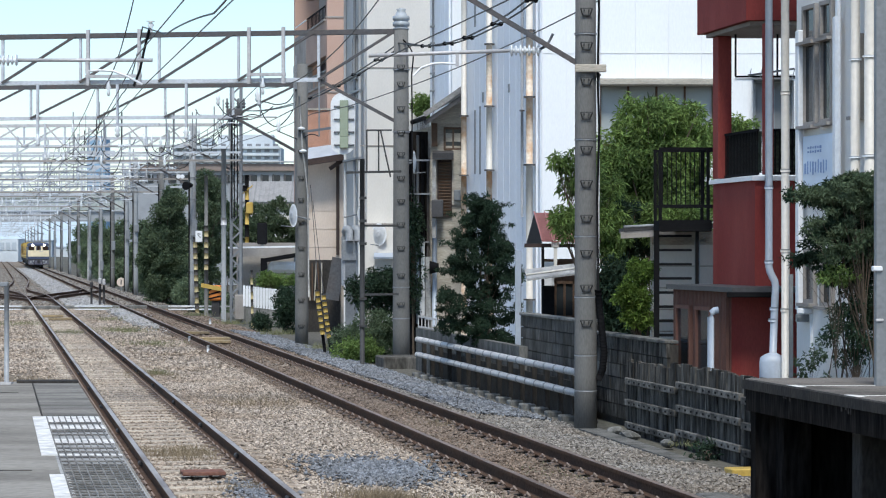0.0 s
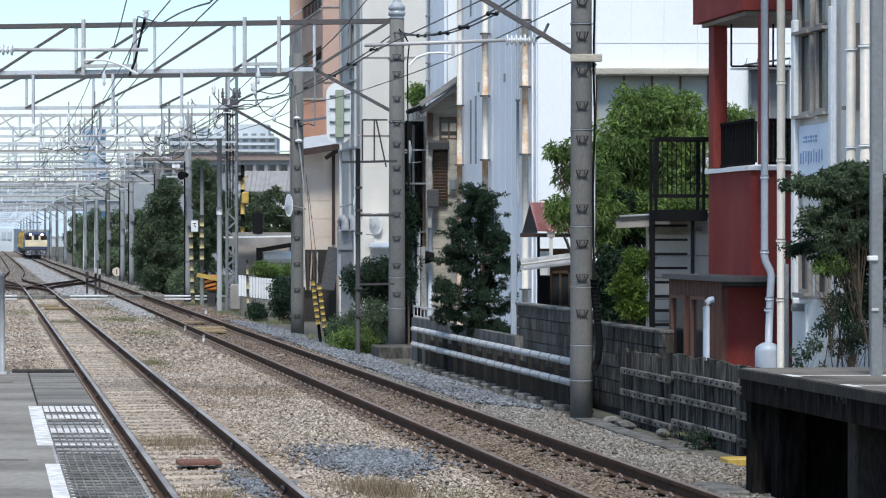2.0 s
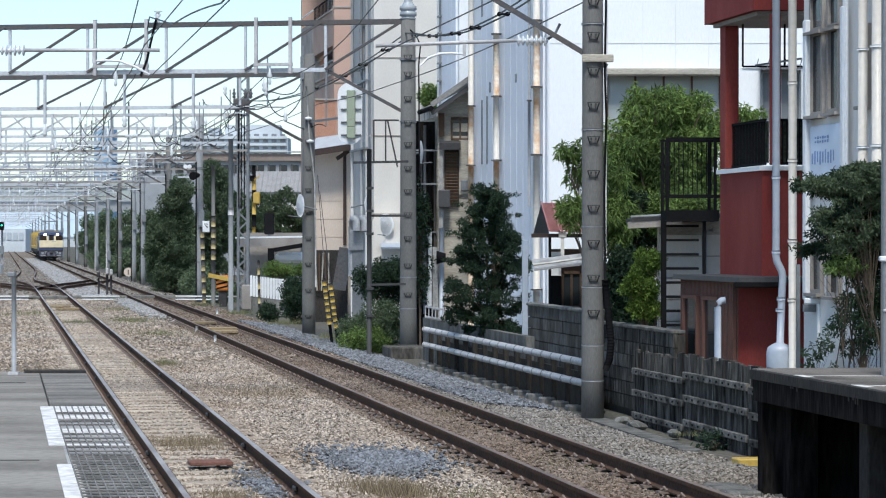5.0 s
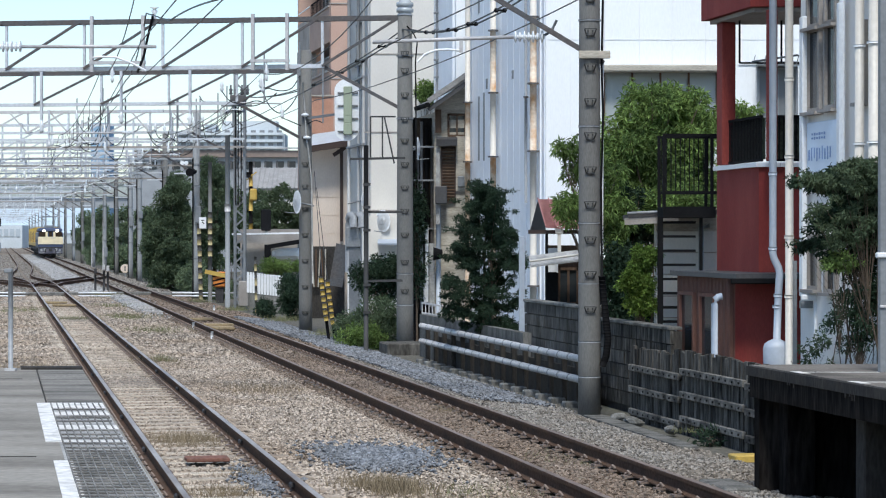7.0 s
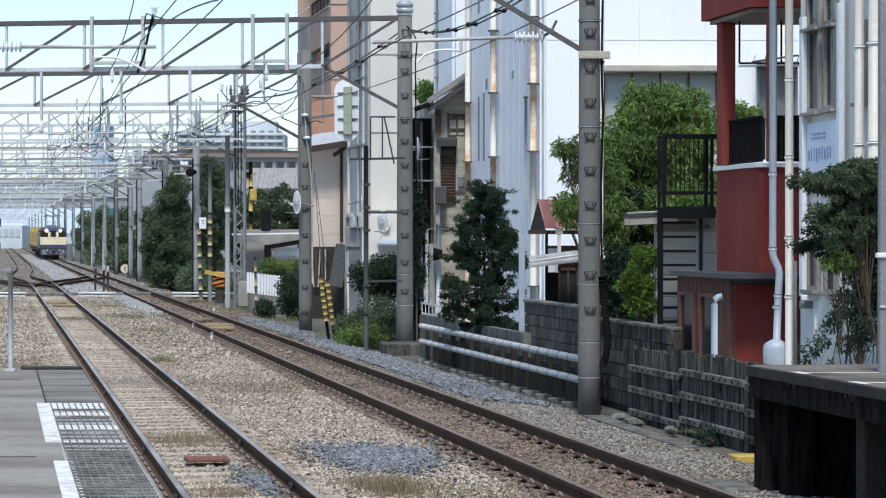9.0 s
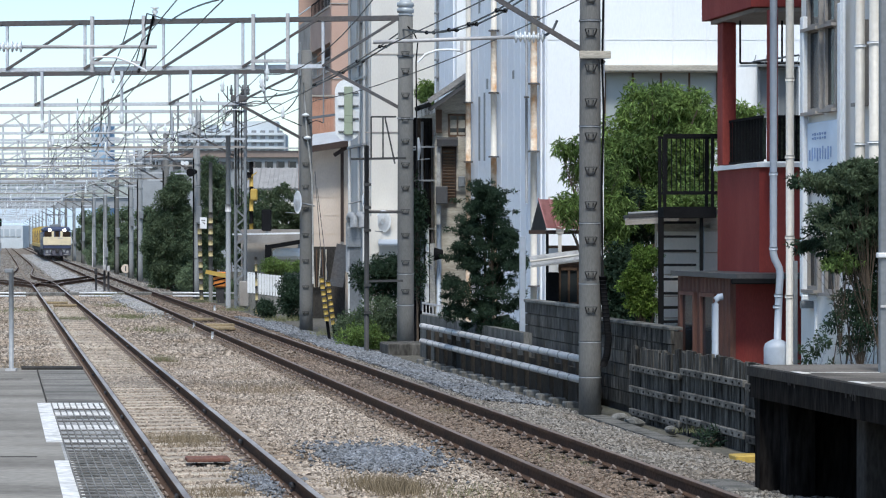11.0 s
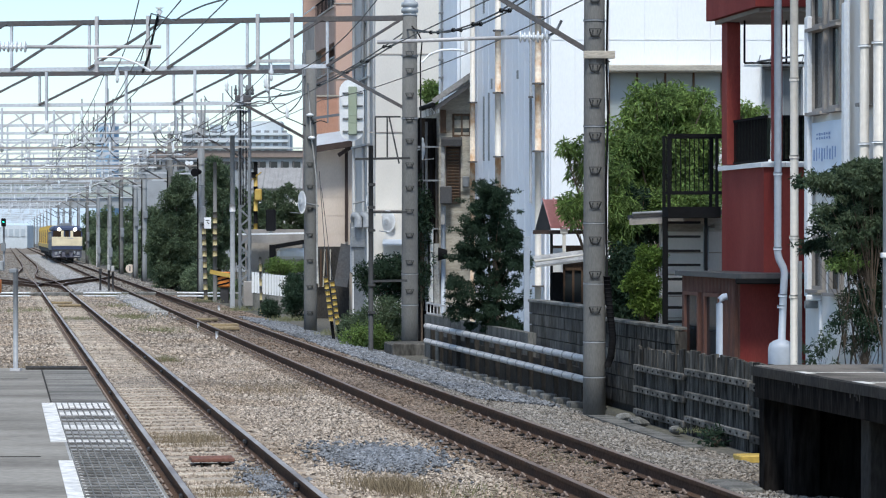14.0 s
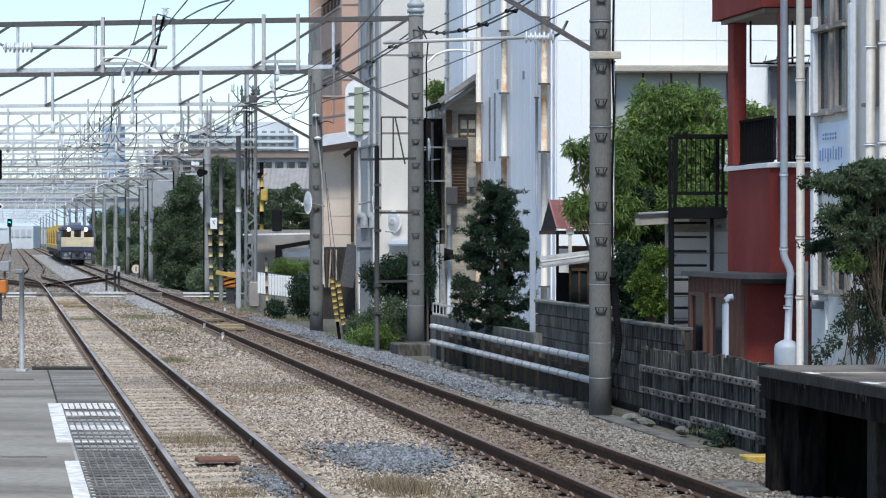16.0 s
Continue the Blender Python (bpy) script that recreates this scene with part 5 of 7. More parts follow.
# ---- left platform details ----
def deck(name, c0, c1, y0, y1, h, mat, parent, label="", z=LEFT_TOP):
    return part(name, prism(B(), [along(c0, y0), along(c1, y0), along(c1, y1), along(c0, y1)], z, z + h), mat, parent, label)


deck("edge_line", 0.268, 0.362, 13.3, 16.4, 0.004, WHITE_LINE, platform_left, "worn white painted line")
deck("edge_line", 0.285, 0.385, 4, 12.17, 0.004, WHITE_LINE, platform_left, "worn white painted line")
deck("end_kerb", 0.2, 0.735, 20.55, 20.8, 0.02, DARK_CONCRETE, platform_left)
for y, h in ((16.40, 0.52), (15.58, 0.34), (14.46, 0.32), (13.38, 0.09)):
    deck("white_band", 0.366, 0.722, y - h, y, 0.004, WHITE_LINE, platform_left, "patchy white band")
for y in (19.2, 12.4):
    deck("slab_joint", -3, 0.2, float(y), float(y) + 0.012, 0.003, DARK_CONCRETE, platform_left)
deck("end_slab", 0.345, 0.73, 16.48, 20.5, 0.003, END_SLAB, platform_left, "darker worn end slab")
deck("slab_joint", 0.33, 0.342, 16.5, 20.6, 0.003, DARK_CONCRETE, platform_left)
deck("light_slab", 0.345, 0.72, 4, 16.45, 0.002, PALE_SLAB, platform_left, "pale worn concrete edge slab")
GRATE_STEEL = material("worn_grating_steel", (0.14, 0.132, 0.12), 0.8, fine=20, coarse=3, vary=0.3, bump=0.1, tint=(0.30, 0.285, 0.26), amount=0.8)
grating = thing("grating_panel", "dark steel grating mat on the platform edge", "grating")
for i in range(9):
    c = 0.36 + i * 0.041
    part("long_bar", prism(B(), [along(c, 6), along(c + 0.007, 6), along(c + 0.007, 16.3), along(c, 16.3)], LEFT_TOP + 0.004, LEFT_TOP + 0.012), GRATE_STEEL, grating)
bars_ = [15.72, 15.12, 14.98, 14.72, 14.02, 13.72, 13.48, 13.12, 12.86, 12.66, 12.52]
y = 12.4
while y > 6:
    bars_.append(y)
    y -= 0.13
for y in bars_:
    part("cross_bar", prism(B(), [along(0.36, y), along(0.71, y), along(0.71, y + 0.035), along(0.36, y + 0.035)], LEFT_TOP + 0.005, LEFT_TOP + 0.011), GRATE_STEEL, grating)
p0 = (-3.721, 20.4)
bollard = thing("platform_end_post", "pale grey steel post at the platform end", "post", at=(*p0, LEFT_TOP))
part("shaft", tube(B(), [(0, 0, 0), (0, 0, 1.968 - LEFT_TOP)], 0.021, 10), GREY_BOX, bollard)
part("foot", box(B(), (0, 0, 0.01), (0.09, 0.09, 0.02)), GALV, bollard)
part("cap", box(B(), (-0.02, 0, 1.959 - LEFT_TOP), (0.07, 0.05, 0.04), bevel=0.008), GREY_METAL, bollard)
# white marks on the other platform
for y in (22.1, 20.6, 19.4):
    deck("white_mark", 7.38, 7.47, y - 0.3, y, 0.014, WHITE_LINE, platform_right, "worn white mark", RIGHT_TOP)
    deck("white_mark", 8.25, 8.45, y - 0.24, y - 0.02, 0.014, WHITE_LINE, platform_right, "worn white mark", RIGHT_TOP)
    deck("joint_line", 7.47, 8.25, y - 0.14, y - 0.09, 0.0135, WHITE_LINE, platform_right, "thin pale joint", RIGHT_TOP)
    for k in range(5):
        h = random.uniform(0.05, 0.16)
        part("runoff_stain", side(B(), 7.352, y - 0.02 - k * 0.055, RIGHT_TOP - h / 2 - 0.01, 0.005, random.uniform(0.012, 0.035), h), DARK_CONCRETE, platform_right, "pale run-off stain")
# Added black sheet stands for the shade in the void under the platform.
part("underfloor_shade_sheet", prism(B(), [along(8.6, -10), along(8.7, -10), along(8.7, 23.0), along(8.6, 23.0)], -0.36, RIGHT_TOP - 0.1), SOOT_SHADE, platform_right)

# ---- fittings of the near poles ----
def step_irons(e, r, zs, w):
    for z in zs:
        bm = B()
        box(bm, (0, -r - 0.06, z + 0.05), (w, 0.016, 0.012))
        box(bm, (0, -r - 0.005, z - 0.045), (w * 0.62, 0.03, 0.014))
        for s in (-1, 1):
            bar(bm, (s * w / 2, -r - 0.06, z + 0.05), (s * w * 0.3, -r + 0.01, z - 0.045), 0.013)
            box(bm, (s * w * 0.2, -r - 0.03, z + 0.02), (0.018, 0.05, 0.03))
        part("step_iron", bm, DARK_MAST, e, "dark step iron")


step_irons(pole_1, 0.155, [1.206, 1.708, 2.201, 2.703, 3.197, 3.683, 4.169, 4.662, 5.164, 5.65, 6.136], 0.17)
step_irons(pole_2, 0.18, [1.025, 1.676, 2.288, 2.824, 3.348, 3.871, 4.407, 4.892, 5.44, 5.989, 6.372], 0.18)
step_irons(pole_3, 0.17, [0.2, 0.9, 1.6, 2.3, 3.0, 3.6, 4.2, 4.9, 5.5], 0.17)
for z in (0.752, 1.586, 2.452, 3.837, 5.35, 0.25):
    part("band", tube(B(), [(0, 0, z - 0.012), (0, 0, z + 0.012)], 0.163, 20), GREY_METAL, pole_1, "thin steel band")
for z in (0.719, 6.334, 1.42, 4.93):
    part("band", tube(B(), [(0, 0, z - 0.015), (0, 0, z + 0.015)], 0.193, 20), GREY_METAL, pole_2, "thin steel band")
part("bracket_plate", box(B(), (0.06, -0.17, 4.849), (0.45, 0.05, 0.11), bevel=0.008), OLD_BOARD, pole_1, "pale bracket plate")
part("cable", tube(B(), [(0.18, -0.06, 5.65 + 2), (0.185, -0.07, 5.65), (0.165, -0.1, 4.679), (0.19, -0.08, 4.031), (0.16, -0.1, 2.979), (0.175, -0.08, 1.683)], 0.016, 8), BLACK_STEEL, pole_1)
part("cable", tube(B(), [(0.2, 0, 5.65 + 2), (0.2, 0, 5.164), (0.19, 0, 3.626), (0.18, 0, 1.683)], 0.012, 8), WHITE_PAINT, pole_1)
hose = [(0.17, -0.08, 1.683), (0.20, -0.08, 1.36), (0.235, -0.08, 1.036), (0.26, -0.08, 0.793), (0.235, -0.08, 0.55), (0.18, -0.05, 0.404)]
hb = part("hose", tube(B(), hose, 0.05, 12), BLACK_STEEL, pole_1, "black corrugated hose")
for i in range(26):
    f = i / 26 * 4.6
    k = int(f)
    p = Vector(hose[k]).lerp(Vector(hose[k + 1]), f - k)
    part("hose_ring", lathe(B(), (p.x, p.y), [(0.05, p.z - 0.008), (0.058, p.z), (0.05, p.z + 0.008)], 12), BLACK_STEEL, hb)
part("foot_collar", lathe(B(), (0, 0), [(0.36, -0.40), (0.34, -0.33), (0.17, -0.29)], 16), OLD_CONCRETE, pole_1)
part("down_cable", tube(B(), [(-0.06, -0.22, 6.4), (-0.02, -0.23, 5.9), (0.03, -0.22, 5.0), (0.10, -0.21, 4.5), (0.17, -0.2, 3.8), (0.19, -0.2, 2.4), (0.2, -0.2, 1.0)], 0.022, 8), PALE_SLAB, pole_3, "pale sheathed down cable")
for x, z in ((0.0, 5.53), (0.05, 4.92)):
    part("ring_insulator", lathe(B(), (x, -0.23), [(0.03, z - 0.05), (0.10, z - 0.02), (0.10, z + 0.02), (0.03, z + 0.05)], 14), PORCELAIN, pole_3, "white ring insulator")
# cap insulator of pole 2
part("cap_insulator", lathe(B(), (0, 0), [(0.17, 7.24), (0.18, 7.27), (0.15, 7.28), (0.15, 7.31), (0.19, 7.32), (0.195, 7.40), (0.16, 7.42), (0.16, 7.44), (0.195, 7.46), (0.19, 7.54), (0.14, 7.56), (0.09, 7.66), (0.11, 7.70), (0.05, 7.72)], 20), CAP_GLASS, pole_2, "glassy grey cap insulator")
part("stay", tube(B(), [(0.05, -0.2, 6.997), (0.2, -0.2, 6.819), (0.28, -0.2, 6.653), (0.24, -0.18, 6.206), (0.26, -0.18, 3.781)], 0.016, 8), BLACK_STEEL, pole_2)
# ladder-like steel frame beside pole 2
mast = thing("steel_mast", "slim dark steel mast with side frame", "mast", at=(-1.696, 52.0, 0))
part("shaft", tube(B(), [(0, 0, -0.4), (0, 0, 4.256)], 0.055, 10), DARK_MAST, mast)
for za, zb, w in ((3.959, 3.983, 0.86), (2.795, 2.795, 0.8), (1.284, 1.297, 0.8)):
    part("cross_arm", bar(B(), (-0.35 if za > 3 else 0, 0, za), (w, 0, zb), 0.05), DARK_MAST, mast)
fr = B()
for p, q in (((0.1, 0, 4.887), (0.65, 0, 4.887)), ((0.1, 0, 4.887), (0.1, 0, 3.983)), ((0.36, 0, 4.887), (0.36, 0, 3.983)), ((0.40, 0, 4.887), (0.62, 0, 3.86))):
    bar(fr, p, q, 0.035)
part("side_frame", fr, DARK_MAST, mast)
for i, z in enumerate((3.4, 2.9, 2.4, 1.2, 0.6)):
    part("clip", box(B(), (0.02, -0.05, z), (0.16, 0.06, 0.06)), DARK_MAST, mast)


def dish(x, y, z, r, tilt, turn):
    e = thing("satellite_dish", "round white satellite dish on an arm", "satellite dish", "satellite dishes", at=(x, y, z), rz=turn)
    bm = B()
    rings = []
    for k in range(5):
        a = r * k / 4
        rings.append([bm.verts.new((a * math.cos(2 * math.pi * i / 18), 0.2 * (a * a / r) - 0.2 * r, a * 1.25 * math.sin(2 * math.pi * i / 18))) for i in range(18)])
    for u, v in zip(rings[1:], rings[2:]):
        for i in range(18):
            bm.faces.new((u[i], u[(i + 1) % 18], v[(i + 1) % 18], v[i])).smooth = True
    bm.faces.new(rings[1])
    bmesh.ops.solidify(bm, geom=bm.faces[:], thickness=0.012)
    part("reflector", bm, WHITE_PAINT, e)
    part("feed_arm", tube(B(), [(0, -0.1 * r, -1.2 * r), (-0.3 * r, -1.3 * r, -1.1 * r)], 0.014, 6), GREY_METAL, e)
    part("bracket", tube(B(), [(0, -0.1 * r, 0), (0, 0.5, -0.1)], 0.025, 6), GREY_METAL, e)
    return e


dish(-1.689, 66.0, 2.695, 0.25, 0, -28)
dish(-2.242, 66.9, 3.294, 0.17, 0, 65)
dish(-0.604, 55.9, 4.333, 0.22, 0, 78)
dish(-3.922, 63.6, 3.189, 0.25, 0, -60)
# meter cabinet with twin vent hoods
cab = thing("vent_cabinet", "blue-grey metal cabinet with twin round vent hoods", "cabinet")
part("box", box(B(), (-2.423, 64, 2.25), (0.396, 0.35, 0.549), bevel=0.02), GREY_BOX, cab)
for x in (-2.545, -2.316):
    part("vent_hood", tube(B(), [(x, 64, 1.3), (x, 64, 2.62), (x, 63.97, 2.74), (x + 0.03, 63.9, 2.83), (x + 0.08, 63.8, 2.84), (x + 0.12, 63.72, 2.76), (x + 0.13, 63.68, 2.5)], 0.105, 14), GREY_BOX, cab)
part("stand", box(B(), (-2.392, 64, (1.976 - 0.36) / 2), (0.3, 0.25, 1.976 + 0.36)), GREY_METAL, cab)


# striped guards for stay wires
def striped(x, y, z0, z1, r, lean, label, name="striped_guard", cat="guy wire guard", yellow=None, period=0.44, share=0.5):
    e = thing(name, label, cat, "striped guards", at=(x, y, 0))
    n = max(3, round((z1 - z0) / period))
    for i in range(n):
        a, b = z0 + (z1 - z0) * i / n, z0 + (z1 - z0) * (i + 1) / n
        c = a + (b - a) * share
        part("stripe", tube(B(), [(lean * (a - z0), 0, a), (lean * (c - z0), 0, c)], r, 10), yellow or FADED_YELLOW, e)
        part("stripe", tube(B(), [(lean * (c - z0), 0, c), (lean * (b - z0), 0, b)], r * 1.01, 10), FADED_BLACK, e)
    if -0.3 < z0 < 1:
        part("stake", tube(B(), [(lean * (-0.37 - z0), 0, -0.37), (0, 0, z0 + 0.02)], r * 0.7, 8), BLACK_STEEL, e)
    return e


striped(-2.86, 58, 0.2, 1.30, 0.056, -0.13, "yellow and black striped stay wire guard", yellow=YELLOW_PAINT, period=0.16, share=0.68)
striped(-2.72, 58.4, 0.1, 1.2, 0.056, -0.13, "yellow and black striped stay wire guard", yellow=YELLOW_PAINT, period=0.16, share=0.68)
striped(-9.908, 97, -0.36, 2.827, 0.085, -0.03, "faded yellow and black striped pole guard")
guard_2 = striped(-9.342, 95, 1.48, 3.25, 0.09, 0.0, "faded yellow and black striped guard on a grey post")
part("post", tube(B(), [(0, 0, -0.36), (0, 0, 1.5)], 0.085, 10), CONCRETE, guard_2)
part("post", tube(B(), [(0, 0, 3.24), (0, 0, 5.25)], 0.075, 10), CONCRETE, guard_2)
striped(-6.305, 80, -0.36, 1.583, 0.045, -0.02, "thin yellow and black striped rod")
for a, b in (((-2.969, 58, 1.325), (-3.371, 62, 3.964)), ((-2.85, 58.4, 1.187), (-3.314, 62, 3.536))):
    solo("stay_wire", tube(B(), [a, b], 0.008, 6), WIRE, "dark steel stay wire above its guard", "wire", "stay wires")

# ---- level crossing gear, lattice tower and small things by the line ----
lattice = thing("lattice_tower", "grey riveted steel lattice tower", "lattice tower", at=(-7.286, 85.0, 0))
tw, tz = 0.344, 8.119
for sx in (-1, 1):
    for sy in (-1, 1):
        part("leg", box(B(), (sx * tw / 2, sy * tw / 2, (tz - 0.36) / 2), (0.085, 0.085, tz + 0.36)), GREY_METAL, lattice)
n = 26
for i in range(n):
    a, b = -0.3 + (tz + 0.3) * i / n, -0.3 + (tz + 0.3) * (i + 1) / n
    s = 1 if i % 2 else -1
    part("lacing", bar(B(), (-s * tw / 2, -tw / 2, a), (s * tw / 2, -tw / 2, b), 0.035, 0.06), GREY_METAL, lattice)
    if i % 2:
        part("lacing", bar(B(), (-tw / 2, -s * tw / 2, a), (-tw / 2, s * tw / 2, b), 0.03, 0.045), GREY_METAL, lattice)
part("switch_gear", box(B(), (-0.05, -0.15, 7.15), (0.55, 0.5, 0.34), bevel=0.04), BROWN_STEEL, lattice, "dark switch gear box")
for x in (-0.3, -0.1, 0.1, 0.3):
    part("insulator", lathe(B(), (x, -0.3), [(0.03, 7.32), (0.07, 7.38), (0.035, 7.43), (0.075, 7.5), (0.035, 7.55), (0.03, 7.68)], 8), BROWN_STEEL, lattice)
part("platform_arm", box(B(), (-0.1, -0.2, 6.95), (1.1, 0.1, 0.08)), GREY_METAL, lattice)
for x in (-0.14, -0.04, 0.06):
    part("cable", tube(B(), [(x, -0.24, 6.9), (x * 1.1, -0.25, 5.0), (x, -0.25, 3.4)], 0.022, 6), BLACK_STEEL, lattice)
part("cabinet", box(B(), (0.16, -0.3, 0.226), (0.36, 0.3, 0.9), bevel=0.03), GREY_WALL, lattice)
pipe_post = thing("steel_pipe_post", "grey steel pipe post beside the lattice tower", "post", at=(-7.64, 84.0, 0))
part("shaft", tube(B(), [(0, 0, -0.36), (0, 0, 5.85)], 0.085, 12), PALE_CONCRETE, pipe_post)
part("cap", tube(B(), [(-0.0, 0, 3.15), (0, 0, 3.41)], 0.105, 12), GALV, pipe_post)
speaker = thing("floodlight", "black round floodlight on a concrete pole", "floodlight", at=(-10.3, 97.0, 4.883))
part("housing", tube(B(), [(-0.05, -0.25, 0), (0.05, 0.1, 0.04), (0.12, 0.3, 0.05)], 0.17, 14, 0.08), BLACK_STEEL, speaker)
part("arm", bar(B(), (0.1, 0.2, 0.03), along(8.2, 98, 4.883) - Vector((-10.3, 97.0, 4.883)), 0.05), GREY_METAL, speaker)
for x in (-10.67, -10.508):
    part("bulb", tube(B(), [(x - -10.3, -0.1, 0.393), (x - -10.3, 0.05, 0.393)], 0.085, 12), WHITE_PAINT, speaker)
plate = thing("white_plate", "small white plate with dark mark on a pole", "sign plate", at=(-9.686, 95.5, 2.818))
part("sheet", box(B(), (0, 0, 0), (0.28, 0.02, 0.45), bevel=0.006), WHITE_PAINT, plate)
part("mark", box(B(), (0.02, -0.014, 0.0), (0.12, 0.008, 0.03), ry=45), BLACK_STEEL, plate)
part("mark", box(B(), (0.0, -0.014, 0.1), (0.14, 0.008, 0.03)), BLACK_STEEL, plate)
part("strap", bar(B(), (0.0, 0.02, 0.0), (-0.557, 2.4, 0.0), 0.05), GREY_METAL, plate)
crossing_mast = thing("crossing_signal", "yellow and black level crossing signal mast", "crossing signal", at=(-8.119, 100.0, 0))
for i in range(11):
    part("stripe", tube(B(), [(0, 0, -0.3 + i * 0.52), (0, 0, 0.23 + i * 0.52)], 0.085, 10), YELLOW_PAINT if i % 2 else BLACK_STEEL, crossing_mast)
part("cross_arm", bar(B(), (-0.35, -0.1, 4.512), (0.25, -0.1, 4.988), 0.12, 0.04), YELLOW_PAINT, crossing_mast)
part("bell", tube(B(), [(-0.12, -0.1, 4.75), (-0.12, -0.1, 4.988)], 0.15, 12), BLACK_STEEL, crossing_mast)
part("lamp_box", box(B(), (0.12, -0.12, 4.036), (0.3, 0.2, 0.5), bevel=0.05), YELLOW_PAINT, crossing_mast)
gate = thing("orange_barrier_box", "orange barrier machine beside the crossing", "barrier machine", at=(-8.769, 93.0, 0))
part("body", box(B(), (0, 0, 0.589), (0.5, 0.5, 0.6), bevel=0.05), ORANGE_PAINT, gate)
part("leg", box(B(), (0, 0, 0.05), (0.3, 0.3, 0.84)), UNDERFRAME, gate)
for i in range(3):
    part("stripe", box(B(), (-0.02, -0.256, 0.42 + i * 0.17), (0.5, 0.012, 0.06), ry=-14), BLACK_STEEL, gate)
p = along(8.05, 150)
disc = thing("round_marker", "pale round marker board with a dark mark beside the track", "marker board", at=(p.x, p.y, 0))
part("board", tube(B(), [(0, 0, 0.26), (0, 0.04, 0.26)], 0.28, 20), BEIGE_WALL, disc)
part("mark", box(B(), (0, -0.01, 0.26), (0.07, 0.012, 0.3)), BROWN_STEEL, disc)
part("stake", box(B(), (0, 0.07, -0.1), (0.06, 0.05, 0.6)), GREY_METAL, disc)
part("arm", box(B(), (-0.1, -0.3, 0.811), (0.9, 0.08, 0.16), ry=12), YELLOW_PAINT, gate)
white_fence = thing("white_fence", "white ribbed sheet fence before a hedge", "fence")
for i in range(15):
    x = -6.755 + i * 0.098
    part("slat", box(B(), (x, 82, 0.688 - i * 0.012), (0.075, 0.05, 0.72)), WHITE_PAINT, white_fence)
part("sheet", box(B(), (-6.07, 82.03, 0.6), (1.44, 0.02, 0.6)), PALE_SHEET, white_fence)
part("rail", box(B(), (-6.052, 82.07, 0.981 - 0.1), (1.42, 0.05, 0.08)), WHITE_PAINT, white_fence)
part("plinth", box(B(), (-6.013, 82.1, 0.0), (1.5, 0.2, 0.7)), OLD_CONCRETE, white_fence)
canopy = thing("canopy", "flat grey canopy roof on dark frame", "canopy")
part("roof", box(B(), (-6.621, 90, 2.379), (2.529, 3.0, 0.06), ry=-1), WHITE_PAINT, canopy)
part("fascia", box(B(), (-6.621, 88.45, 2.186), (2.4, 0.06, 0.3), ry=-1), GREY_WALL, canopy)
part("post", box(B(), (-6.516, 88, 1.37), (0.23, 0.2, 1.2)), BLACK_STEEL, canopy)
part("beam", bar(B(), (-6.579, 88, 1.873), (-5.322, 88, 2.082), 0.16), BLACK_STEEL, canopy)
part("back_wall", box(B(), (-6.659, 92, 1.155), (2.41, 0.2, 2.8)), GREY_WALL, canopy)
part("parked_cover", box(B(), (-5.9, 89.6, 1.62), (1.1, 0.8, 0.42), bevel=0.12), WHITE_PAINT, canopy, "white rounded cover under the canopy")
part("post", box(B(), (-7.586, 90, 0.8), (0.1, 0.1, 2.4)), GREY_METAL, canopy)
part("post", box(B(), (-5.486, 90, 0.8), (0.1, 0.1, 2.4)), GREY_METAL, canopy)
sign_box = thing("dark_sign_box", "dark rectangular signal hood on the canopy", "signal hood", at=(-6.729, 90.0, 2.893))
part("hood", box(B(), (0, 0, 0), (0.364, 0.3, 0.814), bevel=0.04), BLACK_STEEL, sign_box)
part("stem", box(B(), (0, 0.1, -0.45), (0.1, 0.1, 0.2)), GREY_METAL, sign_box)

# signals seen beside the far left of the line
p = along(-0.45, 86)
signal = thing("railway_signal", "black railway signal showing red on a tall post", "railway signal", at=(p.x, p.y, 0))
part("post", tube(B(), [(0, 0, -0.36), (0, 0, 5.567)], 0.07, 10), GREY_METAL, signal)
part("backplate", box(B(), (0, -0.12, 4.891), (0.44, 0.1, 1.15), bevel=0.08), BLACK_STEEL, signal)
part("red_lamp", tube(B(), [(0, -0.2, 4.769), (0, -0.15, 4.769)], 0.11, 14), LAMP_RED, signal, "glowing red lamp")
part("hood", tube(B(), [(0, -0.2, 5.28), (0, -0.15, 5.28)], 0.11, 14), GREY_METAL, signal)
bm = box(B(), (0, -0.12, 3.376), (0.42, 0.03, 0.42), ry=45)
part("diamond_plate", bm, WHITE_PAINT, signal, "white-edged diamond plate")
part("diamond_face", box(B(), (0, -0.145, 3.376), (0.32, 0.02, 0.32), ry=45), BLACK_STEEL, signal)
p = along(0.098, 205)
signal_2 = thing("railway_signal", "distant railway signal showing green", "railway signal", at=(p.x, p.y, 0))
part("post", tube(B(), [(0, 0, -0.36), (0, 0, 3.617)], 0.09, 8), GREY_METAL, signal_2)
part("backplate", box(B(), (0, -0.1, 3.519), (0.42, 0.1, 0.7), bevel=0.06), BLACK_STEEL, signal_2)
part("green_lamp", tube(B(), [(0, -0.2, 3.568), (0, -0.12, 3.568)], 0.075, 12), LAMP_GREEN, signal_2, "glowing green lamp")
part("relay_box", box(B(), (0, -0.15, 1.42), (0.36, 0.3, 0.7)), GREY_METAL, signal_2)
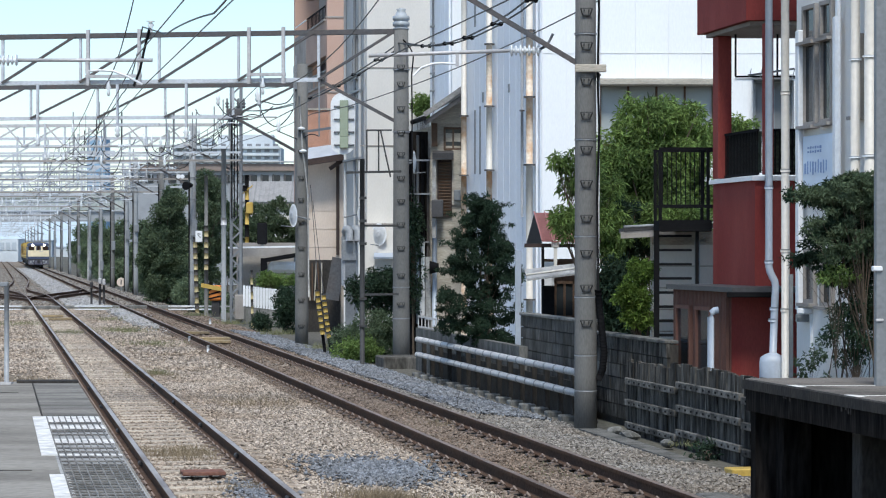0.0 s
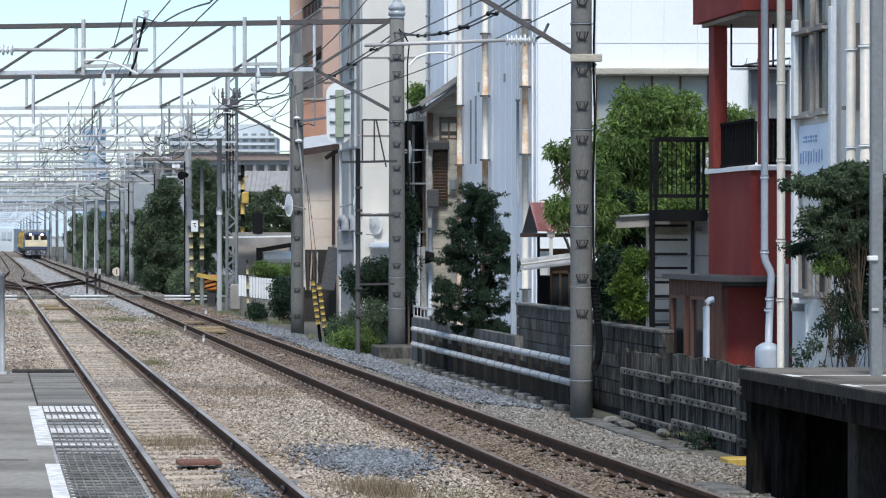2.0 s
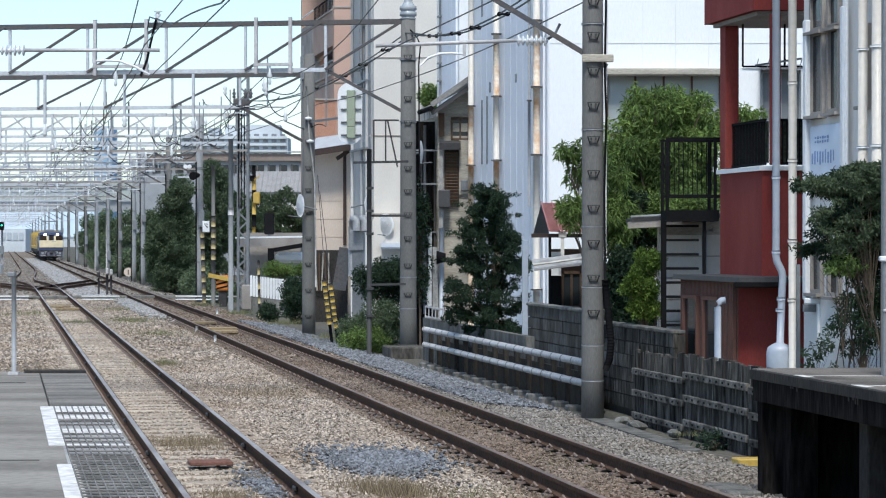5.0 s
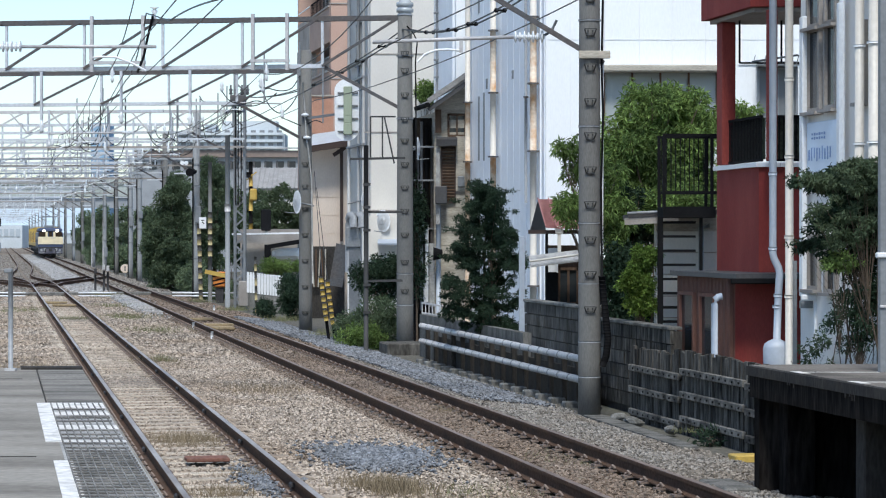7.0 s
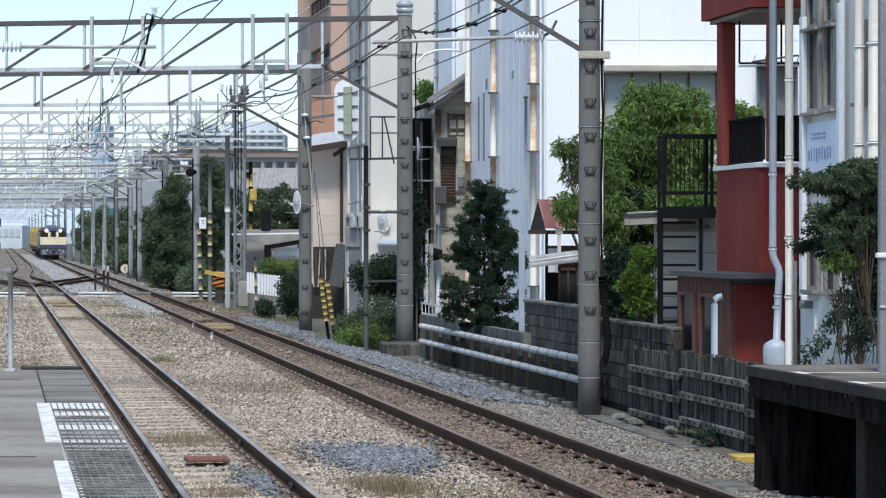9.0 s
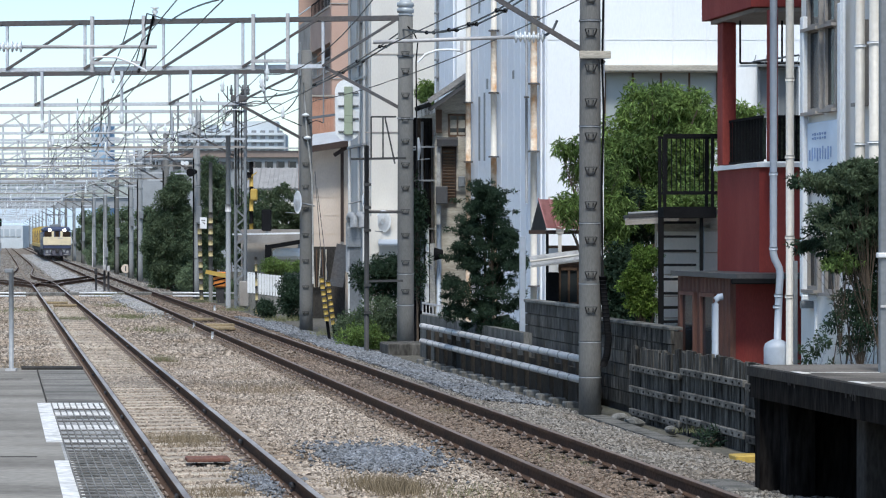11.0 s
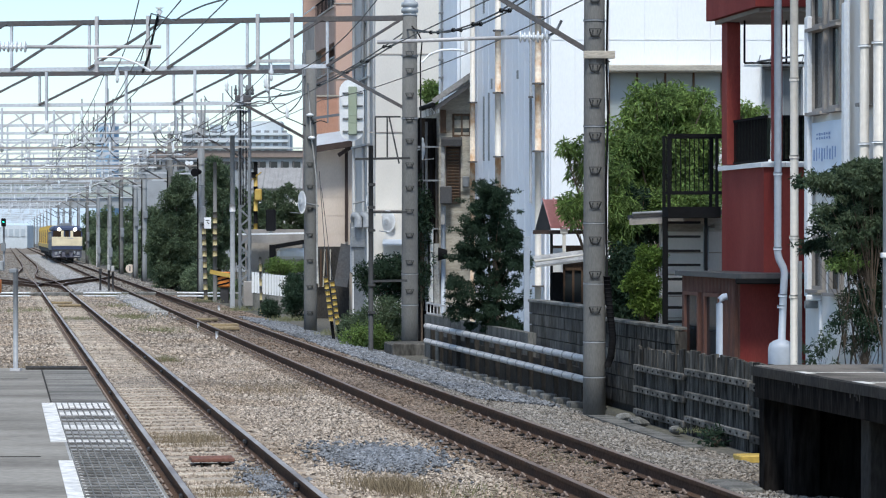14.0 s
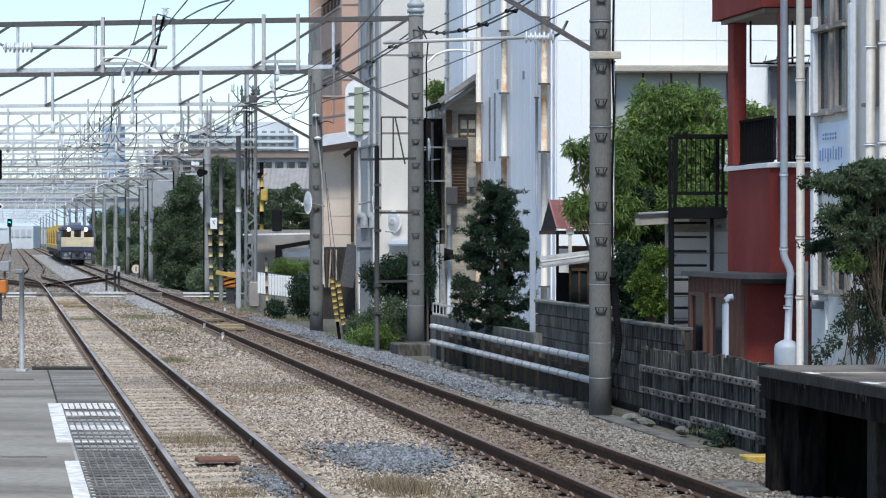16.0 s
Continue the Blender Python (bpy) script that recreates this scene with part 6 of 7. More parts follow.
for px_c, y, h, m, lab in ((-0.25, 70, 0.9, ORANGE_PAINT, "orange relay box on a post beside the track"), (-0.158, 95, 1.2, GREY_BOX, "grey relay box on a post beside the track")):
    p = along(px_c, y)
    e = thing("relay_box", lab, "relay box", "relay boxes", at=(p.x, p.y, 0))
    part("post", box(B(), (0, 0, h / 2 - 0.3), (0.08, 0.08, h)), BROWN_STEEL, e)
    part("box", box(B(), (0, -0.05, h - 0.1), (0.42, 0.3, 0.4), bevel=0.03), m, e)

# ---- wires and their fittings ----
def wire(name, label, pts, r=0.009, steps=10, group="overhead wires"):
    """A wire through hangers (c, y, z, sag after it)."""
    run_ = []
    for a, b in zip(pts, pts[1:]):
        for k in range(steps):
            f = k / steps
            run_.append(along(a[0] + (b[0] - a[0]) * f, a[1] + (b[1] - a[1]) * f, a[2] + (b[2] - a[2]) * f - a[3] * 4 * f * (1 - f)))
    run_.append(along(*pts[-1][:3]))
    return solo(name, tube(B(), run_, r, 5), WIRE, label, "wire", group)


far_y = [85, 116, 143, 177, 224, 280, 340]
for dc, tag in ((9.12, 0), (9.27, 1)):
    wire("feeder_cable", "thick dark feeder cable sagging between poles", [(dc, 14, 7.6, 0.6), (dc, 34, 7.35, 0.75), (dc, 53.4, 6.92, 0.45), (dc - 0.35, 84, 7.2, 0.5)] + [(8.4, y, 7.3, 0.5) for y in far_y[1:]], 0.017)
for y in (37.5, 40.6, 43.4, 46.0, 48.0, 50.5, 56.5, 59.8, 63, 68):
    z = 0
    e = thing("cable_spacer", "dark clamp between the feeder cables", "cable clamp", "cable clamps", at=tuple(along(9.195, y, 0)))
    a, b, za, zb, s = (34, 53.4, 7.35, 6.92, 0.75) if y < 53.4 else (53.4, 84, 6.92, 7.2, 0.45)
    f = (y - a) / (b - a)
    z = za + (zb - za) * f - s * 4 * f * (1 - f)
    dc = -0.35 * f if y > 53.4 else 0
    bm = box(B(), (dc, 0, z), (0.24, 0.05, 0.035))
    for q in (-0.075, 0.075):
        box(bm, (dc + q, 0, z), (0.06, 0.09, 0.075))
    part("clamp", bm, BLACK_STEEL, e)
wire("signal_cable", "thin dark cable along the poles", [(8.8, 14, 6.1, 0.2), (8.8, 34, 5.9, 0.1), (8.85, 53.4, 5.78, 0.05), (8.6, 64, 5.95, 0.1), (8.5, 85, 6.1, 0.3), (8.2, 98, 6.0, 0.3), (8, 134, 6, 0.4), (8, 177, 6, 0.4), (8, 224, 6, 0.4)], 0.011)
for c in (TRACK_A, TRACK_B):
    wire("messenger_wire", "dark messenger wire above the track", [(c, 10, 6.2, 0.4), (c - 0.15, 34, 6.1, 0.5), (c + 0.1, 53.6, 5.95, 0.35), (c, 85, 5.9, 0.5)] + [(c, y, 5.9, 0.5) for y in far_y[1:]], 0.010)
    wire("contact_wire", "thin contact wire above the track", [(c + 0.1, 10, 5.1, 0), (c - 0.15, 34, 5.05, 0.02), (c + 0.15, 53.6, 5.05, 0.02), (c - 0.15, 85, 5.05, 0)] + [(c, y, 5.05, 0) for y in far_y[1:]], 0.009)
    for y in (57, 61, 65, 69, 73, 77, 90, 95, 100, 106):
        solo("dropper", tube(B(), [along(c, y, 5.05), along(c, y, 5.55)], 0.005, 4), WIRE, "thin wire dropper between overhead wires", "wire", "droppers")
wire("feeder_line", "dark feeder hung from the gantries between the tracks", [(3.36, 20, 6.6, 0.2), (3.36, 36.2, 5.87, -0.05), (3.36, 46.3, 6.47, 0.0), (3.36, 53.6, 7.3, 0.3), (3.36, 62, 6.35, 0.1), (3.36, 85, 6.3, 0.4), (3.36, 116, 6.6, 0.4), (3.36, 160, 6.6, 0.5), (3.36, 224, 6.6, 0.5)], 0.016)
wire("feeder_line", "thin dark feeder between the tracks", [(3.4, 20, 5.7, 0), (3.4, 53, 5.97, 0.1), (3.4, 85, 6.2, 0.2), (3.4, 116, 6.2, 0.4), (3.4, 177, 6.2, 0.4)], 0.012)
wire("feeder_line", "dark looping feeder over the far track", [(6.3, 53.6, 5.5, 0.2), (6.4, 64, 5.9, 0.5), (7.2, 85, 6.4, 0.6), (7.0, 116, 6.4, 0.6), (7, 160, 6.4, 0.6)], 0.013)


def cantilever(x0, x1, z0, z1, y, flip, arm, label):
    e = thing("cantilever_arm", label, "catenary arm", "catenary arms")
    part("tube", tube(B(), [(x0, y, z0), (x1, y, z1)], 0.028, 10), GALV, e)
    end, s = (x1, 1) if not flip else (x0, -1)
    zz = z1 if not flip else z0
    bm = B()
    rings = []
    for i in range(29):
        rad = 0.03 if i % 4 in (0, 3) else (0.085 if i % 8 < 4 else 0.07)
        rings.append([bm.verts.new((end + s * i * 0.016, y + rad * math.cos(2 * math.pi * k / 12), zz + rad * math.sin(2 * math.pi * k / 12))) for k in range(12)])
    for u, v in zip(rings, rings[1:]):
        for k in range(12):
            bm.faces.new((u[k], u[(k + 1) % 12], v[(k + 1) % 12], v[k]))
    part("ribbed_insulator", bm, PORCELAIN, e, "white ribbed insulator")
    part("end_link", tube(B(), [(end + s * 0.44, y, zz + 0.02), (end + s * 0.54, y, zz + 0.08), (end + s * 0.62, y, zz + 0.24)], 0.02, 8), GREY_METAL, e)
    part("steady_arm", tube(B(), [(a, y, b) for a, b in arm], 0.017, 8), WHITE_PAINT, e)
    part("drop_bracket", box(B(), (arm[-1][0], y, (arm[-1][1] + z0) / 2), (0.05, 0.04, abs(arm[-1][1] - z0) + 0.06)), GALV, e)
    return e


cantilever(-1.022, 1.013, 5.059, 5.133, 34.2, False, [(-0.379, 4.771), (-0.264, 4.886), (-0.099, 4.944), (0.066, 4.952), (0.255, 4.936)], "galvanised cantilever tube with white insulator")
cantilever(-6.323, -4.306, 5.106, 5.106, 35.6, True, [(-4.458, 4.742), (-4.679, 4.861), (-4.908, 4.945), (-5.12, 4.954), (-5.289, 4.937)], "galvanised cantilever tube with white insulator")
cantilever(-8.075, -5.808, 7.046, 7.006, 84.6, True, [(-7.164, 6.763), (-7.407, 6.804), (-7.67, 6.783), (-7.812, 6.702)], "galvanised cantilever tube with white insulator")
for c, y, z in ((3.2, 84, 5.9), (5.9, 98, 5.6), (2.3, 98, 5.5), (5.9, 116, 5.6), (2.3, 116, 5.6), (5.9, 134, 5.6), (2.3, 143, 5.6), (5.9, 160, 5.6)):
    p = along(c, y, z)
    cantilever(p.x - 1.4, p.x + 1.2, z, z + 0.05, y, False, [(p.x - 1.0, z - 0.5), (p.x - 0.5, z - 0.3), (p.x, z - 0.28), (p.x + 0.4, z - 0.3)], "distant galvanised cantilever tube")
# jumper cables looping round the gantries
def jumper(c, y, z, w, drop, seed):
    rs = random.Random(seed)
    p = along(c, y, z)
    pts = [(p.x - w / 2, y, z + rs.uniform(-0.2, 0.3)), (p.x - w * 0.3, y, z - drop * 0.6), (p.x, y + 0.1, z - drop), (p.x + w * 0.3, y, z - drop * 0.55), (p.x + w / 2, y, z + rs.uniform(-0.3, 0.5))]
    smooth = []
    for k in range(len(pts) - 1):
        a, b, c1, d1 = (Vector(pts[max(k - 1, 0)]), Vector(pts[k]), Vector(pts[k + 1]), Vector(pts[min(k + 2, len(pts) - 1)]))
        for f in (0, 0.25, 0.5, 0.75):
            smooth.append(0.5 * (2 * b + (c1 - a) * f + (2 * a - 5 * b + 4 * c1 - d1) * f * f + (3 * b - a - 3 * c1 + d1) * f ** 3))
    smooth.append(Vector(pts[-1]))
    e = thing("jumper_cable", "dark jumper cable looping below a gantry", "cable", "jumper cables")
    # Grey instead of dark wire from 90 m on imitates haze.
    part("cable", tube(B(), smooth, 0.015, 6), WIRE if y < 90 else GREY_METAL, e)
    q = pts[0]
    part("insulator", lathe(B(), (q[0], q[1]), [(0.02, q[2] - 0.02), (0.06, q[2] + 0.05), (0.03, q[2] + 0.1), (0.065, q[2] + 0.16), (0.03, q[2] + 0.22), (0.025, q[2] + 0.34)], 8), PORCELAIN, e)
    part("hanger", bar(B(), (pts[-1][0], y, pts[-1][2]), (pts[-1][0], y, max(pts[-1][2] + 0.9, 7.2)), 0.04), GREY_METAL, e)


for k in range(45):
    rs = random.Random(100 + k + (k > 22))
    y = rs.choice((64.0, 85.0, 85.0, 85.0, 98.0, 98.0, 116.0, 134.0, 143.0, 160.0))
    jumper(rs.choice((2.4, 3.3, 4.2, 5.9, 6.6, 7.6, 8.2)), y - 0.2, rs.uniform(5.3, 6.5), rs.uniform(0.4, 1.3), rs.uniform(0.15, 0.5), k)
# hangers and insulators under the first gantry
g = gantry_1
for xa, xb in ((-7.3, -6.08), (-3.5, -2.7)):
    for x in (xa, xb):
        part("hanger", box(B(), (x, -0.1, 6.691), (0.075, 0.08, 1.28)), GALV, g)
    part("hanger_beam", box(B(), ((xa + xb) / 2, -0.1, 6.257), (xb - xa + 0.1, 0.1, 0.07)), GALV, g)
    xm = xa + (xb - xa) * 0.4
    part("insulator", lathe(B(), (xm, -0.1), [(0.02, 5.798), (0.045, 5.874), (0.02, 5.925), (0.06, 6.002), (0.025, 6.104), (0.02, 6.257)], 12), PORCELAIN, g, "white porcelain insulator")
part("insulator", lathe(B(), (-5.84, 0), [(0.03, 7.202), (0.05, 7.253), (0.03, 7.355), (0.08, 7.431), (0.03, 7.482), (0.11, 7.521)], 12), PORCELAIN, g, "white porcelain insulator")
part("drop_cable", tube(B(), [(-5.84, -0.1, 7.355), (-5.95, -0.15, 6.844), (-6.05, -0.15, 6.398), (-6.2, -0.15, 6.015)], 0.03, 8), BLACK_STEEL, g)

# ---- distance ----
# The bridge concrete is paled in its base colour to give haze.
bridge = thing("road_bridge", "concrete road bridge over the line, haze in its pale colour", "bridge")
BY = 370.0
part("deck", box(B(), (-60, BY, 9.65), (150, 8, 2.29)), BRIDGE_CONCRETE, bridge)
part("parapet", box(B(), (-60, BY - 4.1, 10.883), (150, 0.3, 1.057)), BRIDGE_CONCRETE, bridge)
part("girder", box(B(), (-60, BY - 3, 7.536), (150, 1, 1.586)), GREY_BOX, bridge)
for x in (-74.352, -49.245):
    part("pier", box(B(), (x, BY, 1.5), (2.5, 6, 9)), BRIDGE_CONCRETE, bridge)
long_b = thing("long_station_building", "long low building with brown fascia behind the trees", "building")
LB = 175.0
part("wall", box(B(), (-16, LB + 4, 4), (13.75, 8, 8.6)), GREY_BOX, long_b)
part("fascia", box(B(), (-16, LB - 0.1, 8.375), (13.75, 0.4, 0.5)), FASCIA_BROWN, long_b)
part("cap", box(B(), (-16, LB - 0.2, 8.792), (13.917, 0.6, 0.1)), PALE_SHEET, long_b)
for i in range(16):
    part("window", box(B(), (-22.25 + i * 0.85, LB - 0.02, 7.542), (0.6, 0.1, 0.55)), GLASS, long_b)
for i in range(17):
    part("mullion", box(B(), (-22.458 + i * 0.85, LB - 0.05, 7.542), (0.1, 0.16, 0.65)), BROWN_STEEL, long_b)
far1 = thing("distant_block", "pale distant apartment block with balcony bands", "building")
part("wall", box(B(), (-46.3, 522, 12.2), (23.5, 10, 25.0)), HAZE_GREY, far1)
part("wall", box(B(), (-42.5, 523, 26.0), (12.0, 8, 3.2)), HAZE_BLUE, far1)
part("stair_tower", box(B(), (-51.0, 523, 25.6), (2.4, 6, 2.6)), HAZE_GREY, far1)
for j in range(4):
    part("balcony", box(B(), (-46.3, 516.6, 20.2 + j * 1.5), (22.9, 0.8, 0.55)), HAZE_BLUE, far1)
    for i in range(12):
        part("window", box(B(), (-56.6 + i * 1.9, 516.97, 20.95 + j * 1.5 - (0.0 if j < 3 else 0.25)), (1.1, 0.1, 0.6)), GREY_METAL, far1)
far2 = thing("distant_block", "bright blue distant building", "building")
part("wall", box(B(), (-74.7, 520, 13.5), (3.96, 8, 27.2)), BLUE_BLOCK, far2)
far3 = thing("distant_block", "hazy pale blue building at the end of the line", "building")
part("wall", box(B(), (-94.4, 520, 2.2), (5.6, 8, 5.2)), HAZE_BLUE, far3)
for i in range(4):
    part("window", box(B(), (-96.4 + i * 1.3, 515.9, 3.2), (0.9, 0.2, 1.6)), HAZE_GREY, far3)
e = thing("distant_house", "white house with a grey tiled roof beyond the crossing", "house", at=(-10.7, 150, 0))
part("wall", box(B(), (0, 2.2, 2.5), (3.0, 4, 5.7)), CREAM_WALL, e)
part("roof", box(B(), (0, 1.0, 5.95), (3.5, 2.9, 0.14), rx=28), ROOF_TILE, e, "grey tiled roof slope")
for i in range(12):
    part("roof_rib", box(B(), (-1.6 + i * 0.29, 0.96, 6.03), (0.07, 2.8, 0.07), rx=28), ROOF_TILE, e)
part("window", box(B(), (-0.9, 0.17, 3.9), (0.9, 0.08, 1.0)), GLASS, e)

# ---- plants ----
def leaves(name, clumps, n, length, width, mat, parent, droop=0.4, seed=1, hollow=0.45):
    """Many small folded leaves over a set of clumps (centre, radii)."""
    rs = np.random.RandomState(seed)
    vol = np.array([r[0] * r[1] * r[2] for _, r in clumps]) ** 0.7
    pick = rs.choice(len(clumps), n, p=vol / vol.sum())
    cen = np.array([c for c, _ in clumps])[pick]
    rad = np.array([r for _, r in clumps])[pick]
    d = rs.normal(size=(n, 3))
    d /= np.linalg.norm(d, axis=1)[:, None]
    pos = cen + d * rad * (hollow + (1.12 - hollow) * rs.rand(n, 1) ** 0.6)
    ax = 0.6 * d + rs.normal(size=(n, 3)) * 0.8
    ax[:, 2] -= droop
    ax /= np.linalg.norm(ax, axis=1)[:, None]
    up = rs.normal(size=(n, 3)) + np.array([0, 0, 1.2])
    sd = np.cross(ax, up)
    sd /= np.linalg.norm(sd, axis=1)[:, None] + 1e-6
    nm = np.cross(sd, ax)
    ln = (length * (0.6 + 0.8 * rs.rand(n)))[:, None]
    wd = (width * (0.7 + 0.6 * rs.rand(n)))[:, None]
    v = np.stack([pos, pos + ax * ln * 0.45 + sd * wd / 2 + nm * wd * 0.15, pos + ax * ln - nm * ln * 0.15, pos + ax * ln * 0.45 - sd * wd / 2 + nm * wd * 0.15], 1).reshape(-1, 3)
    i = np.arange(n)[:, None] * 4
    f = np.concatenate([i + [0, 1, 2], i + [0, 2, 3]])
    return raw(name, v.tolist(), f.tolist(), mat, parent)


def scatter(rs, centre, radii, n, size, flat=1.0):
    out = []
    for _ in range(n):
        d = rs.normal(size=3)
        d /= np.linalg.norm(d)
        f = rs.rand() ** 0.45
        p = np.array(centre) + d * np.array(radii) * f
        s = size * (0.6 + 0.8 * rs.rand())
        out.append((tuple(p), (s, s, s * flat)))
    return out


def tree(name, label, base, crowns, n, leaf, mat, trunk_r=0.09, stems=1, seed=3, droop=0.4, category="tree"):
    """crowns: list of (centre, radii, number of clumps, clump size). base and crowns in metres of the world."""
    rs = np.random.RandomState(seed)
    e = thing(name, label, category, at=base)
    o = np.array(base)
    clumps = [((np.array(c) - o).tolist(), r) for cc in crowns for c, r in scatter(rs, *cc)]
    wood = B()
    top = np.array(crowns[0][0]) - o
    for s in range(stems):
        off = rs.normal(size=2) * (0.12 if stems > 1 else 0)
        tip = top * 0.9 + np.array([rs.normal() * 0.15, rs.normal() * 0.15, 0])
        tube(wood, [(off[0], off[1], -0.05), (off[0] * 1.3 + tip[0] * 0.3, off[1] + tip[1] * 0.3, tip[2] * 0.4), (tip[0], tip[1], tip[2])], trunk_r, 8, trunk_r * 0.35)
    for c, r in clumps[:: max(1, len(clumps) // 26)]:
        h = min(c[2] * 0.6, top[2] * 0.8)
        a = top * (h / max(top[2], 0.1)) * 0.9
        tube(wood, [(a[0], a[1], h), ((a[0] + c[0]) / 2, (a[1] + c[1]) / 2, (h + c[2]) / 2 + 0.05), c], trunk_r * 0.3, 5, trunk_r * 0.08)
    part("trunk", wood, BARK, e)
    leaves("crown", clumps, n, leaf[0], leaf[1], mat, e, droop, seed)
    return e


def P(x, y, z):
    return (x, y, z)


tree("leafy_tree", "broad green tree with long drooping leaves", P(3.486, 40.0, -0.36),
     [(P(3.629, 40.3, 3.869), (0.85, 0.8, 0.85), 46, 0.26), (P(3.676, 40.2, 4.65), (0.75, 0.4, 0.28), 16, 0.1), (P(3.105, 40.0, 3.55), (0.45, 0.6, 0.75), 20, 0.22), (P(4.305, 41, 4.251), (0.42, 0.5, 0.42), 20, 0.17), (P(4.156, 40.5, 3.214), (0.5, 0.5, 0.5), 24, 0.2), (P(5.31, 42.0, 4.45), (0.25, 0.3, 0.14), 10, 0.1)],
     36000, (0.115, 0.032), LEAF, 0.09, seed=11, droop=0.7)
tree("leafy_tree", "arching green branch tree beside the concrete pole", P(2.425, 38.2, -0.36),
     [(P(2.271, 38.2, 3.471), (0.30, 0.3, 0.3), 8, 0.13), (P(1.972, 38.0, 3.68), (0.2, 0.2, 0.2), 8, 0.09), (P(2, 38.0, 2.748), (0.28, 0.3, 0.2), 10, 0.11), (P(2.805, 38.5, 2.433), (0.35, 0.4, 1.0), 18, 0.2)],
     7500, (0.12, 0.027), LEAF, 0.045, seed=12, droop=0.8)
tree("garden_shrub", "rounded lime green garden shrub", P(3.017, 35.0, -0.36),
     [(P(2.86, 35.0, 1.58), (0.27, 0.22, 0.24), 50, 0.08), (P(2.97, 35.05, 1.93), (0.20, 0.18, 0.16), 34, 0.07), (P(3.02, 34.95, 1.22), (0.14, 0.12, 0.12), 12, 0.06), (P(2.86, 35.0, 1.3), (0.2, 0.15, 0.12), 16, 0.07)], 9000, (0.055, 0.026), LEAF_LIME, 0.03, seed=13, droop=0.1, category="shrub")
# Its upper crown is the green tree's shaded underside, done in dark leaves.
tree("garden_shrub", "dark leafy shrub behind the block wall, with the tree's shaded lower leaves", P(2.739, 37.9, -0.36),
     [(P(2.942, 38.2, 1.345), (0.62, 0.4, 0.75), 40, 0.2), (P(3.0, 39.0, 2.5), (0.55, 0.4, 0.55), 34, 0.18), (P(3.321, 37.4, 1.131), (0.2, 0.2, 0.3), 10, 0.12)], 16000, (0.09, 0.035), LEAF_DARK, 0.03, seed=14, droop=0.3, category="shrub")
LAYERS = []
spray = random.Random(5)
for k in range(170):
    u = spray.random() ** 0.9
    z = 3.25 - 2.65 * u
    w = 0.16 + 0.46 * min(1.0, 2.2 * u) - 0.3 * max(0.0, u - 0.85)
    x = spray.uniform(-1, 1) * w * (1.12 if u > 0.45 else 1.0) + 0.02
    LAYERS.append((P(0.76 + x, 45.0 + spray.uniform(-0.45, 0.45), z - abs(x) * 0.3), (0.2, 0.26, 0.14), 5, 0.06, 0.6))
for x, z in ((0.95, 3.32), (1.28, 3.12), (1.33, 2.75), (0.62, 3.1), (0.2, 2.95), (0.16, 2.4), (0.1, 1.9), (0.08, 1.3), (1.42, 1.9)):
    LAYERS.append((P(x, 45.0, z), (0.13, 0.1, 0.025), 3, 0.05, 0.35))
tree("layered_tree", "dark feathery tree leaning over the guard rail", P(0.86, 45.0, -0.36), [(P(0.86, 45.0, 2.9), (0.1, 0.1, 0.2), 4, 0.08)] + LAYERS,
     52000, (0.062, 0.02), LEAF_DARK, 0.03, stems=3, seed=15, droop=0.35)
tree("broadleaf_tree", "dense dark green tree beside the white house", P(4.566, 26.4, -0.36),
     [(P(4.612, 26.5, 2.471), (0.56, 0.45, 0.72), 190, 0.085, 0.4), (P(4.186, 26.8, 2.888), (0.36, 0.2, 0.12), 40, 0.05, 0.4), (P(4.122, 26.8, 2.142), (0.26, 0.2, 0.07), 22, 0.05, 0.4), (P(4.804, 26.3, 2.188), (0.22, 0.3, 0.9), 50, 0.09)],
     27000, (0.058, 0.021), LEAF_DARK, 0.016, stems=5, seed=16, droop=0.2)
tree("garden_shrub", "yellow-green bush below the dark tree", P(4.309, 26.0, -0.36),
     [(P(4.37, 26.0, 1.99), (0.2, 0.2, 0.1), 14, 0.05)], 600, (0.055, 0.022), LEAF, 0.01, stems=3, seed=17, droop=0.2, category="shrub")
tree("garden_shrub", "tangle of thin stems and leaves behind the platform", P(4.556, 26.0, -0.36),
     [(P(4.587, 26.1, 1.383), (0.38, 0.2, 0.42), 40, 0.07)], 2600, (0.055, 0.022), LEAF_DARK, 0.012, stems=5, seed=19, droop=0.2, category="shrub")
tree("garden_shrub", "climbing weeds beside the white house wall", P(4.373, 28.2, -0.36),
     [(P(4.42, 28.2, 0.9), (0.24, 0.12, 0.28), 16, 0.045)], 420, (0.055, 0.024), LEAF_MID, 0.007, stems=4, seed=18, droop=0.2, category="shrub")
tree("garden_shrub", "dark leafy shrub behind the outside stair", P(3.859, 38.5, -0.36),
     [(P(3.859, 38.5, 2.663), (0.5, 0.35, 0.4), 40, 0.15)], 6500, (0.10, 0.03), LEAF, 0.03, seed=20, droop=0.5, category="shrub")
# Second set of paler leaves paints the sunlit tops of the dark tree.
tree("broadleaf_tree", "grey-green branches for the sunlit top of the tree beside the white house", P(4.654, 26.0, -0.36),
     [(P(4.649, 26.0, 2.869), (0.36, 0.3, 0.26), 60, 0.07, 0.4), (P(4.202, 26.2, 2.864), (0.36, 0.15, 0.1), 34, 0.05, 0.4), (P(4.432, 26.0, 2.405), (0.4, 0.25, 0.35), 50, 0.06, 0.4)],
     9000, (0.055, 0.020), LEAF_MID, 0.018, stems=3, seed=24, droop=0.2)
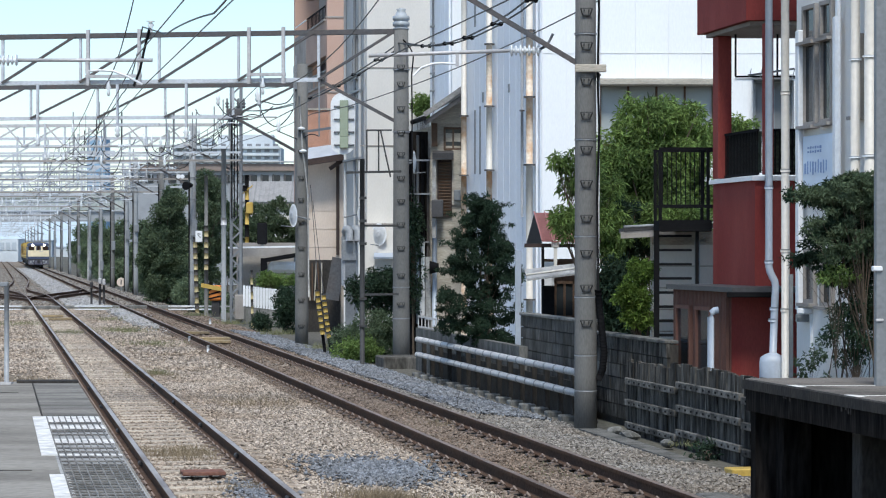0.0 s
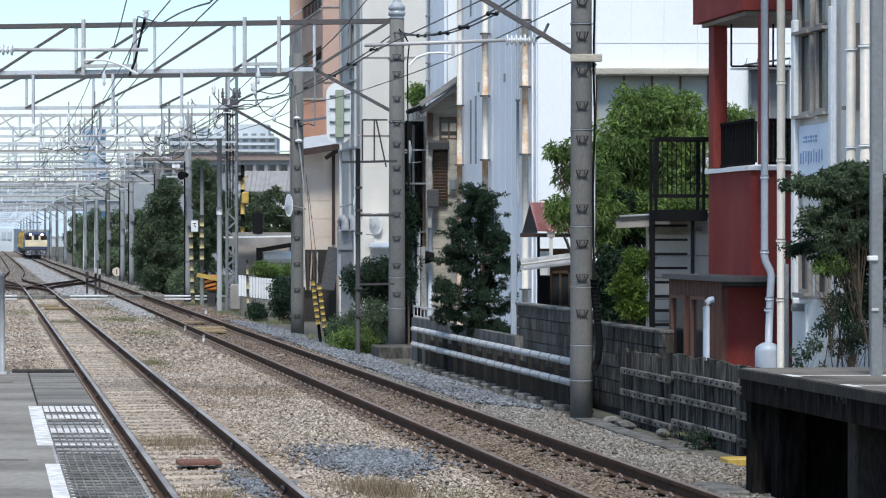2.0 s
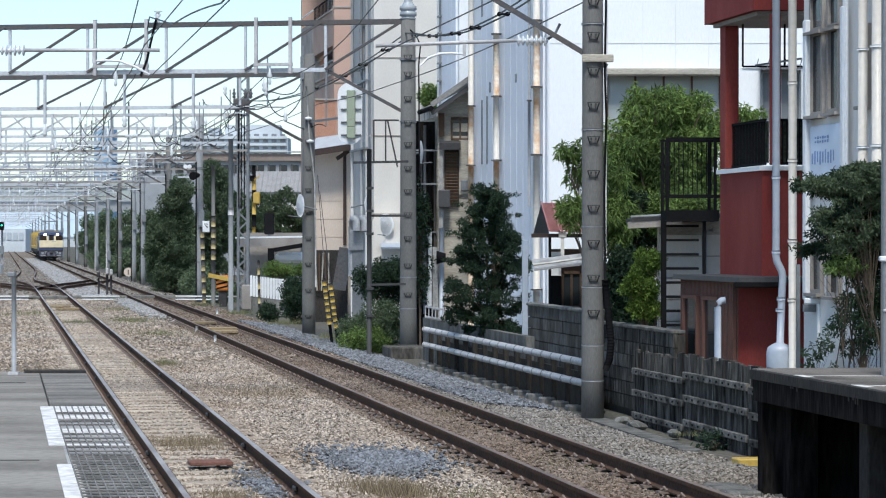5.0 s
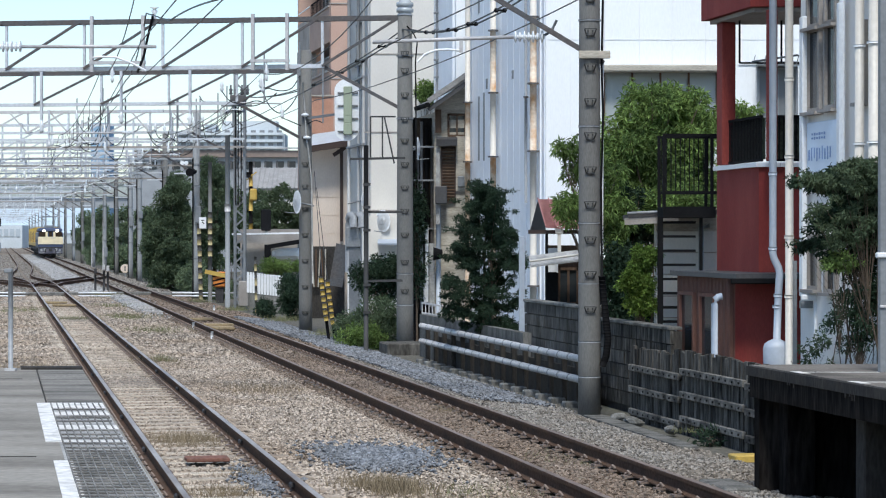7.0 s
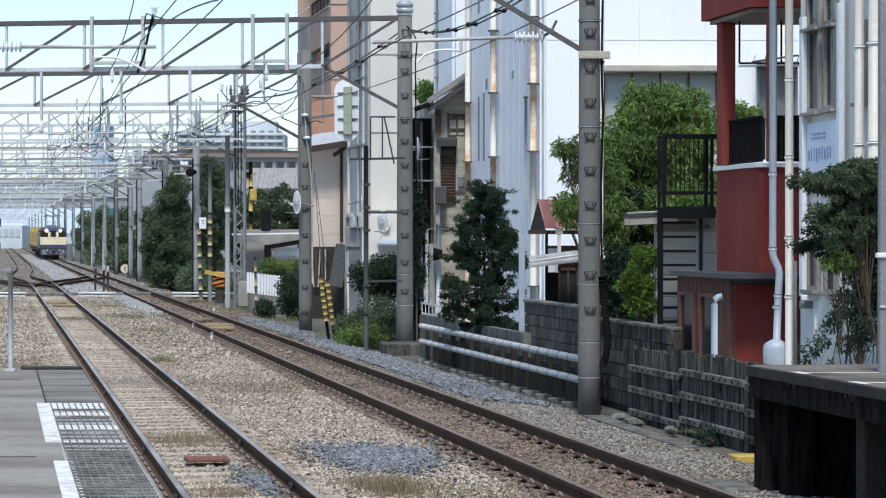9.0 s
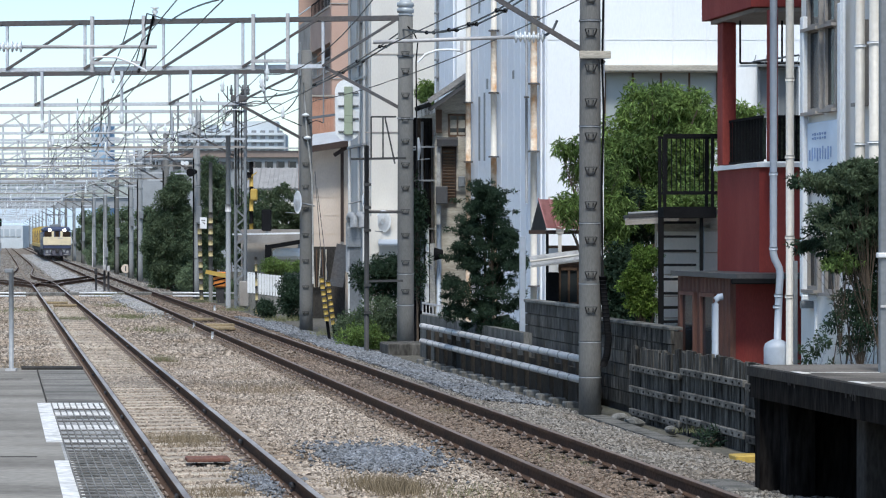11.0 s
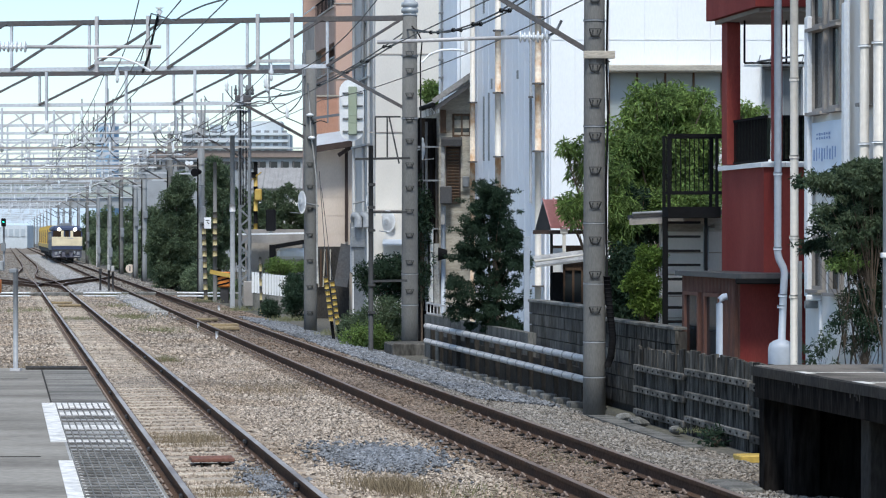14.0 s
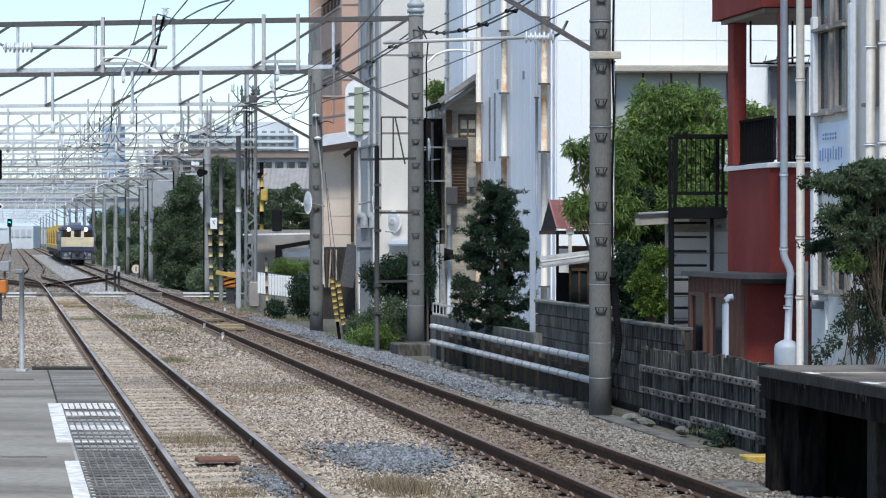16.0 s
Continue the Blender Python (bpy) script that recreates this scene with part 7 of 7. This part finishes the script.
# hedge and weeds along the line
def bush(label, x, y, z, radii, n, mat, seed, leaf=(0.09, 0.04), name="bush"):
    return tree(name, label, P(x, y, -0.36), [(P(x, y, z), radii, max(10, n // 110), 0.15)], n, leaf, mat, 0.03, seed=seed, droop=0.2, category="bush")


bush("green weedy bush beside the pole footing", -2.15, 56.8, -0.02, (0.42, 0.5, 0.42), 5500, LEAF_MID, 21, (0.07, 0.035))
bush("green weedy bush beside the pole footing", -1.5, 55.3, 0.2, (0.62, 0.5, 0.62), 9000, LEAF_MID, 22, (0.07, 0.035))
bush("tall green weeds at the foot of the mast", -1.9, 54.6, -0.1, (0.6, 0.4, 0.3), 4500, LEAF, 38, (0.07, 0.03))
bush("dark bush behind the steel mast", -1.557, 60.0, 1.2, (0.75, 0.6, 0.8), 7500, LEAF_DARK, 23)
bush("dark bush beside the white fence", -4.722, 74.0, 0.35, (0.42, 0.8, 0.8), 6500, LEAF_DARK, 24)
bush("low dark hedge plants beside the track", -5.682, 76.0, -0.05, (0.5, 0.8, 0.3), 2600, LEAF_DARK, 25)
bush("clipped light hedge behind the white fence", -6.0, 86.0, 1.2, (0.9, 0.4, 0.25), 4200, LEAF, 26, (0.07, 0.035))
bush("green tree top above the canopy", -7.032, 104.0, 3.3, (1.2, 0.9, 1.3), 9000, LEAF_MID, 27, (0.14, 0.06))
bush("leafy tree tops behind the canopy", -8.46, 108.0, 3.0, (0.9, 0.9, 1.3), 6500, LEAF_MID, 34, (0.14, 0.06))
bush("dark trees before the long building", -12.021, 135.0, 2.6, (1.4, 1.2, 2.4), 8500, LEAF_MID, 35, (0.2, 0.09))
gap = thing("service_shaft", "dark narrow shaft with black pipes between two houses", "pipes")
# Black panel paints the shade of the narrow gap.
part("back_panel", box(B(), (-0.45, 56.9, 2.4), (0.8, 0.1, 5.4)), SOOT_SHADE, gap, "shade-dark shaft wall")
for x, z0, z1, r, m in ((-0.70, -0.3, 5.1, 0.045, BLACK_STEEL), (-0.52, 0.5, 5.0, 0.035, GREY_METAL), (-0.40, -0.3, 4.9, 0.05, BLACK_STEEL), (-0.28, 0.4, 4.4, 0.03, BROWN_STEEL), (-0.60, 1.6, 4.6, 0.025, BROWN_STEEL)):
    part("pipe", tube(B(), [(x, 56.6, z0), (x, 56.6, z1)], r, 10), m, gap)
for z in (1.3, 2.45, 3.6, 4.4):
    part("bracket", box(B(), (-0.48, 56.55, z), (0.56, 0.05, 0.04)), GREY_METAL, gap)
for x, z0, z1, m in ((-0.42, 0.7, 2.55, WHITE_PAINT), (-0.27, 0.6, 2.1, PALE_SLAB), (-0.50, 1.2, 2.3, PIPE_BLUE)):
    part("board", box(B(), (x, 56.3, (z0 + z1) / 2), (0.13, 0.03, z1 - z0)), m, gap, "pale upright board")
part("hood", tube(B(), [(-0.24, 56.0, 1.85), (-0.02, 56.0, 1.85)], 0.16, 12, 0.1), BLACK_STEEL, gap, "black extractor hood")
bush("thin ivy climbing beside the pole", -0.62, 56.2, 2.4, (0.14, 0.2, 1.9), 3000, LEAF_DARK, 28)
bush("roof garden shrub on the next building", -0.472, 66.2, 6.257, (0.4, 0.4, 0.25), 2600, LEAF, 29, (0.09, 0.04))
bush("ferns on the fence foot", along(8.85, 29.4).x, 29.4, -0.27, (0.14, 0.3, 0.06), 300, LEAF_DARK, 30, (0.09, 0.025))
tree("dark_tree", "tall dense dark tree beside the line", P(-13.273, 114.0, -0.36), [(P(-13.15, 114, 2.0), (1.1, 1.2, 2.7), 90, 0.3), (P(-12.85, 114, 4.4), (0.8, 1, 0.9), 34, 0.22), (P(-13.75, 114, 1.6), (0.55, 0.8, 2.0), 40, 0.26)], 42000, (0.13, 0.06), LEAF_MID, 0.16, seed=31)
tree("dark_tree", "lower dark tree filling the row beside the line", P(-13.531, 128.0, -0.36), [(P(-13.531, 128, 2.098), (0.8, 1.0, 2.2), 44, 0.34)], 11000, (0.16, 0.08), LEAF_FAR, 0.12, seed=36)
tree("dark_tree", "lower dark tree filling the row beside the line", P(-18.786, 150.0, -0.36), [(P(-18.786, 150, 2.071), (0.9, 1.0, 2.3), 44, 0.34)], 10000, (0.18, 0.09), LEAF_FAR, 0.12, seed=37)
tree("dark_tree", "dense dark tree behind the crossing poles", P(-11.6, 120.0, -0.36), [(P(-11.686, 120, 3.393), (0.8, 1.2, 3.0), 50, 0.34)], 20000, (0.14, 0.065), LEAF_MID, 0.14, seed=32)
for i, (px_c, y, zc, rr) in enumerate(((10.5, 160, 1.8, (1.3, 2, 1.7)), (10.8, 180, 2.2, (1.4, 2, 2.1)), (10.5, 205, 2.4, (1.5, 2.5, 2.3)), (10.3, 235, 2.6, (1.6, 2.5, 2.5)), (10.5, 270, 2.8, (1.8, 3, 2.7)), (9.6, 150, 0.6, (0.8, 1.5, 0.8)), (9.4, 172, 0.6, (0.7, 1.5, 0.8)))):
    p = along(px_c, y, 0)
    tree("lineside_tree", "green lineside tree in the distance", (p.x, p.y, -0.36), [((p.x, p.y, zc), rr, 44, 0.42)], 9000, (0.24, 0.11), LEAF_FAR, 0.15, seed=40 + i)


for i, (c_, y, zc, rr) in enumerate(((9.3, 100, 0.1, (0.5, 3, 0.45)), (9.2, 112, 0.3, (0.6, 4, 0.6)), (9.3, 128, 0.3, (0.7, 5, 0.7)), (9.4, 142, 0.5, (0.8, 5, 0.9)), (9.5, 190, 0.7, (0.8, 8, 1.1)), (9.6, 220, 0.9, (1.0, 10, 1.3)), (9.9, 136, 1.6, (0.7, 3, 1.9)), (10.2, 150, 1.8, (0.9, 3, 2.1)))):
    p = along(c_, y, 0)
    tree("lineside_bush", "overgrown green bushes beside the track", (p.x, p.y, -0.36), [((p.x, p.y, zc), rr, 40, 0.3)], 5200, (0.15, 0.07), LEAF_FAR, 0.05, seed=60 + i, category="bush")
# added hill-shaped backdrop at the end of the plain, coloured as pale haze
bm = B()
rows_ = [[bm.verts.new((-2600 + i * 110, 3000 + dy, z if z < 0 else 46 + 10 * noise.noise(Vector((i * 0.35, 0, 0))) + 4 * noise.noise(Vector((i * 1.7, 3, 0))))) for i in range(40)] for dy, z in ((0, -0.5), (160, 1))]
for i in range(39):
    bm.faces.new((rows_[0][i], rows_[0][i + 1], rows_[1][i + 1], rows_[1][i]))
solo("backdrop", bm, HAZE_PALE, "added pale blue-grey backdrop coloured as distance haze", "hills", kind="structure")
# added row of far town blocks beyond the bridge, haze mixed into their colour
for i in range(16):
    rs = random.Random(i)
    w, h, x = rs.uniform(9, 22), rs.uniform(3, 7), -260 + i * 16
    e = thing("distant_house", "added pale block beyond the bridge, haze in its colour", "building", "distant town", at=(x, 950 + rs.uniform(-20, 20), 0))
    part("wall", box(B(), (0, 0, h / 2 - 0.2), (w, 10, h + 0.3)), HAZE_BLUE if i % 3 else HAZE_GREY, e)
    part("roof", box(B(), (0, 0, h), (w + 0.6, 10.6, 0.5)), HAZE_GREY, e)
# dry grass tufts on the ballast
def tufts(name, label, spots, mat, seed):
    rs = np.random.RandomState(seed)
    v, f = [], []
    for c, y, r, n, h in spots:
        for _ in range(n):
            p = along(c + rs.normal() * r, y + rs.normal() * r * 1.6, -0.22)
            a, l = rs.rand() * 6.28, h * (0.5 + rs.rand())
            d = np.array([math.cos(a), math.sin(a)]) * l * 0.5
            w = 0.004
            k = len(v)
            v += [(p.x - w, p.y, p.z), (p.x + w, p.y, p.z), (p.x + d[0], p.y + d[1], p.z + l)]
            f.append((k, k + 1, k + 2))
    return raw(name, v, f, mat, None, "stuff", label, "grass")


tufts("dry_grass_tufts", "dry brown grass tufts on the ballast", [(3.75, 23.0, 0.22, 1500, 0.12), (TRACK_A, 28.2, 0.28, 1500, 0.11), (TRACK_A - 0.1, 22.3, 0.2, 700, 0.1), (3.0, 46, 0.3, 500, 0.12), (4.3, 38, 0.6, 500, 0.1), (0.9, 44, 0.5, 600, 0.1), (TRACK_A + 0.35, 24, 0.15, 400, 0.1), (6.4, 33, 0.2, 300, 0.1)], DRY_GRASS, 51)
tufts("green_weeds", "sparse green weeds between the stones", [(4.6, 22.5, 0.3, 260, 0.08), (3.2, 46.3, 0.12, 300, 0.14), (TRACK_A, 70, 0.4, 700, 0.12), (1.0, 78, 0.5, 600, 0.14), (4.2, 84, 0.5, 500, 0.12), (8.75, 30, 0.12, 50, 0.07), (8.5, 60, 0.3, 300, 0.14), (8.4, 70, 0.3, 300, 0.14), (TRACK_B + 0.3, 26, 0.3, 200, 0.07), (4.1, 62, 0.5, 500, 0.12), (3.9, 72, 0.5, 700, 0.14), (7.6, 90, 0.3, 300, 0.14), (4.4, 98, 0.5, 600, 0.16), (8.0, 80, 0.3, 300, 0.14)], WEED, 52)


# ---- crushed stone of the ballast ----
PALE_STONE = material("pale_stone", (0.35, 0.345, 0.335), 0.9, fine=20, coarse=0.35, vary=0.2, bump=0.3, tint=(0.34, 0.31, 0.28), amount=0.7, island=0.35)


def stones(name, label, n, area, mat, size, seed):
    """Loose angular stones, each a squashed and turned eight-sided lump, strewn by area(random) -> c, y, z."""
    rs = np.random.RandomState(seed)
    base = np.array([(1, 0, 0), (-1, 0, 0), (0, 1, 0), (0, -1, 0), (0, 0, 1), (0, 0, -1)], float)
    tri = np.array([(0, 2, 4), (2, 1, 4), (1, 3, 4), (3, 0, 4), (2, 0, 5), (1, 2, 5), (3, 1, 5), (0, 3, 5)])
    c, y, z = area(rs, n)
    s = size * (0.55 + 0.8 * rs.rand(n, 1, 1))
    v = base[None] * (0.65 + 0.6 * rs.rand(n, 6, 1)) + rs.normal(size=(n, 6, 3)) * 0.18
    v *= np.array([1, 0.85, 0.62])
    a = rs.rand(n) * 6.283
    t = (rs.rand(n) - 0.5) * 1.4
    ca, sa, ct, st = np.cos(a)[:, None], np.sin(a)[:, None], np.cos(t)[:, None], np.sin(t)[:, None]
    y1, z1 = v[..., 1] * ct - v[..., 2] * st, v[..., 1] * st + v[..., 2] * ct
    v = np.stack([v[..., 0] * ca - y1 * sa, v[..., 0] * sa + y1 * ca, z1], -1) * s / 2
    v += np.stack([c - SLANT * y, y, z], -1)[:, None]
    f = tri[None] + (np.arange(n) * 6)[:, None, None]
    return raw(name, v.reshape(-1, 3).tolist(), f.reshape(-1, 3).tolist(), mat, None, "stuff", label, "gravel")


cs, zs = np.array([p[0] for p in profile]), np.array([p[1] for p in profile])


def bed(y0, y1, power, c0, c1):
    def area(rs, n):
        y = (y0 ** power + (y1 ** power - y0 ** power) * rs.rand(n)) ** (1 / power)
        c = c0 + (c1 - c0) * rs.rand(n)
        keep = np.ones(n, bool)
        z = np.interp(c, cs, zs) + 0.004 + 0.02 * rs.rand(n)
        for t in (TRACK_A, TRACK_B):
            for s in (-1, 1):
                near = np.abs(c - t - s * GAUGE / 2 / LATERAL) < 0.10
                z[near] -= 0.10
            inside = np.abs(c - t) < 0.95
            z[inside] -= 0.012
        return c, y, z
    return area


def patch(c0, y0, rc, ry, dz=0.015):
    def area(rs, n):
        c, y = c0 + rs.normal(size=n) * rc, y0 + rs.normal(size=n) * ry
        return c, y, np.interp(c, cs, zs) + dz + 0.02 * rs.rand(n)
    return area


def strip(c0, c1, y0, y1):
    def area(rs, n):
        c, y = c0 + (c1 - c0) * rs.rand(n), y0 + (y1 - y0) * rs.rand(n)
        return c, y, np.interp(c, cs, zs) + 0.03 + 0.03 * rs.rand(n)
    return area


stones("ballast_stones", "lighter brown crushed ballast stones between the tracks", 68000, bed(17.0, 48.0, 0.6, 0.9, 5.0), BUFF_STONE, 0.05, 61)
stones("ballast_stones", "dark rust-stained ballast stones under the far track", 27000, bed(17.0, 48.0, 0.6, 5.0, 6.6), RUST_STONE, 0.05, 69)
stones("ballast_stones", "lighter brown stones beyond the platform end", 9000, bed(21.3, 60.0, 0.6, -3.2, 0.9), BUFF_STONE, 0.06, 73)
stones("ballast_stones", "darker grey ballast stones on the fence side", 34000, bed(17.0, 48.0, 0.6, 6.6, 8.5), STONE, 0.052, 68)
stones("ballast_stones", "lighter brown crushed ballast stones further along", 27000, bed(48.0, 105.0, 0.6, -0.8, 5.0), BUFF_STONE, 0.08, 62)
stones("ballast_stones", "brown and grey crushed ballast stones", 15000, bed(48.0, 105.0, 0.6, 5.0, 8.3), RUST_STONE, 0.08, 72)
stones("grey_ballast", "fresh blue-grey crushed stone along the track shoulder", 20000, strip(7.15, 8.35, 35.5, 72), STONE_GREY, 0.07, 63)
stones("pale_gravel", "pale grey ballast beyond the crossing", 15000, bed(105.0, 330.0, 0.5, 3.2, 4.95), PALE_STONE, 0.15, 67)
stones("ballast_stones", "brown ballast beyond the crossing", 13000, bed(105.0, 330.0, 0.5, -2.5, 3.2), STONE, 0.15, 70)
stones("ballast_stones", "grey ballast on the far shoulder", 13000, bed(105.0, 330.0, 0.5, 4.95, 8.0), STONE, 0.15, 71)
stones("grey_ballast", "patch of fresh blue-grey crushed stone", 3000, patch(4.2, 26.3, 0.30, 0.75, 0.03), STONE_GREY, 0.055, 64)
stones("grey_ballast", "patch of fresh blue-grey crushed stone", 700, patch(TRACK_A + 0.42, 23.4, 0.12, 0.7, 0.03), STONE_GREY, 0.055, 65)
stones("pale_gravel", "patch of pale gravel between the tracks", 5200, patch(5.0, 86, 0.2, 5.0, 0.05), PALE_STONE, 0.085, 66)

def motions():
    vehicles = [(loco, 0.0)] + [(w, 17.0 + 13.4 * i) for i, w in enumerate(wagons)]
    for vehicle, behind in vehicles:
        rows = []
        for t in (0, 2, 4, 6, 8, 10, 12, 14, 16):
            p = along(TRACK_B, 310 - 6.8 * t + 0.0031 * t * t + behind * LATERAL)
            rows.append((t, pose(p.x, p.y, 0, 0, 0, TURN)))
        walk(vehicle, rows)


motions()
